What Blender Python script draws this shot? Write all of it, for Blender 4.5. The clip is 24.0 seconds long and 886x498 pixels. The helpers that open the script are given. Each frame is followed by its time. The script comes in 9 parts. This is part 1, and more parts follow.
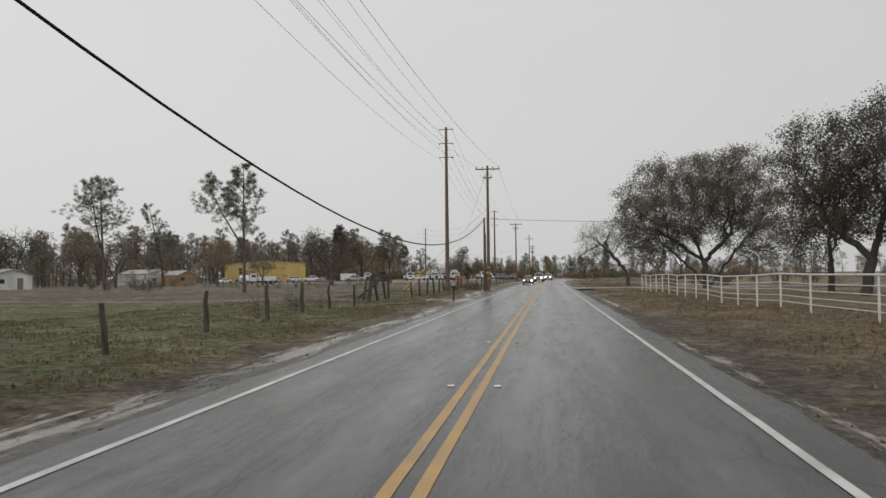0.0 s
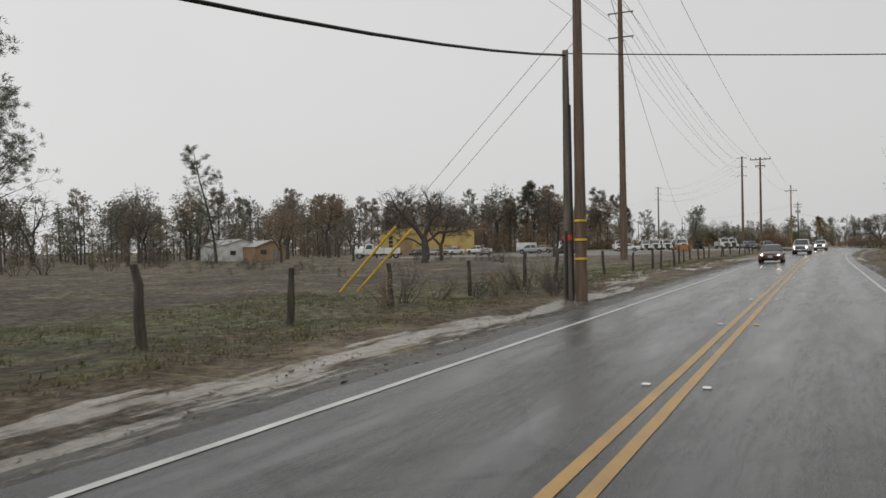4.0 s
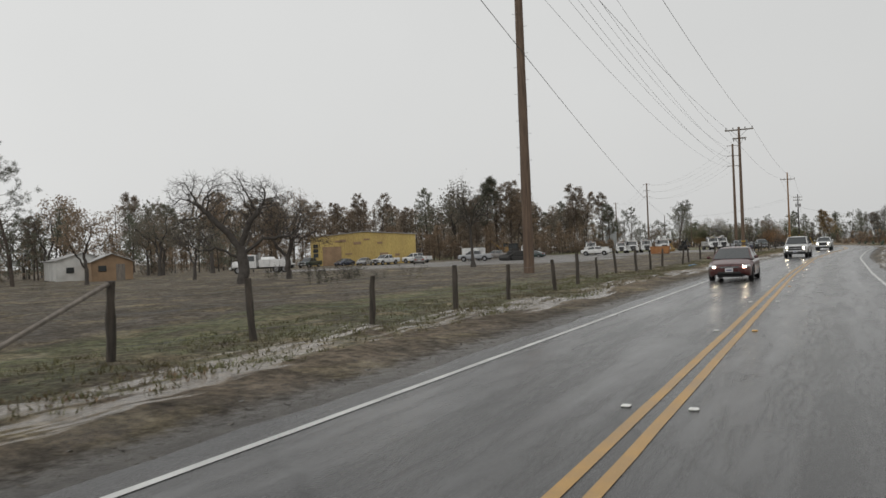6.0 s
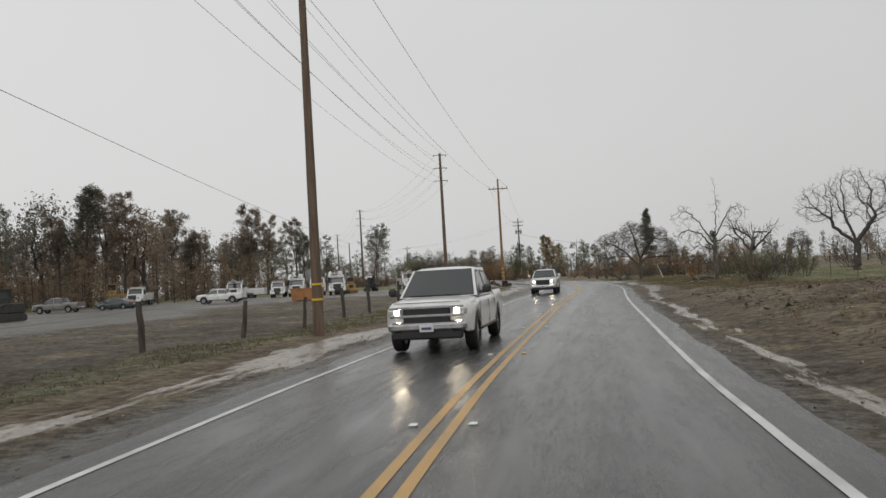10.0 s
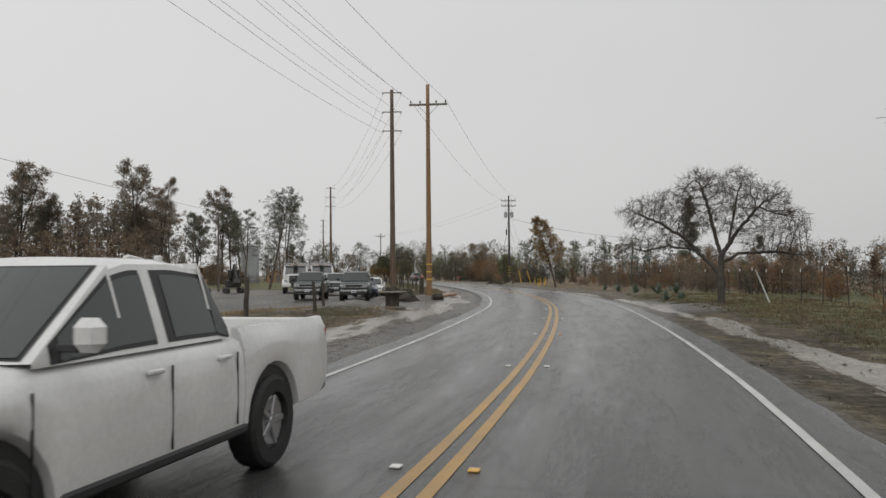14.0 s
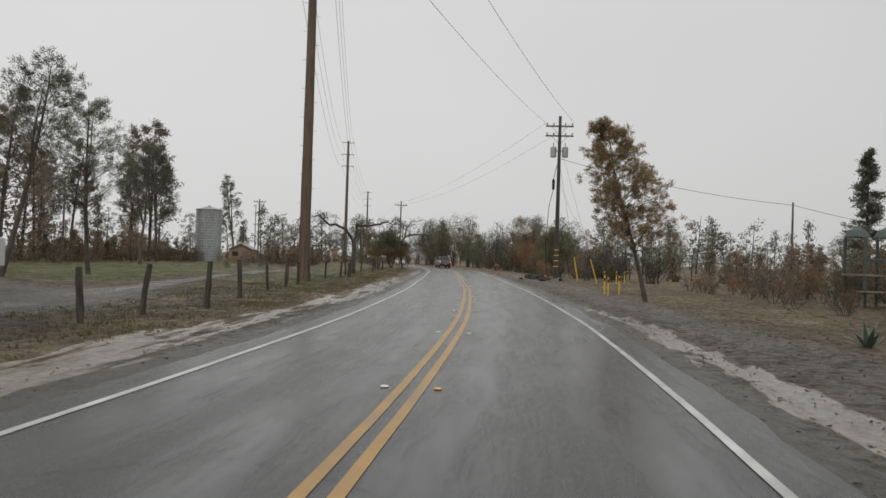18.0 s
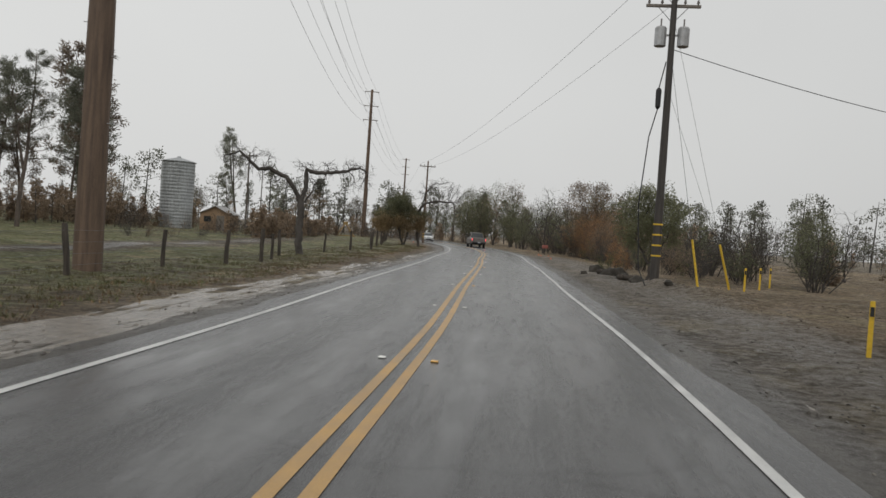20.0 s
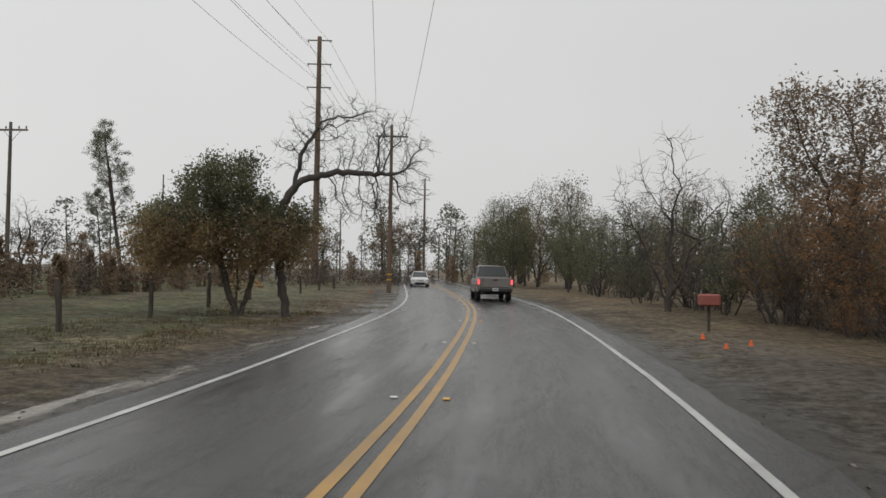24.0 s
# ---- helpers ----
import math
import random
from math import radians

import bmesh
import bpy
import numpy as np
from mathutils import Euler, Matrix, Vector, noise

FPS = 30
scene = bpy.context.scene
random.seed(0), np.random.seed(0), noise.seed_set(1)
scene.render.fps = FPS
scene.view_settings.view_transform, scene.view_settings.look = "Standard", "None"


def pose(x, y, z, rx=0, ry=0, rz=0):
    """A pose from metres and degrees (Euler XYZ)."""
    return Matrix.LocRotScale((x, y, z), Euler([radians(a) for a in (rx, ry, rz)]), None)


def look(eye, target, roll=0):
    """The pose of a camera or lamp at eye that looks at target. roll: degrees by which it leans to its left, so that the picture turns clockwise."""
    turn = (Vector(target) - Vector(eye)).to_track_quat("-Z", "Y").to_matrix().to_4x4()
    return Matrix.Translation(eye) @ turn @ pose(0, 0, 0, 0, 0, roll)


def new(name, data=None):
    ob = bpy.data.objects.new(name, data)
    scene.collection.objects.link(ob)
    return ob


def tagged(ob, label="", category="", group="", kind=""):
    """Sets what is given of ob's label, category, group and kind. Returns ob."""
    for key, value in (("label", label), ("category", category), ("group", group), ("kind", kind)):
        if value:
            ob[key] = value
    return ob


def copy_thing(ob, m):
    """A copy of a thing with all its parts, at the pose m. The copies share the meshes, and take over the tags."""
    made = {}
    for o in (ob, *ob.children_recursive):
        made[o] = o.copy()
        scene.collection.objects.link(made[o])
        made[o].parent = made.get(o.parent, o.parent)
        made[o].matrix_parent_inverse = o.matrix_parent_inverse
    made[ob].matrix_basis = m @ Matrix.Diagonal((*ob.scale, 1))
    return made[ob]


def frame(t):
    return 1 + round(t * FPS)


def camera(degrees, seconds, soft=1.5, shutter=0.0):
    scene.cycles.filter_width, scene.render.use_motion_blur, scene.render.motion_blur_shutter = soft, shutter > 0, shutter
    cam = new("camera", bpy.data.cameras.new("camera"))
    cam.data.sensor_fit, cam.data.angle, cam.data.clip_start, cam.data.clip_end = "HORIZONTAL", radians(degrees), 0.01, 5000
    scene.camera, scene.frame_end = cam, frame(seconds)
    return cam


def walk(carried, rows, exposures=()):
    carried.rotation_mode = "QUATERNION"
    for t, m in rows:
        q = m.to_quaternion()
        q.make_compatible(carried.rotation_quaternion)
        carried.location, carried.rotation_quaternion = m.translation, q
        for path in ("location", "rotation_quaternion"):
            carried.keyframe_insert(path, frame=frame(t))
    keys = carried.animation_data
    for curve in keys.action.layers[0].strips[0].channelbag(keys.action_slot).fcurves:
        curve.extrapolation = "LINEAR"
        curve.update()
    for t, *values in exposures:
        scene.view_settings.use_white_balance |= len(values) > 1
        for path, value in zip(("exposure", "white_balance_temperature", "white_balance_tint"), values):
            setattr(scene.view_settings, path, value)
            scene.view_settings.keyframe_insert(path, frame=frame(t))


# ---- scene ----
cam = camera(59.57, 24.0, soft=1.5, shutter=0.06)
# seconds, place in metres, turn to the left, tilt up, lean in degrees
PATH = (
    (0, 1.092, -0.000, 1.630, 7.700, 1.930, 0.597),
    (0.5, 1.141, 7.706, 1.650, 7.916, 1.924, 0.686),
    (1, 1.188, 15.350, 1.612, 10.999, 0.780, 1.814),
    (1.5, 1.250, 22.955, 1.651, 13.285, 0.834, 1.584),
    (2, 1.334, 30.527, 1.639, 18.437, 0.664, 0.668),
    (2.4, 1.411, 36.622, 1.631, 23.897, -1.651, -0.295),
    (2.5, 1.412, 38.132, 1.654, 25.087, -2.024, 0.050),
    (4.5, 1.559, 68.054, 1.649, 25.951, 0.295, 1.097),
    (4.6, 1.555, 69.561, 1.665, 25.615, 0.315, 1.291),
    (5, 1.531, 75.609, 1.676, 26.559, 0.987, 1.945),
    (5.5, 1.545, 83.226, 1.651, 26.752, 1.130, 2.279),
    (6, 1.601, 90.853, 1.678, 26.414, 0.276, 2.270),
    (6.5, 1.562, 98.601, 1.648, 26.101, -1.280, 1.862),
    (7, 1.532, 106.241, 1.651, 26.218, -1.603, 1.611),
    (7.5, 1.631, 113.520, 1.648, 21.387, -0.207, 0.682),
    (8, 1.626, 120.614, 1.662, 14.115, 1.274, 0.281),
    (8.5, 1.600, 127.772, 1.648, 8.462, 1.018, 1.299),
    (9, 1.549, 134.837, 1.658, 6.183, 1.063, 1.956),
    (9.3, 1.575, 139.035, 1.649, 5.464, 1.982, 2.978),
    (11.6, 2.742, 170.060, 1.650, 14.897, 1.772, 2.640),
    (12, 3.029, 175.249, 1.652, 7.374, 1.367, 1.922),
    (12.5, 3.382, 181.779, 1.649, 6.585, 1.692, 1.557),
    (13, 3.867, 188.386, 1.651, 6.587, 1.600, 1.678),
    (13.5, 4.361, 195.112, 1.651, 8.279, 2.048, 1.047),
    (14, 4.813, 201.913, 1.650, 9.654, 1.847, 0.494),
    (14.5, 5.000, 208.809, 1.652, 10.796, 1.887, 0.443),
    (15, 5.282, 215.770, 1.647, 11.620, 1.534, 0.128),
    (15.5, 5.435, 222.734, 1.656, 13.252, 0.951, -0.382),
    (16, 5.363, 229.673, 1.663, 14.036, 1.012, -0.413),
    (16.5, 5.118, 236.681, 1.651, 14.120, 1.005, -1.331),
    (17, 4.700, 243.648, 1.651, 14.255, 0.812, -1.014),
    (17.5, 4.288, 250.503, 1.644, 15.370, 0.659, -1.496),
    (18, 3.252, 257.497, 1.648, 15.825, 0.695, -1.795),
    (18.5, 2.007, 264.587, 1.651, 17.267, -0.358, -2.786),
    (20.5, -4.441, 294.233, 1.655, 20.030, -1.590, -3.314),
    (20.8, -5.486, 298.625, 1.641, 20.495, -1.973, -2.036),
    (21, -6.183, 301.546, 1.626, 20.578, -1.896, -2.142),
    (21.5, -8.078, 308.826, 1.650, 19.628, -1.619, -1.389),
    (22, -10.096, 316.061, 1.649, 17.251, -1.261, -0.514),
    (22.5, -12.122, 323.239, 1.650, 16.923, -0.204, -0.219),
    (23, -14.165, 330.525, 1.649, 16.987, -0.236, -0.030),
    (23.5, -16.268, 337.933, 1.651, 17.384, -0.257, 0.194),
    (24, -18.453, 345.386, 1.646, 23.291, 1.562, -0.930),
)
walk(cam, [(t, pose(x, y, z, 90 + tilt, 0, turn) @ pose(0, 0, 0, 0, 0, -lean)) for t, x, y, z, turn, tilt, lean in PATH])

# ---- world and light: a bright, even, rain-grey sky ----
world = bpy.data.worlds.new("overcast_sky")
scene.world = world
world.use_nodes = True
wn, wl = world.node_tree.nodes, world.node_tree.links
sky = wn.new("ShaderNodeTexSky")
sky.sky_type = 'NISHITA'
sky.sun_disc = False
sky.sun_elevation, sky.sun_rotation = radians(40), radians(200)
sky.dust_density, sky.air_density = 6.0, 2.0
grey = wn.new("ShaderNodeHueSaturation")
grey.inputs["Saturation"].default_value = 0.12
wl.new(sky.outputs[0], grey.inputs["Color"])
sky_mix = wn.new("ShaderNodeMix")
sky_mix.data_type = 'RGBA'
sky_mix.inputs[0].default_value = 0.86
wl.new(grey.outputs[0], sky_mix.inputs[6])
cloud_coord = wn.new("ShaderNodeTexCoord")
cloud = wn.new("ShaderNodeTexNoise")
cloud.inputs["Scale"].default_value = 1.6
cloud.inputs["Detail"].default_value = 4
wl.new(cloud_coord.outputs["Generated"], cloud.inputs["Vector"])
cloud_ramp = wn.new("ShaderNodeValToRGB")
cloud_ramp.color_ramp.elements[0].color = (5.36, 5.4, 5.35, 1)
cloud_ramp.color_ramp.elements[1].color = (6.4, 6.44, 6.38, 1)
wl.new(cloud.outputs[0], cloud_ramp.inputs[0])
side_of_sky = wn.new("ShaderNodeSeparateXYZ")
wl.new(cloud_coord.outputs["Generated"], side_of_sky.inputs[0])
west = wn.new("ShaderNodeMapRange")
west.inputs["From Min"].default_value, west.inputs["From Max"].default_value = -1.0, 1.0
west.inputs["To Min"].default_value, west.inputs["To Max"].default_value = 1.17, 0.77
wl.new(side_of_sky.outputs[0], west.inputs[0])
lit = wn.new("ShaderNodeHueSaturation")
wl.new(cloud_ramp.outputs[0], lit.inputs["Color"])
wl.new(west.outputs[0], lit.inputs["Value"])
wl.new(lit.outputs[0], sky_mix.inputs[7])
wl.new(sky_mix.outputs[2], wn["Background"].inputs[0])
wn["Background"].inputs[1].default_value = 0.117
sun = new("sun", bpy.data.lights.new("sun", 'SUN'))
sun.data.energy, sun.data.angle, sun.data.color = 0.5, radians(40), (1.0, 0.98, 0.95)
sun.matrix_world = look((20, -30, 60), (0, 0, 0))


# ---- materials ----
def mat(name, base, rough=0.6, metal=0.0, var=0.25, scale=6.0, bump=0.15, fine=60.0, coat=0.0, emit=None, second=None, streak=None, island=0.0, spec=0.5, thin=0.0):
    """Principled surface with colour variation at two scales and a fine bump; second: a stain colour; streak: stretch of the noise along z."""
    m = bpy.data.materials.new(name)
    m.use_nodes = True
    n, l = m.node_tree.nodes, m.node_tree.links
    p = n["Principled BSDF"]
    co = n.new("ShaderNodeTexCoord")
    mp = n.new("ShaderNodeMapping")
    l.new(co.outputs["Object"], mp.inputs[0])
    if streak:
        mp.inputs["Scale"].default_value = streak
    big = n.new("ShaderNodeTexNoise")
    big.inputs["Scale"].default_value = scale
    big.inputs["Detail"].default_value = 5
    l.new(mp.outputs[0], big.inputs["Vector"])
    small = n.new("ShaderNodeTexNoise")
    small.inputs["Scale"].default_value = fine
    small.inputs["Detail"].default_value = 3
    l.new(mp.outputs[0], small.inputs["Vector"])
    ramp = n.new("ShaderNodeValToRGB")
    dark = tuple(c * (1 - var) for c in base)
    lite = tuple(min(1, c * (1 + var)) for c in base)
    ramp.color_ramp.elements[0].position, ramp.color_ramp.elements[1].position = 0.3, 0.7
    ramp.color_ramp.elements[0].color = (*(second or dark), 1)
    ramp.color_ramp.elements[1].color = (*lite, 1)
    l.new(big.outputs[0], ramp.inputs[0])
    mix = n.new("ShaderNodeMix")
    mix.data_type, mix.blend_type = 'RGBA', 'OVERLAY'
    mix.inputs[0].default_value = 0.35
    l.new(ramp.outputs[0], mix.inputs[6])
    l.new(small.outputs[0], mix.inputs[7])
    out = mix.outputs[2]
    if island:
        info = n.new("ShaderNodeObjectInfo")
        geo = n.new("ShaderNodeNewGeometry")
        add = n.new("ShaderNodeMath")
        add.operation = 'ADD'
        l.new(info.outputs["Random"], add.inputs[0])
        l.new(geo.outputs["Random Per Island"], add.inputs[1])
        mr = n.new("ShaderNodeMapRange")
        mr.inputs["From Max"].default_value = 2
        mr.inputs["To Min"].default_value, mr.inputs["To Max"].default_value = 1 - island, 1 + island
        l.new(add.outputs[0], mr.inputs[0])
        hs = n.new("ShaderNodeHueSaturation")
        l.new(out, hs.inputs["Color"])
        l.new(mr.outputs[0], hs.inputs["Value"])
        out = hs.outputs[0]
    l.new(out, p.inputs["Base Color"])
    rr = n.new("ShaderNodeMapRange")
    rr.inputs["To Min"].default_value, rr.inputs["To Max"].default_value = max(0.02, rough - 0.12), min(1, rough + 0.12)
    l.new(big.outputs[0], rr.inputs[0])
    l.new(rr.outputs[0], p.inputs["Roughness"])
    p.inputs["Metallic"].default_value = metal
    p.inputs["Specular IOR Level"].default_value = spec
    if coat:
        p.inputs["Coat Weight"].default_value, p.inputs["Coat Roughness"].default_value = coat, 0.06
    if bump:
        b = n.new("ShaderNodeBump")
        b.inputs["Strength"].default_value, b.inputs["Distance"].default_value = bump, 0.02
        l.new(small.outputs[0], b.inputs["Height"])
        l.new(b.outputs[0], p.inputs["Normal"])
    if thin:
        tr = n.new("ShaderNodeBsdfTranslucent")
        l.new(out, tr.inputs["Color"])
        ms = n.new("ShaderNodeMixShader")
        ms.inputs[0].default_value = thin
        l.new(p.outputs[0], ms.inputs[1])
        l.new(tr.outputs[0], ms.inputs[2])
        l.new(ms.outputs[0], n["Material Output"].inputs["Surface"])
    if emit:
        p.inputs["Emission Color"].default_value = (*emit[:3], 1)
        p.inputs["Emission Strength"].default_value = emit[3]
    return m


def glass(name, tint=(0.045, 0.05, 0.052)):
    m = bpy.data.materials.new(name)
    m.use_nodes = True
    p = m.node_tree.nodes["Principled BSDF"]
    p.inputs["Base Color"].default_value = (*tint, 1)
    p.inputs["Roughness"].default_value = 0.04
    p.inputs["IOR"].default_value = 1.5
    p.inputs["Specular IOR Level"].default_value = 0.7
    return m


M_POLE = mat("pole_wood_brown", (0.145, 0.1, 0.07), 0.75, var=0.3, scale=3, streak=(3, 3, 0.25), fine=40, bump=0.4, second=(0.09, 0.06, 0.042))
M_POLE_OLD = mat("pole_wood_weathered", (0.135, 0.115, 0.095), 0.8, var=0.3, scale=3, streak=(3, 3, 0.25), fine=40, bump=0.4, second=(0.07, 0.058, 0.05))
M_POLE_WET = mat("pole_wood_wet_dark", (0.06, 0.053, 0.046), 0.6, var=0.3, scale=3, streak=(3, 3, 0.25), fine=40, bump=0.4, second=(0.035, 0.03, 0.027))
M_POLE_NEW = mat("pole_wood_new", (0.25, 0.15, 0.08), 0.7, var=0.25, scale=3, streak=(3, 3, 0.25), fine=40, bump=0.3, second=(0.2, 0.11, 0.05))
M_LOG = mat("log_peeled", (0.38, 0.225, 0.13), 0.6, var=0.25, scale=2.5, streak=(4, 0.3, 4), fine=35, bump=0.35, second=(0.25, 0.14, 0.08))
M_POST = mat("fence_post_wood", (0.075, 0.062, 0.05), 0.85, var=0.35, scale=5, streak=(2, 2, 0.4), fine=45, bump=0.5, second=(0.035, 0.03, 0.025))
M_WIRE = mat("steel_wire", (0.16, 0.16, 0.16), 0.5, metal=0.7, var=0.2, scale=2, bump=0)
M_CABLE = mat("black_cable", (0.018, 0.018, 0.019), 0.5, var=0.2, scale=2, bump=0)
M_STEEL = mat("galvanised_steel", (0.42, 0.43, 0.44), 0.5, metal=0.6, var=0.15, scale=2, second=(0.3, 0.29, 0.28), fine=30)
M_INSUL = mat("porcelain", (0.22, 0.2, 0.19), 0.25, var=0.2, scale=8, bump=0)
M_WHITEPIPE = mat("white_pipe_paint", (0.78, 0.78, 0.76), 0.45, var=0.08, scale=4, second=(0.62, 0.6, 0.56), bump=0.05)
M_BANDY = mat("yellow_band", (0.72, 0.47, 0.04), 0.45, var=0.15, scale=9, bump=0.05)
M_RED = mat("red_tape", (0.6, 0.05, 0.04), 0.5, var=0.15, scale=9, bump=0.05)
M_FADED = mat("faded_red_paint", (0.29, 0.09, 0.07), 0.6, var=0.2, scale=4, bump=0.1)
M_ORANGE = mat("orange_plastic", (0.75, 0.14, 0.03), 0.45, var=0.15, scale=9, bump=0.05)
M_YELLOWB = mat("yellow_metal_siding", (0.5, 0.38, 0.13), 0.6, var=0.12, scale=0.35, fine=5, second=(0.42, 0.3, 0.11), streak=(1, 1, 0.4), bump=0.1)
M_ROOF = mat("grey_metal_roof", (0.36, 0.36, 0.35), 0.5, metal=0.2, var=0.15, scale=0.6, fine=8, second=(0.26, 0.25, 0.24), bump=0.1)
M_WHITEW = mat("white_siding", (0.66, 0.66, 0.64), 0.6, var=0.1, scale=0.8, second=(0.5, 0.5, 0.48), bump=0.1)
M_TANW = mat("tan_siding", (0.3, 0.2, 0.12), 0.7, var=0.2, scale=0.8, bump=0.1)
M_SILO = mat("silo_corrugated_steel", (0.40, 0.42, 0.43), 0.45, metal=0.35, var=0.12, scale=0.5, fine=6, second=(0.29, 0.30, 0.30), streak=(1, 1, 0.25), bump=0.08)
M_BARK = mat("oak_bark", (0.078, 0.069, 0.061), 0.9, var=0.35, scale=3, fine=18, bump=0.5, island=0.25)
M_BARKP = mat("pine_bark", (0.1, 0.08, 0.066), 0.9, var=0.35, scale=3, fine=14, bump=0.5, island=0.25)
M_BARKD = mat("dead_bark", (0.1, 0.086, 0.075), 0.9, var=0.3, scale=3, fine=18, bump=0.4)
M_LEAFG = mat("leaf_dull_green", (0.17, 0.175, 0.1), 0.6, var=0.4, scale=0.7, fine=5, bump=0, island=0.45, thin=0.6)
M_LEAFB = mat("leaf_russet_brown", (0.275, 0.207, 0.145), 0.7, var=0.4, scale=0.7, fine=5, bump=0, island=0.45, thin=0.6)
M_LEAFO = mat("leaf_orange", (0.33, 0.19, 0.095), 0.7, var=0.4, scale=0.7, fine=5, bump=0, island=0.45, thin=0.6)
M_LEAFBR = mat("leaf_bright_green", (0.165, 0.185, 0.075), 0.55, var=0.4, scale=0.7, fine=5, bump=0, island=0.45, thin=0.6)
M_NEEDLE = mat("pine_needles_grey_green", (0.185, 0.19, 0.145), 0.65, var=0.4, scale=0.6, fine=5, bump=0, island=0.45, thin=0.6)
M_NEEDLEB = mat("pine_needles_scorched", (0.25, 0.205, 0.16), 0.7, var=0.4, scale=0.6, fine=5, bump=0, island=0.45, thin=0.6)
M_NEEDLET = mat("pine_needles_tan", (0.34, 0.25, 0.14), 0.7, var=0.35, scale=0.6, fine=5, bump=0, island=0.4, thin=0.6)
M_LEAFD = mat("leaf_dark_oak", (0.18, 0.165, 0.132), 0.7, var=0.4, scale=0.7, fine=5, bump=0, island=0.45, thin=0.6)
M_TYRE = mat("tyre_rubber", (0.022, 0.022, 0.022), 0.7, var=0.2, scale=12, bump=0.2)
M_RIM = mat("wheel_rim", (0.38, 0.38, 0.39), 0.35, metal=0.8, var=0.15, scale=9, bump=0)
M_CHROME = mat("chrome_trim", (0.6, 0.6, 0.61), 0.18, metal=1.0, var=0.1, scale=6, bump=0)
M_BLACK = mat("black_plastic", (0.025, 0.025, 0.026), 0.5, var=0.2, scale=10, bump=0.1)
M_PLATE = mat("number_plate", (0.66, 0.66, 0.68), 0.4, var=0.05, scale=9, bump=0)
M_BAR = mat("plate_bar", (0.06, 0.07, 0.16), 0.5, var=0.05, scale=9, bump=0)
M_GLASS = glass("vehicle_glass")
M_HEADON = mat("headlight_lit", (0.9, 0.88, 0.8), 0.2, var=0.02, scale=3, bump=0, emit=(1.0, 0.86, 0.62, 70))
M_HEAD = mat("headlight_lens", (0.55, 0.56, 0.57), 0.12, var=0.1, scale=8, bump=0, metal=0.3)
M_TAILON = mat("tail_light_lit", (0.5, 0.02, 0.03), 0.3, var=0.1, scale=8, bump=0, emit=(1.0, 0.10, 0.10, 1.6))
M_TAIL = mat("tail_light_lens", (0.35, 0.02, 0.02), 0.25, var=0.1, scale=8, bump=0)
M_WOODG = mat("grey_timber", (0.2, 0.175, 0.15), 0.8, var=0.3, scale=4, streak=(2, 2, 0.4), fine=40, bump=0.4)
M_GREEN = mat("green_paint", (0.075, 0.1, 0.09), 0.55, var=0.2, scale=3, bump=0.1)
M_ROCK = mat("grey_rock", (0.044, 0.038, 0.03), 0.85, var=0.35, scale=3, fine=22, bump=0.6)
M_AGAVE = mat("agave_leaf", (0.12, 0.17, 0.13), 0.5, var=0.25, scale=3, fine=20, bump=0.1)
M_RUST = mat("rusty_machine_yellow", (0.32, 0.225, 0.075), 0.6, var=0.25, scale=3, second=(0.2, 0.1, 0.04), bump=0.2)
M_ORANGEBIN = mat("orange_bin_paint", (0.34, 0.165, 0.06), 0.6, var=0.25, scale=1.5, second=(0.28, 0.11, 0.04), bump=0.2)
M_DARKSTEEL = mat("dark_steel", (0.06, 0.058, 0.055), 0.6, metal=0.4, var=0.3, scale=4, bump=0.2)


def paint(name, col, rough=0.3):
    return mat(name, col, rough, var=0.06, scale=1.2, second=tuple(c * 0.85 for c in col), fine=25, bump=0.02, coat=0.6)


P_WHITE = paint("white_car_paint", (0.74, 0.74, 0.73))
P_SILVER = paint("silver_car_paint", (0.36, 0.37, 0.385))
P_GREYT = paint("warm_grey_car_paint", (0.2, 0.185, 0.172))
P_RED = paint("dark_red_car_paint", (0.085, 0.022, 0.02))
P_NAVY = paint("dark_blue_car_paint", (0.03, 0.04, 0.075))
P_TEAL = paint("dark_green_car_paint", (0.03, 0.05, 0.046))
P_CREAM = paint("cream_machine_paint", (0.6, 0.53, 0.4))


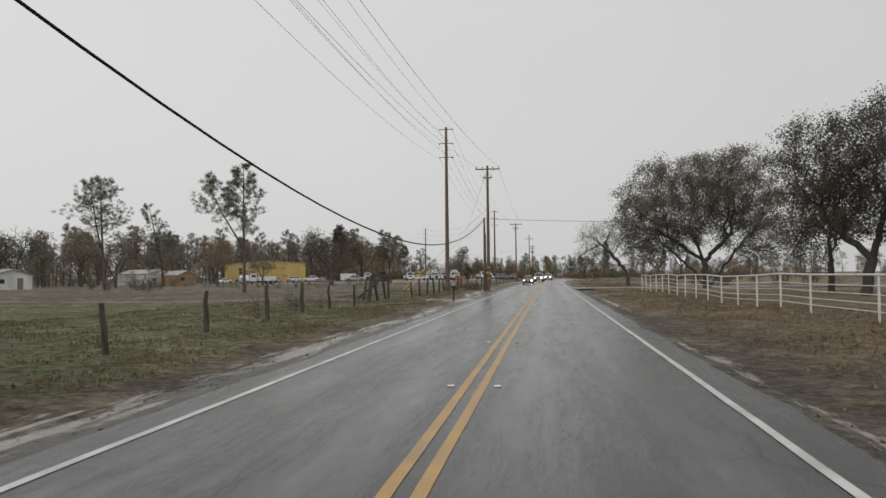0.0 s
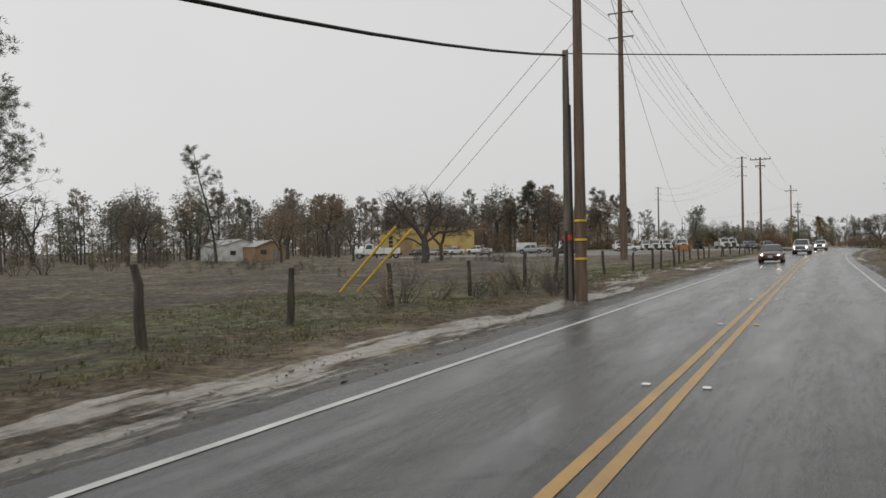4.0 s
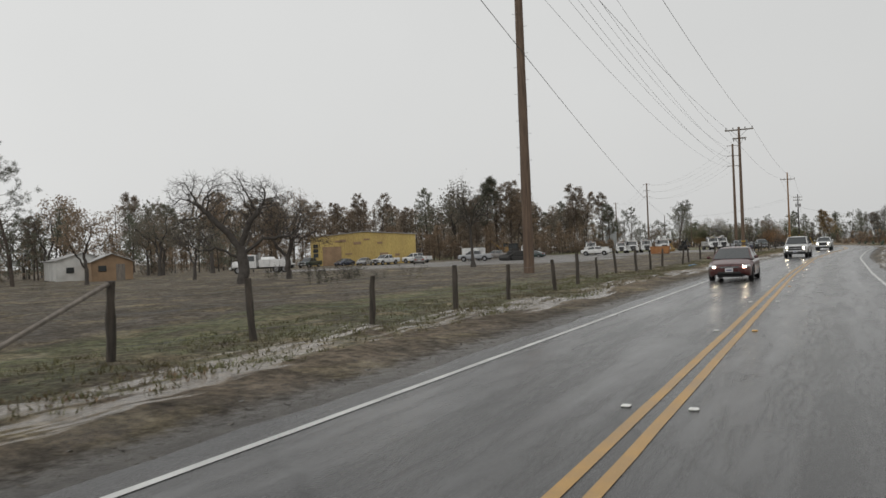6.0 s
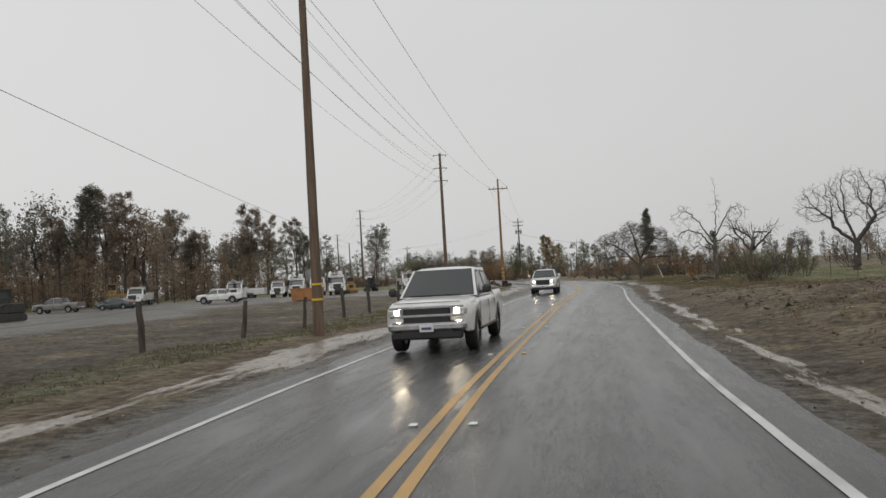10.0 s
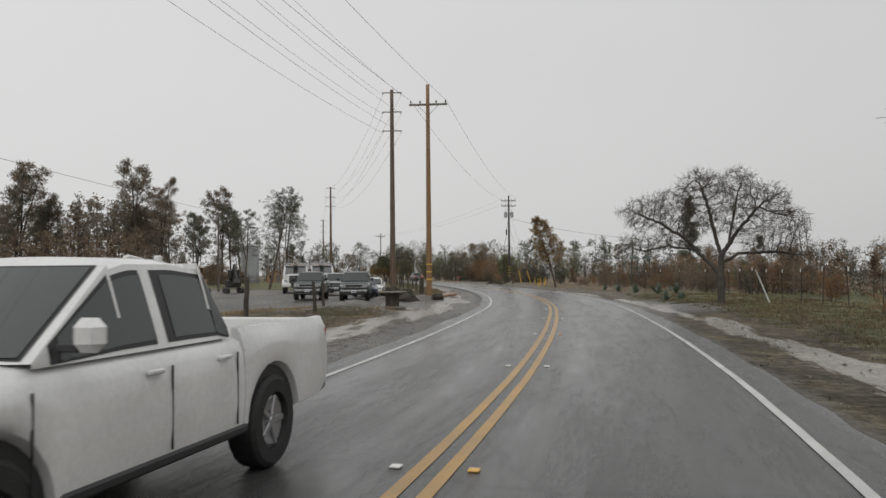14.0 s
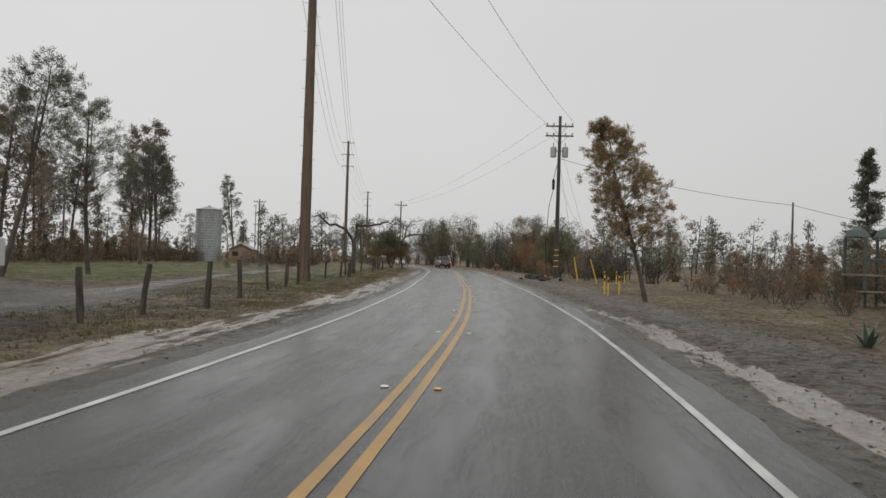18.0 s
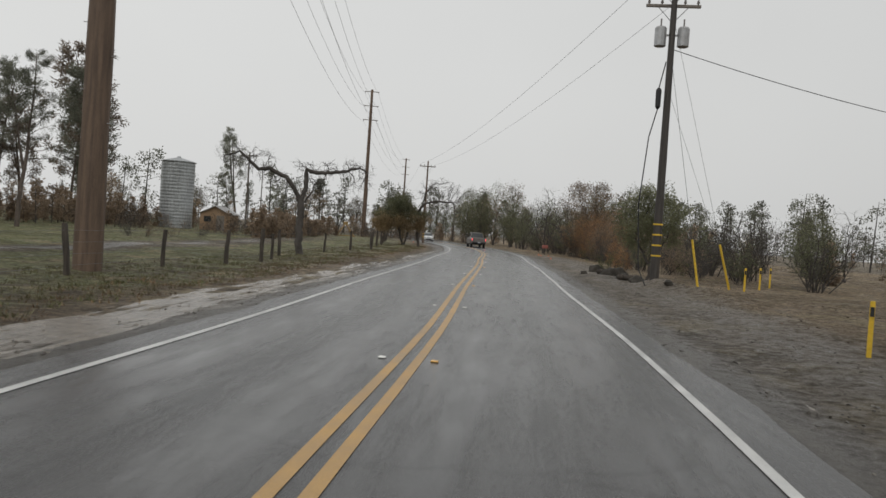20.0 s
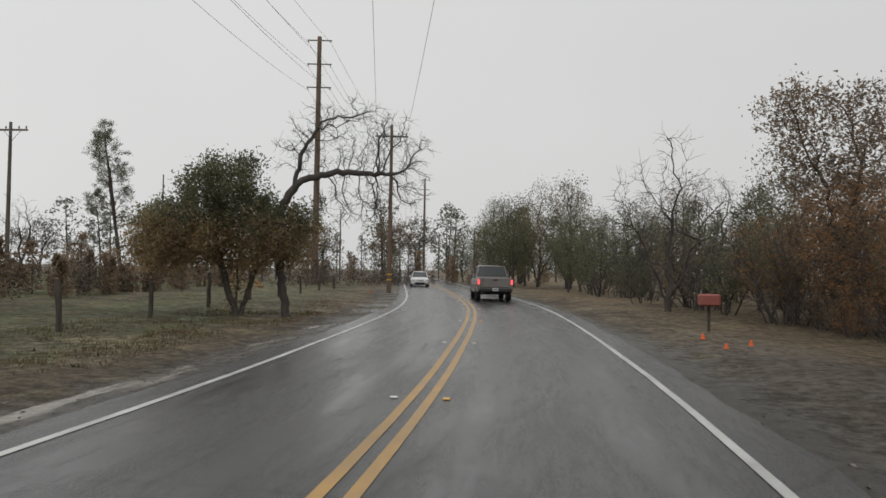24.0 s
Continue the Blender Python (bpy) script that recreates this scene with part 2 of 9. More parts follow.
def wet_road():
    """Wet asphalt: dark aggregate, patched and streaked, with a film of water in the wheel tracks and hollows."""
    m = bpy.data.materials.new("wet_asphalt")
    m.use_nodes = True
    n, l = m.node_tree.nodes, m.node_tree.links
    p = n["Principled BSDF"]
    co = n.new("ShaderNodeTexCoord")
    run = n.new("ShaderNodeAttribute")
    run.attribute_name = "lane_place"

    def noise_at(scale, detail, stretch=(1, 1, 1), rough=0.5):
        mp = n.new("ShaderNodeMapping")
        mp.inputs["Scale"].default_value = stretch
        l.new(run.outputs["Vector"] if stretch[0] != stretch[1] else co.outputs["Object"], mp.inputs[0])
        t = n.new("ShaderNodeTexNoise")
        t.inputs["Scale"].default_value, t.inputs["Detail"].default_value, t.inputs["Roughness"].default_value = scale, detail, rough
        l.new(mp.outputs[0], t.inputs["Vector"])
        return t.outputs[0]

    def mapped(src, a, b, c, e):
        r = n.new("ShaderNodeMapRange")
        r.inputs["From Min"].default_value, r.inputs["From Max"].default_value = a, b
        r.inputs["To Min"].default_value, r.inputs["To Max"].default_value = c, e
        l.new(src, r.inputs[0])
        return r.outputs[0]

    def maths(op, a, b):
        x = n.new("ShaderNodeMath")
        x.operation = op
        for k, v in enumerate((a, b)):
            if isinstance(v, (int, float)):
                x.inputs[k].default_value = v
            else:
                l.new(v, x.inputs[k])
        return x.outputs[0]

    agg = noise_at(70, 5, rough=0.75)
    blot = noise_at(0.5, 7, (1.0, 0.22, 1))
    streak = noise_at(2.2, 4, (1.0, 0.05, 1))
    hollow = noise_at(2.6, 9, (1.0, 0.14, 1), 0.74)
    patchy = noise_at(1.1, 8, (1.0, 0.07, 1), 0.7)
    track = n.new("ShaderNodeAttribute")
    track.attribute_name = "track"
    tone = maths('ADD', maths('MULTIPLY', blot, 0.6), maths('MULTIPLY', streak, 0.4))
    col = n.new("ShaderNodeValToRGB")
    col.color_ramp.elements[0].position, col.color_ramp.elements[1].position = 0.36, 0.64
    col.color_ramp.elements[0].color = (0.048, 0.048, 0.049, 1)
    col.color_ramp.elements[1].color = (0.063, 0.062, 0.061, 1)
    l.new(tone, col.inputs[0])
    mix = n.new("ShaderNodeMix")
    mix.data_type, mix.blend_type = 'RGBA', 'OVERLAY'
    mix.inputs[0].default_value = 0.85
    l.new(col.outputs[0], mix.inputs[6])
    l.new(agg, mix.inputs[7])
    vor = n.new("ShaderNodeTexVoronoi")
    vor.feature = 'DISTANCE_TO_EDGE'
    vor.inputs["Scale"].default_value = 0.32
    wob = n.new("ShaderNodeMix")
    wob.data_type = 'RGBA'
    wob.inputs[0].default_value = 0.25
    wn2 = n.new("ShaderNodeTexNoise")
    wn2.inputs["Scale"].default_value = 1.3
    l.new(co.outputs["Object"], wn2.inputs["Vector"])
    l.new(co.outputs["Object"], wob.inputs[6])
    l.new(wn2.outputs["Color"], wob.inputs[7])
    l.new(wob.outputs[2], vor.inputs["Vector"])
    crack = mapped(vor.outputs["Distance"], 0.0, 0.012, 0.45, 1.0)
    dark = n.new("ShaderNodeMix")
    dark.data_type, dark.blend_type = 'RGBA', 'MULTIPLY'
    dark.inputs[0].default_value = 1.0
    l.new(mix.outputs[2], dark.inputs[6])
    l.new(crack, dark.inputs[7])
    l.new(dark.outputs[2], p.inputs["Base Color"])
    film = mapped(maths('ADD', maths('ADD', maths('MULTIPLY', hollow, 0.6), maths('MULTIPLY', patchy, 0.4)), maths('MULTIPLY', track.outputs["Fac"], 0.11)), 0.47, 0.7, 0.0, 1.0)
    rough = maths('ADD', maths('MULTIPLY', film, -0.12), mapped(agg, 0.3, 0.7, 0.23, 0.36))
    l.new(rough, p.inputs["Roughness"])
    p.inputs["Specular IOR Level"].default_value = 0.42
    b = n.new("ShaderNodeBump")
    b.inputs["Distance"].default_value = 0.012
    l.new(maths('ADD', maths('MULTIPLY', film, -0.3), 0.36), b.inputs["Strength"])
    l.new(agg, b.inputs["Height"])
    l.new(b.outputs[0], p.inputs["Normal"])
    return m


M_ROAD = wet_road()
M_YLINE = mat("worn_yellow_line", (0.43, 0.25, 0.07), 0.4, var=0.2, scale=1.2, second=(0.33, 0.2, 0.07), fine=70, bump=0.2)
M_WLINE = mat("worn_white_line", (0.60, 0.60, 0.58), 0.4, var=0.12, scale=1.2, second=(0.38, 0.38, 0.37), fine=70, bump=0.2)
M_MARKW = mat("road_marker_white", (0.8, 0.8, 0.76), 0.3, var=0.05, scale=20, bump=0)
M_MARKY = mat("road_marker_amber", (0.75, 0.42, 0.1), 0.3, var=0.05, scale=20, bump=0)


def ground_mat():
    """Mud, grass, gravel and standing water, mixed by the sheet's own zone weights and broken up by noise."""
    m = bpy.data.materials.new("roadside_ground")
    m.use_nodes = True
    n, l = m.node_tree.nodes, m.node_tree.links
    p = n["Principled BSDF"]
    co = n.new("ShaderNodeTexCoord")
    along_road = n.new("ShaderNodeAttribute")
    along_road.attribute_name = "lane_place"

    def noise_at(scale, detail=5, rough=0.5, stretch=None):
        t = n.new("ShaderNodeTexNoise")
        t.inputs["Scale"].default_value, t.inputs["Detail"].default_value, t.inputs["Roughness"].default_value = scale, detail, rough
        if stretch:
            mp = n.new("ShaderNodeMapping")
            mp.inputs["Scale"].default_value = stretch
            l.new(along_road.outputs["Vector"], mp.inputs[0])
            l.new(mp.outputs[0], t.inputs["Vector"])
        else:
            l.new(co.outputs["Object"], t.inputs["Vector"])
        return t.outputs[0]

    def ramp(src, a, b, lo=0.3, hi=0.7):
        r = n.new("ShaderNodeValToRGB")
        r.color_ramp.elements[0].position, r.color_ramp.elements[1].position = lo, hi
        r.color_ramp.elements[0].color, r.color_ramp.elements[1].color = (*a, 1), (*b, 1)
        l.new(src, r.inputs[0])
        return r.outputs[0]

    def mapped(src, a, b, c, e):
        r = n.new("ShaderNodeMapRange")
        r.inputs["From Min"].default_value, r.inputs["From Max"].default_value = a, b
        r.inputs["To Min"].default_value, r.inputs["To Max"].default_value = c, e
        l.new(src, r.inputs[0])
        return r.outputs[0]

    def maths(op, a, b):
        x = n.new("ShaderNodeMath")
        x.operation = op
        for k, v in enumerate((a, b)):
            if isinstance(v, (int, float)):
                x.inputs[k].default_value = v
            else:
                l.new(v, x.inputs[k])
        return x.outputs[0]

    def weight(name, src, gain=0.7, lo=0.38, hi=0.62):
        a = n.new("ShaderNodeAttribute")
        a.attribute_name = name
        return mapped(maths('ADD', maths('MULTIPLY', src, gain), a.outputs["Fac"]), lo + gain * 0.5, hi + gain * 0.5, 0.0, 1.0)

    def mixed(w, a, b):
        x = n.new("ShaderNodeMix")
        x.data_type = 'RGBA'
        l.new(w, x.inputs[0])
        l.new(a, x.inputs[6])
        l.new(b, x.inputs[7])
        return x.outputs[2]

    mid, fine, grit, broad = noise_at(0.8, 7, 0.62), noise_at(4.5, 10, 0.72), noise_at(34.0, 6, 0.7), noise_at(0.13, 4)
    combed = noise_at(2.1, 10, 0.72, (1.4, 0.17, 1.0))
    ruts = noise_at(1.15, 8, 0.6, (1.0, 0.09, 1.0))
    tex = maths('ADD', maths('MULTIPLY', fine, 0.6), maths('MULTIPLY', grit, 0.4))
    mud = ramp(tex, (0.04, 0.033, 0.024), (0.185, 0.153, 0.114), 0.32, 0.7)
    litter = ramp(tex, (0.05, 0.037, 0.022), (0.27, 0.196, 0.115), 0.34, 0.68)
    grass = ramp(tex, (0.034, 0.037, 0.014), (0.2, 0.203, 0.085), 0.33, 0.7)
    gravel = ramp(grit, (0.045, 0.041, 0.036), (0.23, 0.212, 0.19), 0.28, 0.72)
    c = mixed(weight("litter", mid), mud, litter)
    c = mixed(weight("grass", mid, 0.9, 0.4, 0.6), c, grass)
    straw = ramp(tex, (0.075, 0.058, 0.03), (0.34, 0.275, 0.155), 0.34, 0.68)
    c = mixed(maths('MULTIPLY', mapped(noise_at(0.42, 8, 0.66), 0.52, 0.62, 0.0, 1.0), 0.75), c, straw)
    stony = weight("gravel", fine)
    c = mixed(stony, c, gravel)
    level = maths('ADD', maths('MULTIPLY', combed, 0.62), maths('MULTIPLY', ruts, 0.38))
    water = weight("puddle", level, 2.2, 0.45, 0.55)
    silt = ramp(combed, (0.075, 0.063, 0.05), (0.18, 0.155, 0.125))
    c = mixed(water, c, silt)
    hs = n.new("ShaderNodeHueSaturation")
    l.new(maths('MULTIPLY', maths('MULTIPLY', mapped(broad, 0.35, 0.65, 1.24, 1.85), mapped(ruts, 0.3, 0.7, 0.92, 1.08)), mapped(fine, 0.34, 0.66, 0.66, 1.38)), hs.inputs["Value"])
    hs.inputs["Saturation"].default_value = 0.86
    l.new(c, hs.inputs["Color"])
    l.new(hs.outputs[0], p.inputs["Base Color"])
    damp = mapped(mid, 0.42, 0.62, 0.9, 0.5)
    r = n.new("ShaderNodeMix")
    l.new(water, r.inputs[0])
    wet = n.new("ShaderNodeMix")
    l.new(stony, wet.inputs[0])
    l.new(damp, wet.inputs[2])
    wet.inputs[3].default_value = 0.36
    l.new(wet.outputs[0], r.inputs[2])
    r.inputs[3].default_value = 0.26
    l.new(r.outputs[0], p.inputs["Roughness"])
    l.new(maths('ADD', maths('MULTIPLY', maths('MAXIMUM', water, maths('MULTIPLY', stony, 0.6)), 0.14), 0.17), p.inputs["Specular IOR Level"])
    b = n.new("ShaderNodeBump")
    b.inputs["Distance"].default_value = 0.28
    l.new(mapped(water, 0.0, 1.0, 1.0, 0.12), b.inputs["Strength"])
    l.new(maths('ADD', maths('MULTIPLY', fine, 1.0), maths('MULTIPLY', grit, 0.45)), b.inputs["Height"])
    l.new(b.outputs[0], p.inputs["Normal"])
    return m


M_GROUND = ground_mat()


# ---- small building helpers ----
def part(name, bm, material, parent=None, label="", smooth=False):
    """Links a bmesh as one mesh object under a thing or a part."""
    me = bpy.data.meshes.new(name)
    if smooth:
        for f in bm.faces:
            f.smooth = True
    bm.to_mesh(me)
    bm.free()
    me.materials.append(material)
    ob = new(name, me)
    ob.parent = parent
    if label:
        ob["label"] = label
    return ob


def raw(name, verts, faces, material, parent=None, smooth=False):
    """The same from plain vertex and face lists."""
    me = bpy.data.meshes.new(name)
    me.from_pydata(verts, [], faces)
    me.materials.append(material)
    if smooth:
        me.polygons.foreach_set("use_smooth", [True] * len(me.polygons))
    ob = new(name, me)
    ob.parent = parent
    return ob


def thing(name, label, category, group="", kind="", at=None):
    ob = tagged(new(name), label, category, group, kind)
    if at is not None:
        ob.matrix_basis = at
    return ob


def again(name, ob, parent, m):
    """A part of the same shape once more."""
    c = new(name, ob.data)
    c.parent = parent
    c.matrix_basis = m
    return c


def box(sx, sy, sz, at=(0, 0, 0), bevel=0.0, turn=(0, 0, 0), bm=None):
    """A box centred on at, with worn edges."""
    b = bmesh.new()
    bmesh.ops.create_cube(b, size=1)
    bmesh.ops.scale(b, vec=(sx, sy, sz), verts=b.verts)
    if bevel:
        bmesh.ops.bevel(b, geom=b.edges[:], offset=min(bevel, 0.45 * min(sx, sy, sz)), segments=1, affect='EDGES')
    bmesh.ops.transform(b, matrix=pose(*at, *turn), verts=b.verts)
    if bm is None:
        return b
    me = bpy.data.meshes.new("tmp")
    b.to_mesh(me)
    b.free()
    bm.from_mesh(me)
    bpy.data.meshes.remove(me)
    return bm


def rod(a, b, r0, r1=None, n=8, bm=None, caps=True):
    """A tapered round bar from a to b."""
    bm = bm or bmesh.new()
    a, b = Vector(a), Vector(b)
    q = (b - a).to_track_quat("Z", "Y").to_matrix()
    r1 = r0 if r1 is None else r1
    rings = []
    for c, r in ((a, r0), (b, r1)):
        rings.append([bm.verts.new(c + q @ Vector((r * math.cos(2 * math.pi * k / n), r * math.sin(2 * math.pi * k / n), 0))) for k in range(n)])
    for k in range(n):
        bm.faces.new((rings[0][k], rings[0][(k + 1) % n], rings[1][(k + 1) % n], rings[1][k]))
    if caps:
        bm.faces.new(rings[0][::-1])
        bm.faces.new(rings[1])
    return bm


def lathe(profile, n=16, bm=None, axis="z", at=(0, 0, 0), caps=True):
    """A turned body from (radius, height) pairs."""
    bm = bm or bmesh.new()
    rings = []
    for r, z in profile:
        ring = []
        for k in range(n):
            c, s = r * math.cos(2 * math.pi * k / n), r * math.sin(2 * math.pi * k / n)
            v = (c, s, z) if axis == "z" else (z, c, s)
            ring.append(bm.verts.new((v[0] + at[0], v[1] + at[1], v[2] + at[2])))
        rings.append(ring)
    for a, b in zip(rings, rings[1:]):
        for k in range(n):
            bm.faces.new((a[k], a[(k + 1) % n], b[(k + 1) % n], b[k]))
    if caps:
        bm.faces.new(rings[0][::-1])
        bm.faces.new(rings[-1])
    bmesh.ops.recalc_face_normals(bm, faces=bm.faces[:])
    return bm


# ---- the line of the road ----
LINE = ((0, -120), (0, 0), (0, 80), (0, 130), (0.5, 160), (2.0, 187), (2.8, 198), (3.5, 206), (4.0, 215), (4.1, 226), (3.8, 240), (2.9, 250),
        (1.7, 258.6), (0.3, 266.7), (-1.7, 277), (-4.3, 288), (-7.3, 300), (-9.9, 309), (-12.3, 318), (-14.2, 325), (-16, 331.5), (-18.3, 339),
        (-20.4, 347), (-22.9, 355.5), (-27.2, 368), (-30.8, 377.5), (-35.6, 388), (-41.5, 400), (-49, 415), (-63, 443), (-82, 480), (-115, 545), (-190, 690), (-420, 1150))
_ys = np.arange(-120.0, 1150.0, 1.0)
_xs = np.interp(_ys, [p[1] for p in LINE], [p[0] for p in LINE])
_k = np.exp(-0.5 * (np.arange(-9, 10) / 3.2) ** 2)
_xs = np.convolve(np.pad(_xs, 9, mode="edge"), _k / _k.sum(), mode="valid")
_gs = np.gradient(_xs, _ys)


def road_x(y):
    return np.interp(y, _ys, _xs)


def off_road(x, y):
    """Signed distance from the centre line, positive to the right of the way of travel."""
    g = np.interp(y, _ys, _gs)
    return (x - road_x(y)) / np.sqrt(1 + g * g)


def beside(y, d):
    """The point d metres to the right of the centre line at y."""
    g = float(np.interp(y, _ys, _gs))
    c = 1 / math.sqrt(1 + g * g)
    return float(road_x(y)) + d * c, y - d * g * c


def heading(y):
    """Degrees by which the road turns left of +y."""
    return math.degrees(math.atan(-float(np.interp(y, _ys, _gs))))


def bell(v, lo, hi, soft):
    """1 between lo and hi, with soft ends."""
    return 1 / (1 + np.exp(-(v - lo) / soft)) * 1 / (1 + np.exp((v - hi) / soft))


def wave(x, y, f, k):
    """Cheap smooth noise, -1 to 1."""
    return (np.sin(f * x + 1.3 * k + 1.7 * np.sin(f * 0.53 * y + k)) + np.sin(f * 1.21 * y + 2.1 * k + 1.5 * np.sin(f * 0.71 * x - k)) + np.sin(f * 0.6 * (x + y) + k * 3)) / 3


def grain(x, y, f, k):
    """Value noise on a lattice of 1/f metres, -1 to 1."""
    u, v = np.asarray(x, float) * f, np.asarray(y, float) * f
    iu, iv = np.floor(u), np.floor(v)
    a, b = u - iu, v - iv
    a, b = a * a * (3 - 2 * a), b * b * (3 - 2 * b)

    def corner_value(p, q):
        w = np.sin(p * 12.9898 + q * 78.233 + k * 37.719) * 43758.5453
        return w - np.floor(w)

    lo = corner_value(iu, iv) * (1 - a) + corner_value(iu + 1, iv) * a
    hi = corner_value(iu, iv + 1) * (1 - a) + corner_value(iu + 1, iv + 1) * a
    return 2 * (lo * (1 - b) + hi * b) - 1


def ground_z(x, y):
    x, y = np.asarray(x, float), np.asarray(y, float)
    d = off_road(x, y)
    a = np.abs(d)
    away = np.clip((a - 4.2) / 3.0, 0, 1)
    z = -0.07 + away * (0.045 * wave(x, y, 1.7, 1) + 0.10 * wave(x, y, 0.35, 2) + 0.045 * grain(x, y, 0.9, 7) + 0.03 * grain(x, y, 2.0, 3) + 0.04 * grain(2.0 * d, 0.25 * y, 1.0, 5) * bell(a, 4, 9, 0.4))
    z = z - 0.09 * bell(a, 4.2, 5.6, 0.3)
    # spoil heaps on the right, before the bend
    z = z + bell(d, 7.5, 22, 1.2) * bell(y, 138, 192, 5) * (0.5 + 0.26 * wave(x, y, 0.7, 5) + 0.2 * grain(x, y, 0.55, 6) + 0.14 * grain(x, y, 1.2, 4) + 0.08 * grain(x, y, 2.2, 3))
    # low earth bank along the yard fence
    z = z + bell(d, -13, -9.5, 0.6) * bell(y, 196, 236, 2.5) * (0.22 + 0.06 * wave(x, y, 1.8, 8))
    # ridge of spoil along the transformer pole
    u = np.clip((y - 314.6) / 7.6, 0, 1)
    z = z + 0.36 * np.exp(-((x + 1.9 + 3.7 * u) / 0.85) ** 2) * bell(y, 314.4, 322.6, 0.5) * (1 + 0.4 * wave(x, y, 2.0, 4))
    # earth pushed up round the pole at the yard's mouth
    z = z + (0.5 + 0.12 * grain(x, y, 1.6, 2)) * np.exp(-((x + 6.2) / 2.3) ** 2 - ((y - 252.4) / 1.2) ** 2)
    # heap of earth beside the cable spool
    z = z + 0.5 * np.exp(-((x + 5.6) / 1.5) ** 2 - ((y - 237.6) / 1.9) ** 2)
    return z


def on_ground(x, y, sink=0.05):
    return float(ground_z(x, y)) - sink


def place(x, y, turn=0, size=1.0, sink=0.05):
    return pose(x, y, on_ground(x, y, sink), 0, 0, turn) @ Matrix.Diagonal((size, size, size, 1))


def sheet():
    gx = np.concatenate([[-2600, -1400, -800, -500, -320, -220, -170], np.arange(-140, -60, 4.0), np.arange(-60, -32, 2.0), np.arange(-32, -15, 0.8), np.arange(-15, 17, 0.45), np.arange(17, 32, 0.8), np.arange(32, 60, 2.0), [64, 72, 84, 100, 130, 180, 260, 400, 700, 1300, 2600]])
    gy = np.concatenate([[-1500, -600, -250, -120, -60, -30], np.arange(-16, 400, 0.8), np.arange(400, 480, 4.0), [490, 510, 540, 600, 700, 900, 1300, 2000, 3200]])
    X, Y = np.meshgrid(gx, gy)
    Z = ground_z(X, Y)
    far = np.clip((np.hypot(X, Y - 200) - 500) / 2500, 0, 1)
    Z = Z - far * 0.4
    nx, ny = len(gx), len(gy)
    verts = np.stack([X, Y, Z], -1).reshape(-1, 3)
    i = np.arange(nx * ny).reshape(ny, nx)
    faces = np.stack([i[:-1, :-1], i[:-1, 1:], i[1:, 1:], i[1:, :-1]], -1).reshape(-1, 4)
    me = bpy.data.meshes.new("ground")
    me.from_pydata(verts.tolist(), [], faces.tolist())
    me.materials.append(M_GROUND)
    me.polygons.foreach_set("use_smooth", [True] * len(me.polygons))
    x, y = verts[:, 0], verts[:, 1]
    d = off_road(x, y)
    a = np.abs(d)
    n1, n2 = wave(x, 0.3 * y, 1.1, 3), wave(x, y, 0.22, 4)
    # zones far from the road end in uneven edges
    near_x, near_y, near_d = x, y, d
    out = np.clip((a - 12) / 30, 0, 1)
    d = d + out * (9 * wave(x, y, 0.06, 2) + 4 * wave(x, y, 0.19, 7))
    y = y + out * (14 * wave(x, y, 0.05, 5) + 5 * wave(x, y, 0.17, 3))
    yard = bell(d + 1.5 * wave(x, y, 0.3, 6), -75, -27, 2.0) * bell(y, 176, 285, 4) + bell(d, -28, -10, 1.5) * bell(y, 237, 285, 3) + bell(d, -30, -4.2, 0.8) * bell(y, 237, 252, 1.5) + bell(d, -9, -3.5, 0.6) * bell(y, 239, 250, 1.5)
    track_x = np.interp(y, (276, 290, 305, 318, 332, 350, 372), (-15.5, -21.0, -27.0, -31.5, -36.0, -42.0, -52.0))
    track = bell(near_x - track_x, -1.1, 1.1, 0.35) * bell(y, 276, 366, 4)
    drive = bell(near_y, 50.5, 55.5, 0.7) * bell(near_d, -60, -4, 0.5)
    side = bell(near_y - 0.12 * x, 85.5, 91.5, 0.6) * bell(near_d, 3, 120, 0.5)
    pull = bell(d, 4.5, 9.5, 0.7) * bell(y, 250, 374, 4)
    apron = bell(near_d, 3.5, 9.0, 0.6) * bell(near_y, 234, 251, 1.5)
    gravel = 0.62 * bell(a, 3.2, 4.6, 0.25) + 0.42 * bell(near_d, -5.6, -4.2, 0.4) * bell(near_y, -50, 196, 4) + 0.62 * bell(near_d, -7, -4.2, 0.6) * bell(near_y, 196, 262, 4) + 0.34 * bell(near_d, -6.2, -4.2, 0.4) * bell(near_y, 262, 460, 4) + 0.8 * np.clip(yard, 0, 1) + 0.6 * drive + 0.75 * track + side + 0.55 * pull + 0.6 * apron
    left_mid = np.interp(near_y, (0, 40, 90, 103, 112, 125, 146, 160, 188, 200, 217, 230, 250, 270, 300, 340, 360, 380), (4.9, 4.7, 5.5, 8.0, 7.4, 7.2, 6.0, 5.8, 5.6, 5.9, 6.6, 6.2, 5.6, 5.2, 5.1, 4.5, 4.7, 4.25))
    left_half = np.interp(near_y, (0, 40, 90, 105, 125, 146, 217, 250, 283, 320, 340, 360, 380), (0.6, 0.6, 0.8, 1.5, 1.3, 0.95, 1.0, 0.9, 0.85, 0.95, 0.65, 0.7, 0.4))
    left_run = bell(-near_d - left_mid + 0.3 * grain(near_x, near_y, 0.3, 9), -left_half, left_half, 0.2) * (0.8 + 0.2 * grain(near_x, near_y, 0.12, 5))
    right_mid = np.interp(near_y, (0, 20, 31, 140, 150, 163, 175, 188, 199, 215, 240, 280, 320), (4.4, 4.4, 4.9, 4.45, 4.75, 4.9, 4.9, 4.8, 5.2, 5.9, 5.4, 4.9, 4.6))
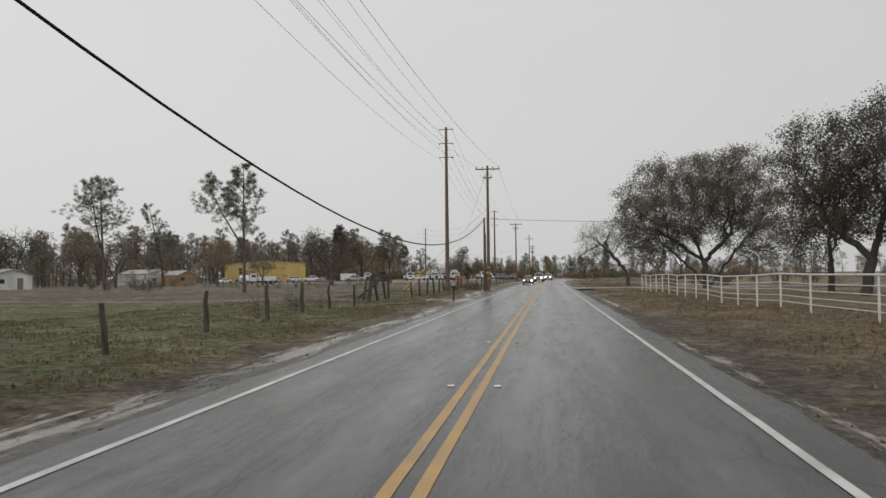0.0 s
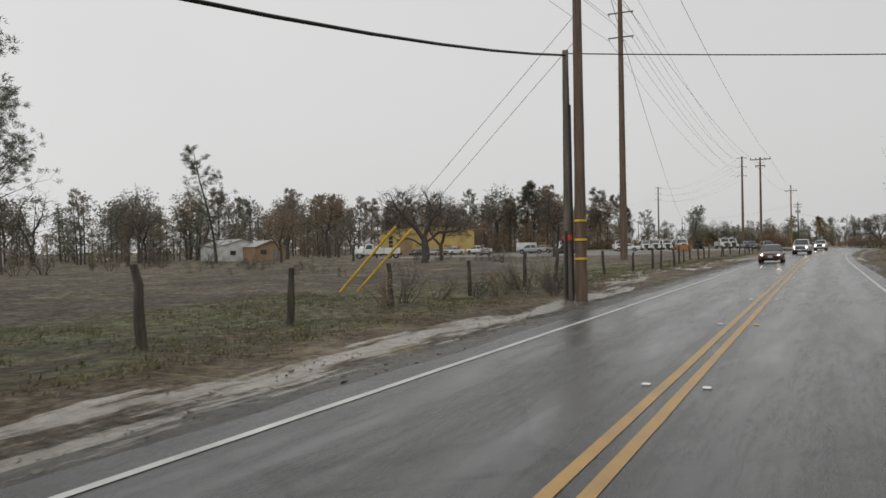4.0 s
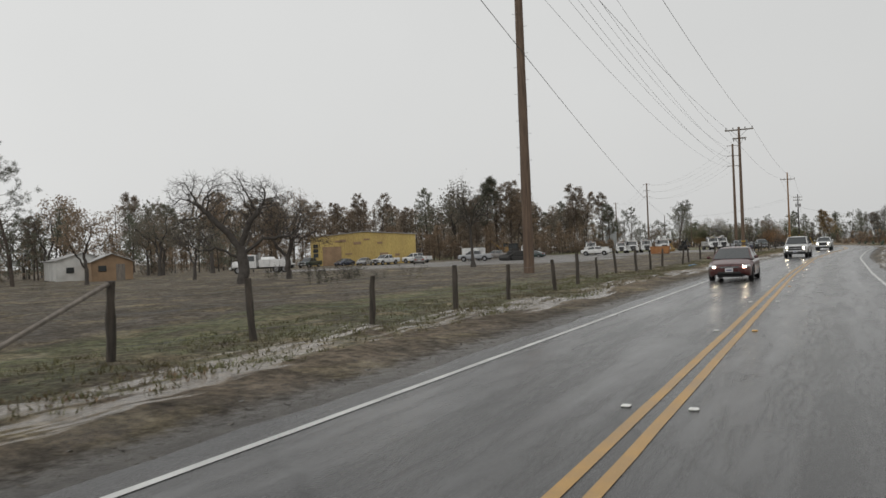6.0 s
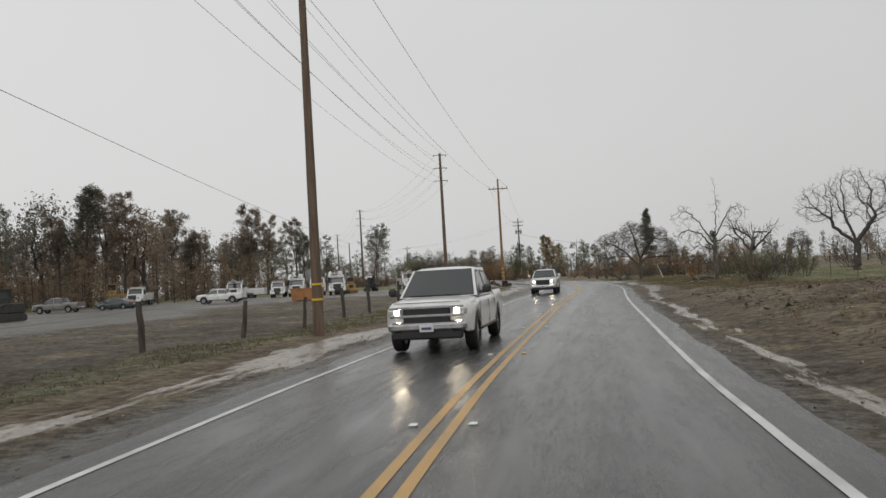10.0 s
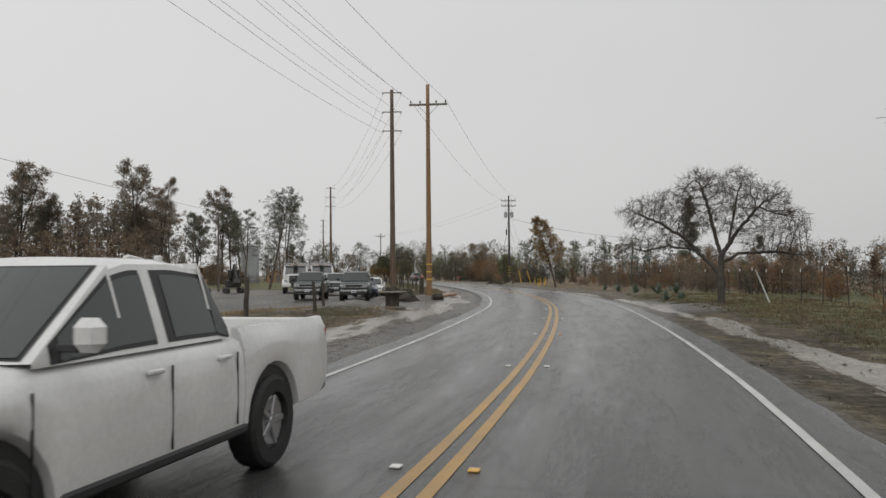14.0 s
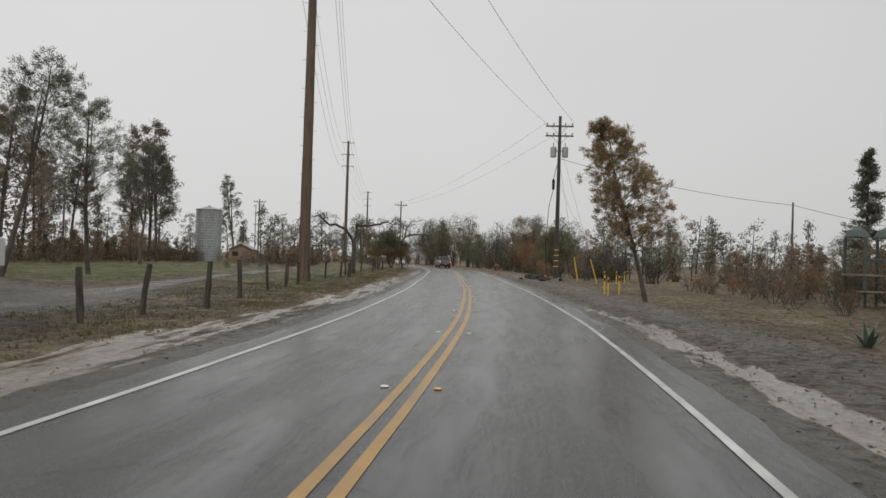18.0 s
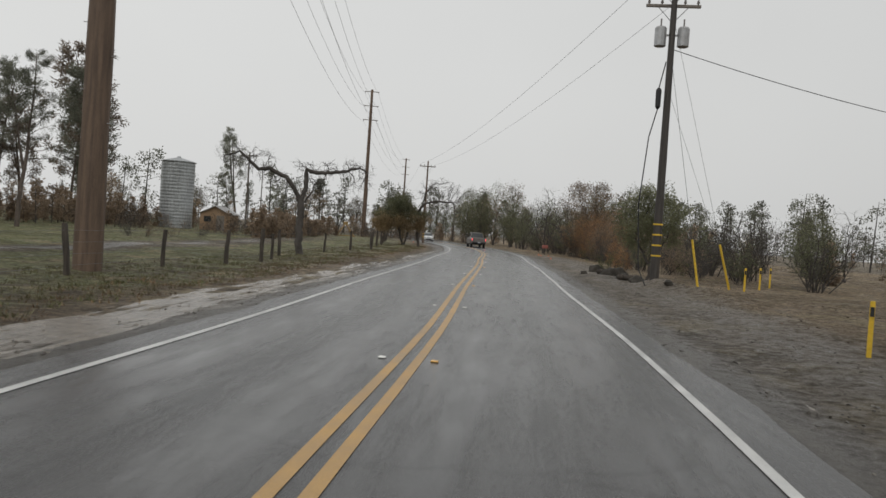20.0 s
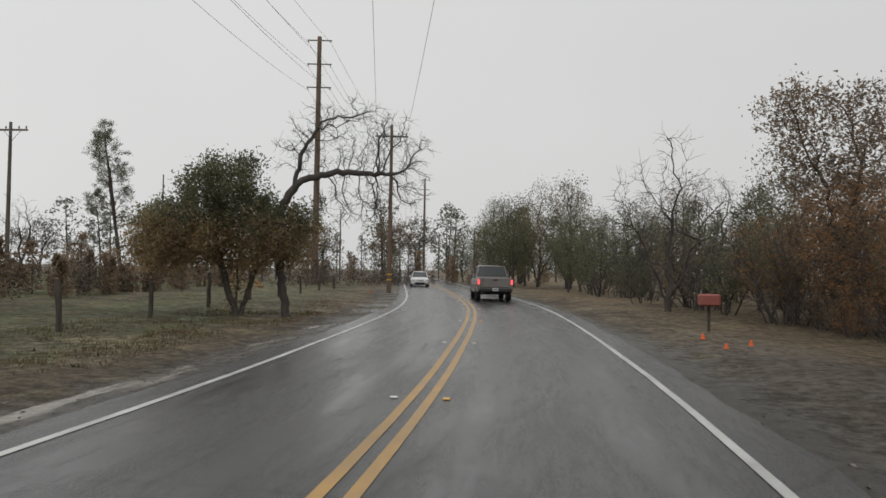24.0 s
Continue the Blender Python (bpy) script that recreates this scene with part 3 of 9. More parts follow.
    right_run = bell(near_d - right_mid + 0.25 * grain(near_x, near_y, 0.35, 4), -0.3 - 0.2 * bell(near_y, 196, 232, 3), 0.3 + 0.2 * bell(near_y, 196, 232, 3), 0.11) * (0.72 + 0.24 * bell(near_y, 138, 232, 4)) * bell(near_y, -100, 306, 6)
    edge = bell(near_d - 4.0, -0.16, 0.16, 0.05) * bell(near_y, 138, 200, 3)
    pale = bell(near_d - 5.35, -0.22, 0.22, 0.05) * bell(near_y, 263, 284, 1.0)
    puddle = 0.7 * left_run + 0.72 * right_run + 0.5 * pale + 0.45 * edge + 0.14 * pull + 0.3 * apron + 0.12 * bell(a, 4.2, 8, 0.5) * bell(n1, 0.2, 2, 0.1) + 0.3 * np.clip(yard, 0, 1) * bell(n1, 0.1, 2, 0.15) + 0.34 * drive + 0.45 * track
    puddle = puddle * (1 - 0.7 * side)
    grass = 0.62 * bell(d, -120, -5.4, 0.5) * bell(y, -100, 50, 4) + 0.5 * bell(d, -16, -6.0, 0.6) * bell(y, 55, 140, 5) + 0.52 * bell(d, -11, -6.6, 0.6) * bell(y, 140, 238, 5) + 0.36 * bell(d, -120, -16, 2) * bell(y, 55, 300, 8) + 0.5 * bell(d, -16, -5.8, 0.6) * bell(y, 268, 460, 5) + 0.6 * bell(d, -120, -16, 1.5) * bell(y, 275, 460, 5) \
        + 0.62 * bell(d, 6.6, 80, 0.8) * bell(y, 195, 265, 6) + 0.36 * bell(d, 8, 40, 1.5) * bell(y, 250, 325, 6) + 0.4 * bell(d, 8, 30, 1.0) * bell(y, -20, 85, 4) + 0.35 * bell(d, 22, 80, 3) * bell(y, 100, 200, 6)
    grass = grass * (1 - np.clip(yard + drive + track, 0, 1))
    litter = 0.62 * bell(d, 4.5, 60, 1.0) + 0.55 * bell(d, -9, -4.6, 0.5)
    litter = litter * (1 - 0.25 * bell(d, 7, 22, 1) * bell(y, 135, 190, 6)) * (1 - 0.4 * bell(d, 6.6, 30, 1) * bell(y, 196, 262, 6))
    wild = 0.38 * np.clip((a - 30) / 25, 0, 1) * bell(wave(near_x, near_y, 0.045, 6), -0.15, 2, 0.12)
    grass = np.maximum(grass, wild * (1 - np.clip(yard + drive, 0, 1)))
    at = me.attributes.new("lane_place", 'FLOAT_VECTOR', 'POINT')
    at.data.foreach_set("vector", np.stack([near_d, near_y, 0 * near_y], 1).astype(np.float32).ravel())
    for name, v in (("gravel", gravel), ("puddle", puddle), ("grass", grass), ("litter", litter)):
        at = me.attributes.new(name, 'FLOAT', 'POINT')
        at.data.foreach_set("value", np.clip(v, 0, 1).astype(np.float32))
    return tagged(new("ground", me), "wet mud, short grass and puddled gravel beside the road", "ground", kind="structure")


sheet()


def ribbon(name, y0, y1, d0, d1, z, material, step=1.0, cols=1, ragged=0.0, crown=0.0):
    """A strip that follows the road from y0 to y1 between the offsets d0 and d1."""
    ys = np.arange(y0, y1 + step * 0.5, step)
    verts, faces, track, lane_at = [], [], [], []
    for i, y in enumerate(ys):
        for c in range(cols + 1):
            d = d0 + (d1 - d0) * c / cols
            if ragged and c in (0, cols):
                d += ragged * float(wave(y, d * 3, 1.1, 2) + 0.6 * wave(y, d, 4.3, 5))
            x, yy = beside(float(y), d)
            verts.append((x, yy, z - crown * (d / 3.5) ** 2))
            lane_at += [d, float(y), 0.0]
            track.append(sum(math.exp(-((d - k) / 0.42) ** 2) for k in (-2.5, -0.85, 0.8, 2.5)))
    w = cols + 1
    for i in range(len(ys) - 1):
        for c in range(cols):
            a = i * w + c
            faces.append((a, a + 1, a + w + 1, a + w))
    ob = raw(name, verts, faces, material, smooth=True)
    at = ob.data.attributes.new("track", 'FLOAT', 'POINT')
    at.data.foreach_set("value", np.array(track, dtype=np.float32))
    at = ob.data.attributes.new("lane_place", 'FLOAT_VECTOR', 'POINT')
    at.data.foreach_set("vector", np.array(lane_at, dtype=np.float32))
    return ob


tagged(ribbon("road", -110, 900, -3.75, 3.95, 0.0, M_ROAD, cols=22, ragged=0.09, crown=0.02), "wet grey two-lane asphalt with shiny wheel tracks", "road", kind="structure")
# painted lines
for d in (-0.19, 0.07):
    tagged(ribbon("road_marking", -100, 700, d, d + 0.12, 0.006, M_YLINE, ragged=0.006), "worn double yellow centre line on wet asphalt", "road marking", kind="structure")
for d in (-3.22, 3.28):
    tagged(ribbon("road_marking", -100, 700, d, d + 0.11, 0.0035 - 0.012, M_WLINE, ragged=0.008), "worn white edge line on wet asphalt", "road marking", kind="structure")
side_pts = [(3.9 + 3.0 * k, 88.5 + 0.12 * 3.0 * k) for k in range(40)]
sv, sf = [], []
for k, (x, y) in enumerate(side_pts):
    w = 3.2 + 2.2 * math.exp(-k * 0.8)
    sv += [(x, y - w, 0.012), (x, y + w, 0.012)]
    if k:
        sf.append((2 * k - 2, 2 * k, 2 * k + 1, 2 * k - 1))
side = raw("side_road", sv, sf, M_ROAD)
side_at = side.data.attributes.new("lane_place", 'FLOAT_VECTOR', 'POINT')
side_at.data.foreach_set("vector", [c for v in sv for c in (v[1], v[0], 0.0)])
tagged(side, "wet side road joining at right angles", "road", kind="structure")

# raised markers beside the yellow lines
mark_white = part("pavement_marker", box(0.1, 0.1, 0.02, (0, 0, 0.008), 0.008), M_MARKW)
tagged(mark_white, "small white raised marker glued to the asphalt", "road marker", "raised markers along the centre line")
mark_amber = part("pavement_marker", box(0.1, 0.1, 0.02, (0, 0, 0.008), 0.008), M_MARKY)
tagged(mark_amber, "small amber raised marker glued to the asphalt", "road marker", "raised markers along the centre line")
mark_white.matrix_basis, mark_amber.matrix_basis = pose(-0.34, 4, 0.004), pose(0.34, 4, 0.004)
for k in range(1, 56):
    y = 4 + 7.3 * k
    for src, d in ((mark_white, -0.34), (mark_white if k % 2 else mark_amber, 0.34)):
        x, yy = beside(y, d)
        copy_thing(src, pose(x, yy, 0.004, 0, 0, heading(y)))


# ---- utility poles and lines ----
def pole_shaft(h, r, material, parent):
    bm = bmesh.new()
    n, rings = 10, []
    for k in range(13):
        z = -0.6 + (h + 0.6) * k / 12
        rr = r * (1 - 0.42 * k / 12) * (1 + 0.03 * math.sin(k * 2.7))
        rings.append([bm.verts.new((rr * math.cos(2 * math.pi * i / n), rr * math.sin(2 * math.pi * i / n), z)) for i in range(n)])
    for a, b in zip(rings, rings[1:]):
        for i in range(n):
            bm.faces.new((a[i], a[(i + 1) % n], b[(i + 1) % n], b[i]))
    bm.faces.new(rings[-1])
    return part("shaft", bm, material, parent, smooth=True)


def insulator(parent, at, up=True, size=1.0):
    s = size if up else -size
    prof = [(0.02, 0), (0.03, 0.05), (0.075, 0.07), (0.04, 0.11), (0.07, 0.13), (0.035, 0.17), (0.05, 0.2), (0.02, 0.22)]
    return part("insulator", lathe([(r, z * s / size * size) for r, z in prof], 8, at=at), M_INSUL, parent)


def bands(parent, r, zs):
    for z in zs:
        part("band", lathe([(r, z - 0.035), (r + 0.012, z - 0.03), (r + 0.012, z + 0.03), (r, z + 0.035)], 12), M_BANDY, parent, "yellow reflective band")


def line_pole(x, y, h, turn, label, r=0.19, material=None, arms=(), pins=True, band=(), steps=False, transformer=False, brace=True):
    """arms: (height, half length, drop) of each crossarm."""
    t = thing("utility_pole", label, "utility pole", "poles along the road", at=place(x, y, turn, 1, 0.0))
    pole_shaft(h, r, material or M_POLE, t)
    for z, half, hang in arms:
        arm = part("crossarm", box(2 * half, 0.11, 0.13, (0, 0.2, z), 0.015), M_WOODG, t)
        for s in (-1, 1):
            ends = (half - 0.12, half * 0.42) if half > 1.0 else (half - 0.1,)
            for e in ends if pins else ends[:1]:
                insulator(arm, (s * e, 0.2, z + (0.06 if not hang else -0.06)), not hang)
            if brace:
                part("brace", rod((s * half * 0.55, 0.2, z - 0.05), (0, 0.16, z - 0.75), 0.018, n=5), M_STEEL, t)
    if steps:
        k, z = 0, 3.2
        while z < h - 1.5:
            s = 1 if k % 2 else -1
            part("step", rod((s * r * 0.7, 0, z), (s * (r + 0.16), 0, z + 0.01), 0.014, n=5), M_STEEL, t)
            k, z = k + 1, z + 0.95
    if band:
        bands(t, r * 0.985, band)
    if transformer:
        for s in (-1, 1):
            can = part("transformer", lathe([(0.2, 0), (0.25, 0.03), (0.25, 0.78), (0.2, 0.85), (0.06, 0.88)], 12, at=(s * 0.48, 0.05, h - 3.4)), M_STEEL, t)
            part("bushing", rod((s * 0.48, 0.05, h - 2.52), (s * 0.48, 0.05, h - 2.2), 0.035, n=6), M_INSUL, can)
            part("bracket", box(0.3, 0.06, 0.08, (s * 0.2, 0.05, h - 2.9)), M_STEEL, t)
    return t


TALL = ((-16.2, -22, 29, 4), (-17.4, 142.7, 29.2, 2), (-19.5, 304.2, 26.9, 8), (-65.0, 418.0, 27.4, 25), (-108, 540, 27, 24))
for x, y, h, turn in TALL:
    line_pole(x, y, h, turn, "tall dark wooden transmission pole with three short crossarms", 0.40, M_POLE, ((h - 0.35, 1.35, True), (h - 3.0, 1.35, True), (h - 5.6, 1.35, True)), pins=False, steps=True, brace=False)
line_pole(-7.6, 10.0, 13.2, 2, "weathered wooden utility pole with a single crossarm", 0.17, M_POLE_OLD, ((12.6, 1.3, False),))
line_pole(-5.32, 84.4, 13.7, 2, "brown wooden utility pole with crossarms and yellow bands", 0.20, M_POLE, ((13.35, 1.35, False), (12.4, 0.5, False)), band=(1.35, 1.95, 2.55))
line_pole(-5.9, 173.3, 13.1, -1, "brown wooden utility pole with two crossarms beside a fence", 0.19, M_POLE, ((12.85, 1.35, False), (12.0, 0.65, True)), band=(1.2, 1.7))
line_pole(-4.8, 252.8, 14.2, 4, "new orange-brown wooden utility pole with one crossarm", 0.20, M_POLE_NEW, ((12.9, 1.3, False),), band=(1.1, 1.6, 2.1))
line_pole(-5.15, 321.4, 13.4, 12, "wet dark utility pole with double crossarms and two transformers", 0.20, M_POLE_WET, ((12.6, 1.15, False), (11.8, 1.15, False)), band=(1.0, 1.45, 1.9, 2.35), transformer=True)
line_pole(-44.5, 396.0, 12.4, 26, "brown wooden utility pole with one crossarm near the bend", 0.18, M_POLE, ((11.6, 1.2, False),), band=(1.0, 1.4))
line_pole(-66.5, 382.0, 11.4, 20, "weathered utility pole with a transformer in the field", 0.17, M_POLE_OLD, ((10.9, 1.1, False),))
line_pole(-80.5, 470.0, 9.8, 24, "slim weathered wooden pole beyond the bend", 0.15, M_POLE_OLD, ((9.4, 1.0, False),))
line_pole(-75.5, 476.0, 8.5, 24, "slim weathered wooden pole beyond the bend", 0.15, M_POLE_OLD, ((8.1, 0.9, False),))
line_pole(-54.7, 440.0, 7.2, 24, "slim weathered wooden pole beyond the bend", 0.15, M_POLE_OLD)
for x, y, h in ((-88.7, 420.0, 13.0), (-75.0, 440.0, 10.0), (-96.0, 455.0, 9.0), (-33.0, 280.0, 8.6), (-62.0, 330.0, 9.5)):
    line_pole(x, y, h, 10, "slim weathered wooden yard pole", 0.13, M_POLE_OLD)
line_pole(14.0, 330.0, 7.4, 0, "short weathered service pole among bushes", 0.13, M_POLE_OLD)
stub = thing("stub_pole", "short weathered wooden stub pole beside a taller pole", "utility pole", at=place(-5.74, 84.45, 0, 1, 0))
pole_shaft(7.95, 0.17, M_POLE_OLD, stub)
part("tape", lathe([(0.166, 1.9), (0.172, 1.92), (0.172, 2.05), (0.165, 2.07)], 10), M_RED, stub, "pink-red flagging tape")
part("conduit", rod((0.17, -0.06, 0), (0.14, -0.06, 6.2), 0.035, n=6), M_BLACK, stub)
part("conduit", rod((-0.02, -0.2, 0.1), (-0.02, -0.17, 2.2), 0.05, n=6), M_BLACK, stub)


def span(a, b, sag, r, material, label, name="power_line", category="power line", group="overhead wires", n=26):
    """A hanging wire as a thin tube."""
    a, b = Vector(a), Vector(b)
    pts = []
    for k in range(n + 1):
        u = k / n
        p = a.lerp(b, u)
        p.z -= 4 * sag * u * (1 - u)
        pts.append(p)
    verts, faces = [], []
    side = (b - a).cross(Vector((0, 0, 1))).normalized()
    for p in pts:
        for k in range(3):
            an = 2 * math.pi * k / 3
            verts.append(p + side * (r * math.cos(an)) + Vector((0, 0, r * math.sin(an))))
    for k in range(n):
        for j in range(3):
            faces.append((3 * k + j, 3 * k + (j + 1) % 3, 3 * k + 3 + (j + 1) % 3, 3 * k + 3 + j))
    return tagged(raw(name, verts, faces, material, smooth=True), label, category, group)


def arm_point(x, y, turn, s, z):
    c = math.radians(turn)
    return (x + s * math.cos(c) - 0.2 * math.sin(c), y + s * math.sin(c) + 0.2 * math.cos(c), z + on_ground(x, y, 0))


for (x0, y0, h0, t0), (x1, y1, h1, t1) in zip(TALL, TALL[1:]):
    for dz in (0.62, 3.27, 5.87):
        for s in (-1.25, 1.25):
            span(arm_point(x0, y0, t0, s, h0 - dz), arm_point(x1, y1, t1, s, h1 - dz), 3.2, 0.017, M_WIRE, "thin grey transmission wire between tall poles")
low_run = ((-7.6, 10.0, 12.9, 2), (-5.32, 84.4, 13.65, 2), (-5.9, 173.3, 13.15, -1), (-4.8, 252.8, 13.2, 4), (-5.15, 321.4, 12.9, 12))
for (x0, y0, z0, t0), (x1, y1, z1, t1) in zip(low_run, low_run[1:]):
    for s in (-1.2, 1.2):
        span(arm_point(x0, y0, t0, s, z0), arm_point(x1, y1, t1, s, z1), 1.1, 0.011, M_WIRE, "thin grey distribution wire between roadside poles")
for s in (-1.1, 1.1):
    span(arm_point(-5.15, 321.4, 12, s, 12.9), arm_point(-44.5, 396, 26, s, 11.9), 1.2, 0.011, M_WIRE, "thin grey distribution wire between roadside poles")
    span(arm_point(-44.5, 396, 26, s, 11.9), arm_point(-80.5, 470, 24, s * 0.8, 9.7), 1.0, 0.011, M_WIRE, "thin grey distribution wire between roadside poles")
span((-7.45, 10.2, 6.4), (-5.74, 84.45, 7.7), 3.5, 0.042, M_CABLE, "thick sagging black communication cable", "communication_cable", "cable")
span((-5.74, 84.45, 7.75), (21.5, 99.0, 8.1), 0.25, 0.022, M_CABLE, "black cable crossing above the road", "communication_cable", "cable")
span((-5.32, 84.4, 13.2), (-33.0, 280.0, 8.5), 1.5, 0.016, M_WIRE, "long thin service wire over the yard", "service_wire", "cable")
span((-5.15, 321.4, 10.2), (14.0, 330.0, 7.2), 0.5, 0.02, M_CABLE, "black service cable sagging to a short pole", "service_wire", "cable")
span((14.0, 330.0, 7.2), (34.0, 338.0, 4.6), 0.5, 0.02, M_CABLE, "black service cable sagging to a short pole", "service_wire", "cable")
# stays with yellow guards
for top, foot in (((-5.4, 84.4, 8.9), (-15.1, 85.3)), ((-5.4, 84.4, 8.1), (-14.7, 85.9)), ((-5.1, 321.3, 11.4), (-2.0, 324.4)), ((-5.1, 321.3, 9.8), (-3.3, 321.6)), ((-5.2, 321.3, 8.6), (-1.9, 325.4))):
    gz = on_ground(*foot, 0.1)
    g = thing("guy_wire", "steel guy wire anchored in the mud beside a pole", "guy wire", "guy wires of the pole")
    part("wire", rod(top, (foot[0], foot[1], gz), 0.009, n=4), M_WIRE, g)
    if foot[1] < 325:
        v = Vector(top) - Vector((foot[0], foot[1], gz))
        v.normalize()
        base = Vector((foot[0], foot[1], gz))
        part("guard", rod(base + v * 0.15, base + v * (3.7 if foot[0] < -10 else 2.3), 0.05, n=8), M_BANDY, g, "yellow plastic guard tube")
riser = thing("hanging_cable", "black cable with a splice case hanging down a pole", "cable")
part("case", lathe([(0.05, -0.05), (0.11, 0.05), (0.12, 0.75), (0.05, 0.85)], 10, at=(-5.5, 321.0, 7.6)), M_CABLE, riser)
for a, b in (((-5.3, 321.2, 9.6), (-5.5, 321.0, 8.45)), ((-5.5, 321.0, 7.55), (-5.75, 320.7, 6.3)), ((-5.75, 320.7, 6.3), (-5.95, 320.5, 3.4)), ((-5.95, 320.5, 3.4), (-5.75, 320.3, 0.7)), ((-5.75, 320.3, 0.7), (-5.35, 320.1, -0.1))):
    part("cable", rod(a, b, 0.025, n=6), M_CABLE, riser)


# ---- trees ----
def tube(verts, faces, pts, radii, n):
    start = len(verts)
    for i, (p, r) in enumerate(zip(pts, radii)):
        d = (pts[min(i + 1, len(pts) - 1)] - pts[max(i - 1, 0)])
        d = d.normalized() if d.length > 1e-6 else Vector((0, 0, 1))
        u = d.cross(Vector((0.3, 0.9, 0.2))).normalized()
        w = d.cross(u)
        for k in range(n):
            a = 2 * math.pi * k / n
            verts.append(p + u * (r * math.cos(a)) + w * (r * math.sin(a)))
    for i in range(len(pts) - 1):
        for k in range(n):
            a, b = start + i * n + k, start + i * n + (k + 1) % n
            faces.append((a, b, b + n, a + n))


def limb(rng, p, d, length, r0, r1, bend, up, segs):
    """A wandering branch: points and radii."""
    pts, radii = [p.copy()], [r0]
    d = d.normalized()
    for k in range(segs):
        d = (d + Vector((rng.gauss(0, bend), rng.gauss(0, bend), rng.gauss(0, bend) + up))).normalized()
        p = p + d * (length / segs)
        pts.append(p.copy())
        radii.append(r0 + (r1 - r0) * (k + 1) / segs)
    return pts, radii


def tilt(rng, d, angle, spin):
    """The direction d leaned by angle, turned round it by spin (degrees)."""
    d = d.normalized()
    u = d.cross(Vector((0.31, 0.2, 0.93))).normalized()
    w = d.cross(u)
    a, s = math.radians(angle), math.radians(spin)
    return (d * math.cos(a) + (u * math.cos(s) + w * math.sin(s)) * math.sin(a)).normalized()


def leaf_cluster(rng, lv, lf, c, spread, count, size, slim=0.5):
    for _ in range(count):
        p = c + Vector((rng.gauss(0, spread), rng.gauss(0, spread), rng.gauss(0, spread * 0.8)))
        a = Vector((rng.gauss(0, 1), rng.gauss(0, 1), rng.gauss(0, 1))).normalized()
        b = a.cross(Vector((rng.gauss(0, 1), rng.gauss(0, 1), rng.gauss(0, 1)))).normalized()
        s = size * rng.uniform(0.6, 1.3)
        k = len(lv)
        lv += [p - a * s - b * s * slim, p - a * s + b * s * slim, p + a * s]
        lf.append((k, k + 1, k + 2))


def tuft(rng, lv, lf, c, d, length, count, width=0.06):
    for _ in range(count):
        a = (d * 0.7 + Vector((rng.gauss(0, 0.75), rng.gauss(0, 0.75), rng.gauss(0.15, 0.6)))).normalized()
        b = a.cross(Vector((rng.gauss(0, 1), rng.gauss(0, 1), rng.gauss(0, 1)))).normalized() * (length * width)
        q = c + Vector((rng.gauss(0, 1), rng.gauss(0, 1), rng.gauss(0, 0.8))) * (length * 0.38)
        e = q + a * length * rng.uniform(0.5, 0.95)
        k = len(lv)
        lv += [q - b, q + b, e]
        lf.append((k, k + 1, k + 2))


def fit_tree(H, width, *groups):
    """Stretches a grown tree to its true height and crown width."""
    allv = [v for g in groups for v in g]
    top = sorted(v.z for v in allv)[int(len(allv) * 0.998) - 1]
    rad = sorted(math.hypot(v.x, v.y) for v in allv)[int(len(allv) * 0.985) - 1]
    kz, kr = H / top, 0.5 * width / rad
    for g in groups:
        for v in g:
            f = kr if v.z > 0.12 * H else 1 + (kr - 1) * max(0.0, v.z / (0.12 * H))
            v.x, v.y, v.z = v.x * f, v.y * f, v.z * kz if v.z > 0 else v.z


def in_blobs(rng, blobs, n):
    """Points spread through the crown, given as balls (x, y, z, rx, ry, rz)."""
    vol = [b[3] * b[4] * b[5] for b in blobs]
    out = []
    while len(out) < n:
        b = rng.choices(blobs, vol)[0]
        p = Vector((rng.uniform(-1, 1), rng.uniform(-1, 1), rng.uniform(-1, 1)))
        if p.length < 1 and rng.random() < 0.35 + 0.65 * p.length:
            out.append((b[0] + p.x * b[3], b[1] + p.y * b[4], b[2] + p.z * b[5]))
    return np.array(out)


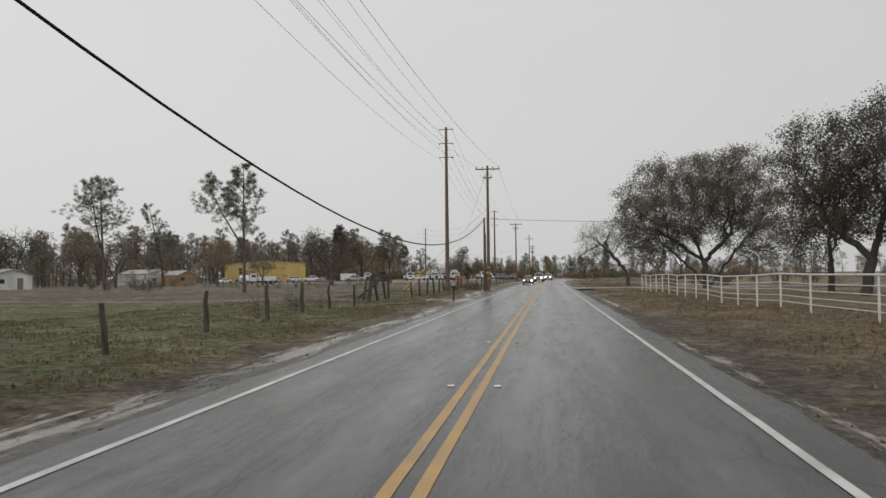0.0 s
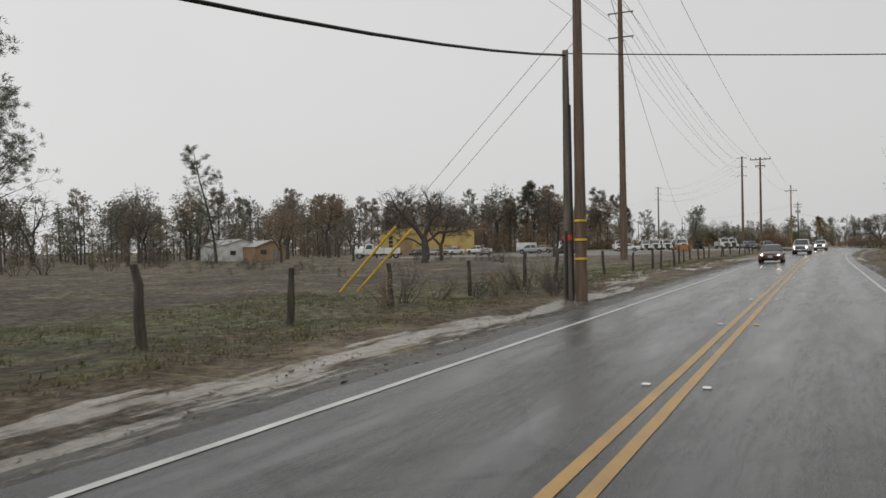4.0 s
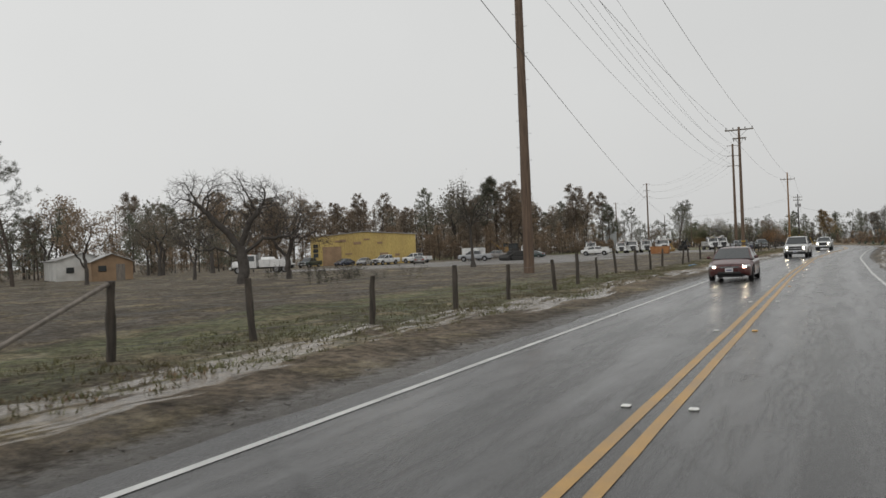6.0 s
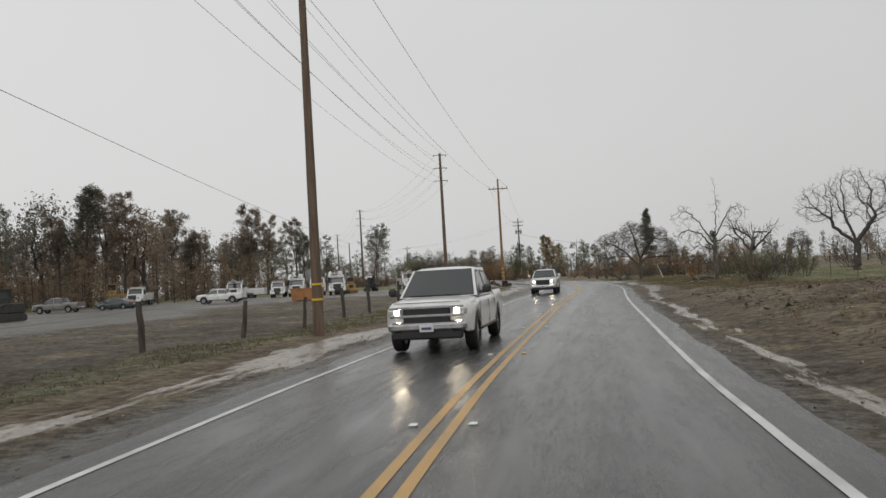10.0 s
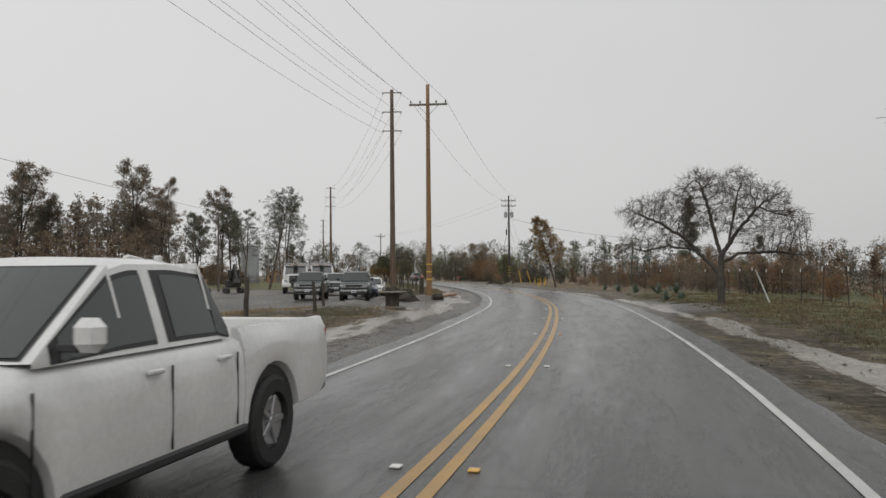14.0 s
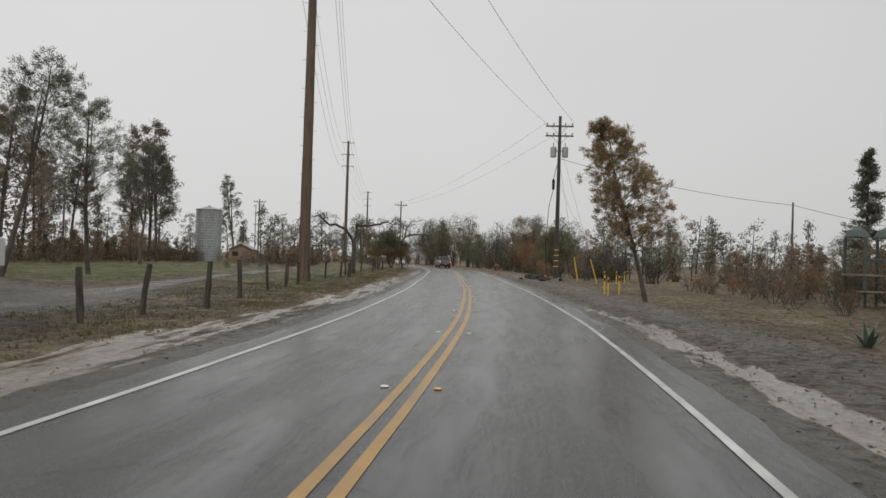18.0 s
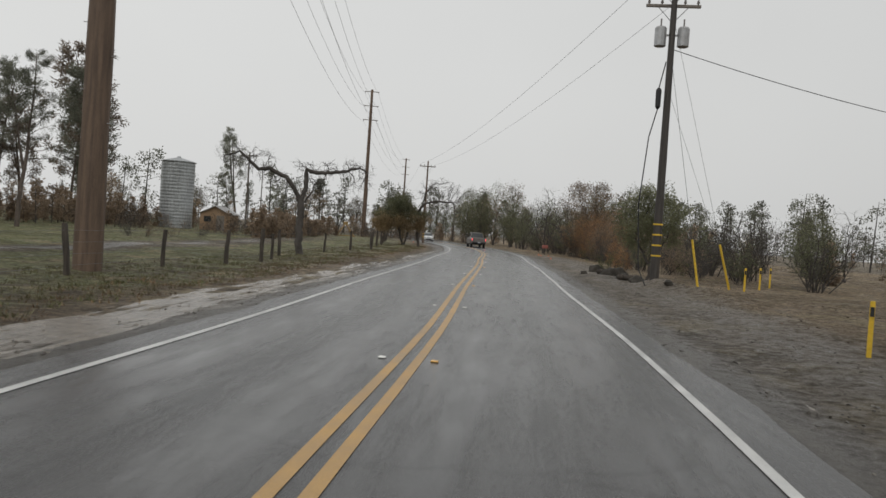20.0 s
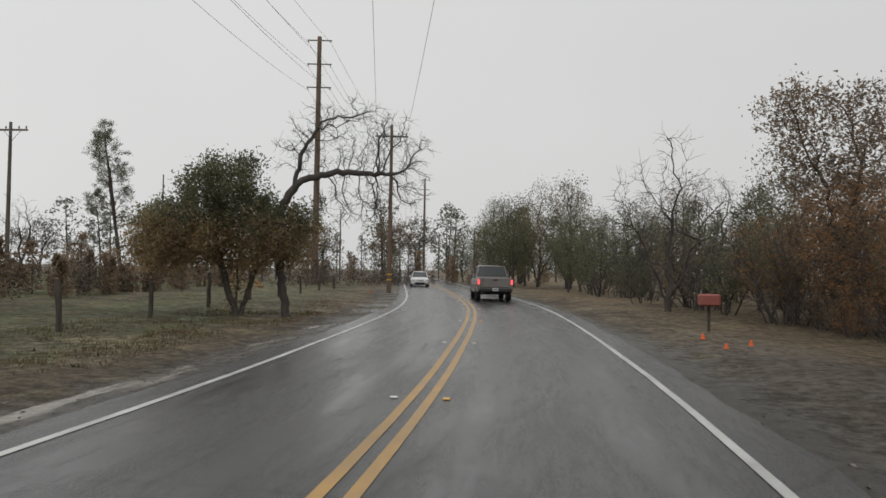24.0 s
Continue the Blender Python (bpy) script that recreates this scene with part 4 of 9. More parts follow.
def grow(seed, paths, blobs, count=500, step=0.3, r_base=0.2, r_tip=0.008, kill=1.6, wander=0.25, droop=0.0, twigs=3, twig=0.45, leaves=0, leaf_size=0.07, leaf_spread=0.14, leaf_mat=None, bark=None, name="oak_tree", low_mat=None, low_z=0.0, slim=0.5):
    """A tree whose limbs grow out of the guide paths towards points of its crown; twigs and leaves on the thin ends."""
    rng = random.Random(seed)
    nodes, parent = [], []
    for path in paths:
        pts = [Vector(p) for p in path]
        last = -1
        if nodes:
            last = min(range(len(nodes)), key=lambda i: (nodes[i] - pts[0]).length)
            pts[0] = nodes[last]
        else:
            nodes.append(pts[0])
            parent.append(-1)
            last = 0
        for a, b in zip(pts, pts[1:]):
            m = max(1, int((b - a).length / step))
            for k in range(m):
                jit = Vector((rng.gauss(0, 1), rng.gauss(0, 1), rng.gauss(0, 1))) * (step * wander * 0.45)
                nodes.append(a.lerp(b, (k + 1) / m) + jit)
                parent.append(last)
                last = len(nodes) - 1
    P = np.array([tuple(v) for v in nodes])
    att = in_blobs(rng, blobs, count)
    d2 = ((att[:, None] - P[None]) ** 2).sum(-1)
    best, near = d2.min(1), d2.argmin(1)
    gen = np.random.default_rng(seed)
    for _ in range(90):
        if not len(att):
            break
        who = np.unique(near)
        new_p, new_par = [], []
        for i in who:
            v = att[near == i] - P[i]
            v = v / (np.linalg.norm(v, axis=1, keepdims=True) + 1e-9)
            d = v.mean(0)
            d = d / (np.linalg.norm(d) + 1e-9) + gen.normal(0, wander, 3) + np.array([0, 0, -droop])
            if parent[i] >= 0:
                w = P[i] - P[parent[i]]
                d = d + 0.5 * w / (np.linalg.norm(w) + 1e-9)
            new_p.append(P[i] + d / (np.linalg.norm(d) + 1e-9) * step)
            new_par.append(int(i))
        base = len(P)
        Q = np.array(new_p)
        P = np.vstack([P, Q])
        parent += new_par
        e = ((att[:, None] - Q[None]) ** 2).sum(-1)
        em, ea = e.min(1), e.argmin(1) + base
        better = em < best
        best, near = np.where(better, em, best), np.where(better, ea, near)
        keep = best > (kill * step) ** 2
        att, best, near = att[keep], best[keep], near[keep]
    n = len(P)
    kids = [[] for _ in range(n)]
    for i in range(1, n):
        kids[parent[i]].append(i)
    tips = [0] * n
    for i in range(n - 1, -1, -1):
        tips[i] = max(1, sum(tips[k] for k in kids[i]))
        if i and parent[i] > i:
            tips[parent[i]] = 0
    power = math.log(r_base / r_tip) / math.log(max(2, tips[0]))
    rad = [r_tip * t ** power for t in tips]
    wv, wf, tv, tf, lv, lf, mv, mf = [], [], [], [], [], [], [], []
    starts = [(0, -1)]
    while starts:
        i, up = starts.pop()
        chain = [up] if up >= 0 else []
        while True:
            chain.append(i)
            if not kids[i]:
                break
            order = sorted(kids[i], key=lambda k: -tips[k])
            starts += [(k, i) for k in order[1:]]
            i = order[0]
        pts = [Vector(P[k]) for k in chain]
        rr = [rad[k] for k in chain]
        if up >= 0:
            rr[0] = rr[1]
        else:
            rr[0] *= 1.5
            rr[1] *= 1.15
        rr[-1] *= 0.5
        big = max(rr)
        tube(wv, wf, pts, rr, 9 if big > 0.08 else 5 if big > 0.03 else 3)
    thin = r_tip * 5
    for i in range(1, n):
        if rad[i] > thin:
            continue
        d0 = Vector(P[i] - P[parent[i]])
        for _ in range(twigs if kids[i] else twigs + 1):
            dd = tilt(rng, d0, rng.uniform(20, 75), rng.uniform(0, 360))
            p3, r3 = limb(rng, Vector(P[i]), dd, twig * rng.uniform(0.5, 1.2), r_tip * 0.7, r_tip * 0.3, 0.25, -droop * 0.5, 2)
            tube(tv, tf, p3, r3, 3)
            if leaves:
                low = low_mat and p3[-1].z + rng.gauss(0, 0.45) < low_z
                leaf_cluster(rng, mv if low else lv, mf if low else lf, p3[1 + rng.randrange(2)], leaf_spread, leaves, leaf_size, slim)
    root = new(name)
    raw("trunk", wv, wf, bark or M_BARK, root, True)
    if tf:
        raw("twig_crown", tv, tf, bark or M_BARK, root)
    if lf:
        raw("crown", lv, lf, leaf_mat or M_LEAFD, root)
    if mf:
        raw("crown", mv, mf, low_mat, root)
    return root


def oak(seed, H, spread=0.75, leaves=0, leaf_mat=None, trunk=0.22, twigs=1.0, limbs=6, lean=0.0, droop=0.02, bark=None, r=None, leaf_size=0.09, name="oak_tree", crook=0.22, leaf_spread=0.3, ang=(28, 78), rise=0.015):
    """A broad oak: short trunk, wandering limbs, fine twigs and, if asked, clumps of leaves."""
    rng = random.Random(seed)
    wv, wf, tv, tf, lv, lf = [], [], [], [], [], []
    r = r or H * 0.023
    base = Vector((0, 0, -0.02 * H))
    d = Vector((lean, lean * 0.4, 1)).normalized()
    pts, rad = limb(rng, base, d, H * trunk, r * 1.25, r * 0.85, 0.05, 0.03, 5)
    rad[0] *= 1.45
    tube(wv, wf, pts, rad, 9)
    top = pts[-1]
    R = H * spread * 0.5
    for i in range(limbs):
        spin = 360 * i / limbs + rng.uniform(-25, 25)
        out = tilt(rng, d, rng.uniform(*ang) if i else ang[0] * 0.55, spin)
        L = (R * rng.uniform(0.75, 1.1) * abs(math.hypot(out.x, out.y)) + H * (1 - trunk) * rng.uniform(0.75, 1.0) * max(0, out.z)) * 0.62
        p1, r1 = limb(rng, top - d * rng.uniform(0, H * 0.05), out, L, r * 0.62, r * 0.25, crook, rise, 7)
        tube(wv, wf, p1, r1, 6)
        for j in range(6):
            k = min(len(p1) - 1, 2 + j)
            q = p1[k]
            dd = tilt(rng, p1[k] - p1[k - 1], rng.uniform(25, 65), rng.uniform(0, 360))
            p2, r2 = limb(rng, q, dd, L * rng.uniform(0.35, 0.62), r1[k] * 0.62, r * 0.07, crook * 1.1, 0.02, 5)
            tube(wv, wf, p2, r2, 4)
            for m in range(int(5 * twigs + 0.5)):
                k2 = min(len(p2) - 1, 1 + m % 5)
                d3 = tilt(rng, p2[k2] - p2[k2 - 1], rng.uniform(20, 70), rng.uniform(0, 360))
                p3, r3 = limb(rng, p2[k2], d3, L * rng.uniform(0.16, 0.34), r * 0.07, r * 0.03, crook * 1.2, droop, 3)
                tube(tv, tf, p3, r3, 3)
                for s in range(int(4 * twigs + 0.5)):
                    k3 = 1 + s % 3
                    d4 = tilt(rng, p3[k3] - p3[k3 - 1], rng.uniform(25, 75), rng.uniform(0, 360))
                    p4, r4 = limb(rng, p3[k3], d4, L * rng.uniform(0.06, 0.16), r * 0.028, r * 0.012, crook * 1.2, droop, 2)
                    tube(tv, tf, p4, r4, 3)
                    if leaves:
                        leaf_cluster(rng, lv, lf, p4[-1], leaf_spread * H / 10, leaves, leaf_size * H / 10)
    root = new(name)
    fit_tree(H, H * spread, wv, tv, lv)
    if tf and lf:
        k = len(wv)
        wv += tv
        wf += [tuple(i + k for i in f) for f in tf]
        tf = []
    raw("trunk", wv, wf, bark or M_BARK, root, True)
    if tf:
        raw("crown", tv, tf, bark or M_BARK, root)
    if lf:
        raw("crown", lv, lf, leaf_mat or M_LEAFD, root)
    return root


def pine(seed, H, leaf_mat, fork=True, low=0.35, reach=0.2, bare=0.0, name="pine_tree", lean=0.0, tufts=15, levels=40, needle=0.42, up=0.1, nw=0.08):
    """A thin open pine with forked top and tufts of needles at the branch ends."""
    rng = random.Random(seed)
    wv, wf, lv, lf = [], [], [], []
    r = H * 0.0125
    stems = [(Vector((0, 0, -0.015 * H)), Vector((lean, 0.3 * lean, 1)), H, r)]
    if fork:
        stems.append((None, Vector((lean + rng.uniform(-0.4, 0.4), rng.uniform(-0.3, 0.3), 1)), H * 0.62, r * 0.6))
    first = None
    for base, d, L, rr in stems:
        if base is None:
            base = first[4].copy()
        pts, rad = limb(rng, base, d, L, rr * 1.15, rr * 0.16, 0.035, 0.02, 12)
        first = first or pts
        tube(wv, wf, pts, rad, 7)
        n = int(levels * L / H)
        for i in range(n):
            u = low + (1 - low) * (i + rng.random()) / n if base is not first[4] else 0.12 + 0.88 * (i + rng.random()) / n
            k = min(11, int(u * 12))
            f = u * 12 - k
            p = pts[k].lerp(pts[k + 1], f)
            shape = (1 - u) ** 0.55 * (0.55 + 0.6 * rng.random()) + 0.16
            out = tilt(rng, Vector((0, 0, 1)), rng.uniform(48, 88), rng.uniform(0, 360))
            bl = H * reach * shape
            p1, r1 = limb(rng, p, out, bl, rad[k] * 0.32, rad[k] * 0.08, 0.14, up, 4)
            tube(wv, wf, p1, r1, 3)
            if rng.random() < bare:
                continue
            for j in range(2, 5):
                for _ in range(2):
                    dd = tilt(rng, p1[j] - p1[j - 1], rng.uniform(15, 60), rng.uniform(0, 360))
                    e = p1[j] + dd * bl * rng.uniform(0.12, 0.34)
                    tube(wv, wf, [p1[j], e], [rad[k] * 0.08, rad[k] * 0.04], 3)
                    tuft(rng, lv, lf, e, dd, needle * H / 15, tufts, nw)
    root = new(name)
    raw("trunk", wv, wf, M_BARKP, root, True)
    raw("crown", lv, lf, leaf_mat, root)
    return root


def conifer(seed, H, leaf_mat, width=0.15, name="conifer_tree"):
    """A narrow conical evergreen."""
    rng = random.Random(seed)
    wv, wf, lv, lf = [], [], [], []
    pts, rad = limb(rng, Vector((0, 0, -0.2)), Vector((0, 0, 1)), H, H * 0.017, 0.02, 0.012, 0.02, 12)
    tube(wv, wf, pts, rad, 7)
    for i in range(95):
        u = 0.05 + 0.94 * (i + rng.random()) / 95
        k = min(11, int(u * 12))
        p = pts[k].lerp(pts[k + 1], u * 12 - k)
        bl = H * width * ((1 - u) ** 0.9 * rng.uniform(0.55, 1.25) + 0.04)
        out = tilt(rng, Vector((0, 0, 1)), rng.uniform(80, 105), rng.uniform(0, 360))
        p1, r1 = limb(rng, p, out, bl, 0.035, 0.01, 0.08, 0.04, 4)
        tube(wv, wf, p1, r1, 3)
        for j in range(1, 5):
            for _ in range(2):
                dd = tilt(rng, p1[j] - p1[j - 1], rng.uniform(10, 60), rng.uniform(0, 360))
                tuft(rng, lv, lf, p1[j] + dd * 0.15, dd, 0.034 * H * rng.uniform(0.7, 1.1), 20, 0.11)
    root = new(name)
    raw("trunk", wv, wf, M_BARKP, root, True)
    raw("crown", lv, lf, leaf_mat, root)
    return root


def shrub(seed, H, W, leaf_mat, leaves=5, size=0.075, stems=13, name="bush", spread=0.16, tall=1.0, low=0.15, side=2):
    """A thicket bush: many stems from the ground, twigs and small leaves."""
    rng = random.Random(seed)
    wv, wf, lv, lf = [], [], [], []
    for i in range(stems):
        a = rng.uniform(0, 2 * math.pi)
        q = Vector((math.cos(a), math.sin(a), 0)) * (W * 0.22 * rng.random()) + Vector((0, 0, -0.04 * H))
        d = Vector((math.cos(a) * rng.uniform(0.1, 0.9) * W / H, math.sin(a) * rng.uniform(0.1, 0.9) * W / H, tall))
        L = H * rng.uniform(0.65, 1.1)
        p1, r1 = limb(rng, q, d, L, 0.013 * H, 0.003 * H, 0.13, 0.04, 7)
        tube(wv, wf, p1, r1, 3)
        for j in range(1, 8):
            if j / 7 < low:
                continue
            for _ in range(side):
                dd = tilt(rng, p1[j] - p1[j - 1], rng.uniform(25, 75), rng.uniform(0, 360))
                p2, r2 = limb(rng, p1[j], dd, L * rng.uniform(0.14, 0.34), 0.005 * H, 0.002 * H, 0.2, 0.03, 2)
                tube(wv, wf, p2, r2, 3)
                for k in (1, 2):
                    if leaves:
                        leaf_cluster(rng, lv, lf, p2[k], spread * (0.6 + H / 5), leaves, size)
                    if k > 1:
                        d3 = tilt(rng, p2[k] - p2[k - 1], rng.uniform(25, 75), rng.uniform(0, 360))
                        tube(wv, wf, [p2[k], p2[k] + d3 * L * 0.12], [0.0024 * H, 0.0012 * H], 3)
    root = new(name)
    raw("trunk", wv, wf, M_BARK, root)
    if lf:
        raw("crown", lv, lf, leaf_mat, root)
    return root


def plant(src, label, category, spots, group=""):
    """Sets a thing at the first spot (x, y, turn, size) and copies of it at the others."""
    tagged(src, label, category, group)
    src.matrix_basis = place(*spots[0][:2], spots[0][2], 1.0, 0.05)
    first = spots[0]
    for s in spots[1:]:
        copy_thing(src, place(s[0], s[1], s[2], s[3], 0.05))
    src.matrix_basis = place(first[0], first[1], first[2], first[3], 0.05)


def belt(rng, pts, count, h0, h1, width):
    """Spots along a line of points, jittered; size is the height in metres."""
    out = []
    seg = [math.dist(a, b) for a, b in zip(pts, pts[1:])]
    for i in range(count):
        s = (i + rng.uniform(0.1, 0.9)) / count * sum(seg)
        k = 0
        while k < len(seg) - 1 and s > seg[k]:
            s -= seg[k]
            k += 1
        u = min(1, s / seg[k])
        x = pts[k][0] + (pts[k + 1][0] - pts[k][0]) * u + rng.uniform(-width, width)
        y = pts[k][1] + (pts[k + 1][1] - pts[k][1]) * u + rng.uniform(-width, width)
        out.append((x, y, rng.uniform(0, 360), rng.uniform(h0, h1)))
    return out


rng = random.Random(5)
# single trees beside the way, each with its own shape
tree = [
    (grow(11, [[(0, 0, -0.3), (-0.3, 0, 3), (-1.5, 0, 6)], [(-0.3, 0, 3), (2.5, 0.5, 6)], [(-0.2, 0, 2.8), (-4.5, -0.5, 6)], [(0, 0, -0.2), (1.1, 0.6, 1.6), (3.6, 0.8, 5)], [(0, 0, -0.2), (-1.3, 0.5, 1.8), (-4.2, 0.6, 4.6)]],
          [(-3.5, 0, 9.5, 6, 6, 5), (3, 1, 10.5, 5.2, 6, 5), (-6.5, 0, 7, 4, 4, 3.6), (5.5, 0, 6.5, 3.5, 4, 3.5), (0, 0, 12, 4, 4, 3.4), (-5.5, 0, 4.6, 3.6, 3.6, 1.9), (5.2, 0, 4.4, 3.4, 3.4, 1.7), (0.5, 0, 5.6, 3.2, 3.2, 1.6)], 1100, 0.5, 0.42, 0.02, 1.5, 0.3, twigs=2, twig=0.8, leaves=32, leaf_size=0.1, leaf_spread=0.36), "large dark evergreen oak behind a white fence", (18.4, 88.0, -12)),
    (grow(12, [[(0, 0, -0.3), (0.3, 0, 2.5), (1, 0, 5)], [(0.3, 0, 2.5), (-2.5, 0, 5.5)]],
          [(-2.5, 0, 9, 3.8, 4, 3.8), (2, 0, 9.5, 4.5, 4.5, 4.3), (0, 1, 6.5, 5.5, 4, 2.6), (-3.2, 0, 4.4, 2.6, 2.6, 1.6), (3.4, 0, 4.4, 2.6, 2.6, 1.6)], 800, 0.45, 0.36, 0.016, 1.5, 0.3, twigs=2, twig=0.7, leaves=27, leaf_size=0.095, leaf_spread=0.34), "dark spreading oak behind a white pipe fence", (22.5, 56.0, -20)),
    (grow(13, [[(1, 0, -0.3), (0.6, 0, 2), (-1.5, 0, 4.5), (-3, 0, 6)]],
          [(-3, 0, 6, 2.8, 3, 2.6), (-0.6, 0, 7, 2.6, 2.6, 2.2), (-4, 0, 4, 2, 2.4, 1.8)], 380, 0.4, 0.24, 0.014, 1.5, 0.32, twigs=2, twig=0.7, leaves=16, leaf_size=0.06, leaf_spread=0.3), "leaning half-bare oak by a side road", (10.8, 105.0, -6)),
    (grow(14, [[(0, 0, -0.3), (0.1, 0, 1.6), (-0.1, 0, 3.0)], [(-0.1, 0, 2.8), (-1.4, 0, 4.4), (-3.2, 0.2, 6.2)], [(0.1, 0, 2.2), (1.6, 0, 3.4), (3.6, 0, 3.6)], [(-0.1, 0, 3.0), (0.6, 0, 4.6), (1.6, 0, 6)], [(0, 0, 2.0), (-1.6, 0, 2.8), (-3, 0, 2.6)]],
          [(-3.4, 0, 6.6, 1.9, 3, 1.7), (-0.8, 0, 6.9, 2.2, 3, 1.8), (1.8, 0, 6.2, 2.2, 3, 1.8), (3.7, 0, 4.6, 1.7, 2.6, 1.6), (-3.4, 0, 4.2, 1.8, 2.4, 1.3), (0.4, 0, 4.8, 2.2, 2.4, 1.4)], 1150, 0.28, 0.42, 0.013, 1.4, 0.34, twigs=3, twig=0.6), "bare spreading oak in a muddy field", (-37.8, 136.2, 41)),
    (grow(15, [[(0, 0, -0.3), (-0.1, 0, 1.8), (0.5, 0, 3.6)], [(-0.1, 0, 1.8), (-1.4, 0, 3.6)]],
          [(-0.6, 0, 5.0, 2.2, 3, 2.1), (2.4, 0, 4.2, 1.9, 2.6, 1.7), (0.9, 0, 5.8, 2.0, 2.4, 1.6)], 520, 0.3, 0.24, 0.014, 1.5, 0.34, twigs=2, twig=0.55, leaves=8, leaf_size=0.06, leaf_spread=0.22, leaf_mat=M_LEAFB), "half-bare oak with russet leaves", (-39.8, 144.4, 38)),
    (oak(16, 10.2, 0.56, 2, M_LEAFD, 0.42, 1.2, 6, lean=-0.08), "tall thin-crowned oak with a crooked trunk", (-33.6, 169.2, 0)),
    (grow(17, [[(0, 0, -0.3), (0.03, 0, 0.9), (0.0, 0, 1.6)], [(0.0, 0, 1.5), (-0.65, 0.1, 2.35), (-1.7, 0.2, 3.5), (-3.1, 0.1, 4.5), (-4.4, 0, 5.1)], [(0.0, 0, 1.6), (0.06, 0, 2.6), (-0.35, 0.1, 4.2), (-0.6, 0.3, 5.4), (-1.0, 0.2, 6.6)],
               [(0.06, 0, 2.5), (1.0, -0.3, 4.1), (2.1, -0.3, 5.3)], [(0.05, 0, 2.2), (0.9, 0.3, 2.75), (2.7, 0.4, 2.8), (4.3, 0.3, 2.6)], [(-1.2, 0.1, 2.9), (-2.6, -0.5, 3.2), (-4.2, -0.6, 2.9)], [(0.4, 0, 3.2), (0.7, 0.8, 4.8), (0.9, 1.0, 6.0)]],
          [(-4.0, 0, 5.0, 1.4, 1.8, 0.9), (-2.6, 0, 5.3, 1.5, 2.0, 1.0), (-0.9, 0, 6.3, 1.3, 2.2, 1.1), (0.9, 0, 6.2, 1.3, 2.2, 1.1), (2.4, 0, 5.4, 1.2, 2.0, 1.1), (3.3, 0, 4.2, 1.2, 2.0, 1.0), (3.7, 0.2, 2.9, 1.5, 1.6, 0.6), (-4.1, -0.3, 3.3, 1.3, 1.6, 0.7), (-2.4, 0, 3.7, 1.2, 1.6, 0.8), (0.5, 0, 4.7, 1.5, 1.6, 1.0), (-1.2, 0, 4.7, 1.2, 1.6, 0.9), (1.8, 0, 3.7, 1.2, 1.4, 0.7)], 3300, 0.18, 0.2, 0.0085, 1.2, 0.28, twigs=4, twig=0.36, leaves=1, leaf_size=0.03, leaf_spread=0.06, leaf_mat=M_LEAFB), "big bare oak with fine twigs by the road", (12.2, 243.6, -12, 0.96)),
    (grow(18, [[(0, 0, -0.3), (-0.1, 0, 1.6), (0, 0, 3.3), (0.15, 0, 5.0), (0.25, 0, 6.4), (0.1, 0, 7.8)], [(-0.1, 0, 2.6), (-0.7, 0, 3.8), (-1.2, 0, 4.7), (-1.9, 0, 5.4)], [(-0.05, 0, 2.4), (-1.0, 0.2, 3.6), (-1.8, 0.3, 4.0), (-2.6, 0.2, 3.8)],
               [(0, 0, 3.3), (0.6, 0, 4.4), (1.2, 0, 5.4), (1.9, 0, 5.6)], [(0, 0, 2.8), (0.9, -0.3, 3.4), (1.6, -0.3, 3.0)], [(-0.1, 0, 2.2), (-1.1, -0.4, 2.8), (-1.9, -0.4, 2.3)]],
          [(-2.3, 0, 5.0, 1.0, 1.4, 0.9), (-2.4, 0, 3.5, 0.9, 1.2, 0.7), (-1.2, 0, 3.2, 1.0, 1.6, 1.0), (1.7, 0, 4.9, 0.9, 1.4, 1.0), (1.3, 0, 3.0, 1.0, 1.2, 0.7), (0.2, 0, 5.6, 0.7, 0.8, 0.9)], 260, 0.19, 0.15, 0.0095, 1.6, 0.42, droop=0.1, twigs=2, twig=0.3, bark=M_BARKD, name="dead_tree"), "dead leafless tree with crooked grey limbs", (16.9, 223.4, -15, 1.22)),
    (oak(19, 6.2, 0.9, 0, None, 0.35, 0.6, 5, name="dead_tree", bark=M_BARKD, crook=0.36), "small dead tree with a few bare limbs", (18.4, 218.0, 90)),
    (grow(20, [[(0, 0, -0.3), (0.2, 0, 3), (-0.5, 0, 5)], [(0.2, 0, 2.6), (-2, 0, 5)], [(0.2, 0, 3), (2, 0, 5.5)]],
          [(-3, 0, 7.2, 2.4, 3, 2.2), (0, 0, 8.6, 2.6, 3, 2.2), (2.2, 0, 6.8, 2, 3, 2.2), (0, 0, 6.2, 3.4, 2.4, 1.4)], 720, 0.33, 0.36, 0.016, 1.45, 0.4, twigs=2, twig=0.6), "bare oak on the far side of a field", (33.0, 234.2, -18)),
    (grow(21, [[(0.4, 0, -0.3), (0.5, 0, 3.5), (0.2, 0, 6)], [(0.5, 0, 3.2), (-1.5, 0, 6)], [(0.5, 0, 3.5), (2.4, 0, 6.5)]],
          [(-1.6, 0, 8.4, 2.2, 3, 2.4), (1.2, 0, 9.4, 2.2, 3, 2.2), (3, 0, 7.4, 1.6, 3, 2), (0.4, 0, 7.0, 2.6, 2.4, 1.4)], 720, 0.33, 0.36, 0.016, 1.45, 0.4, twigs=2, twig=0.6), "tall bare oak on the far side of a field", (39.5, 235.0, -20)),
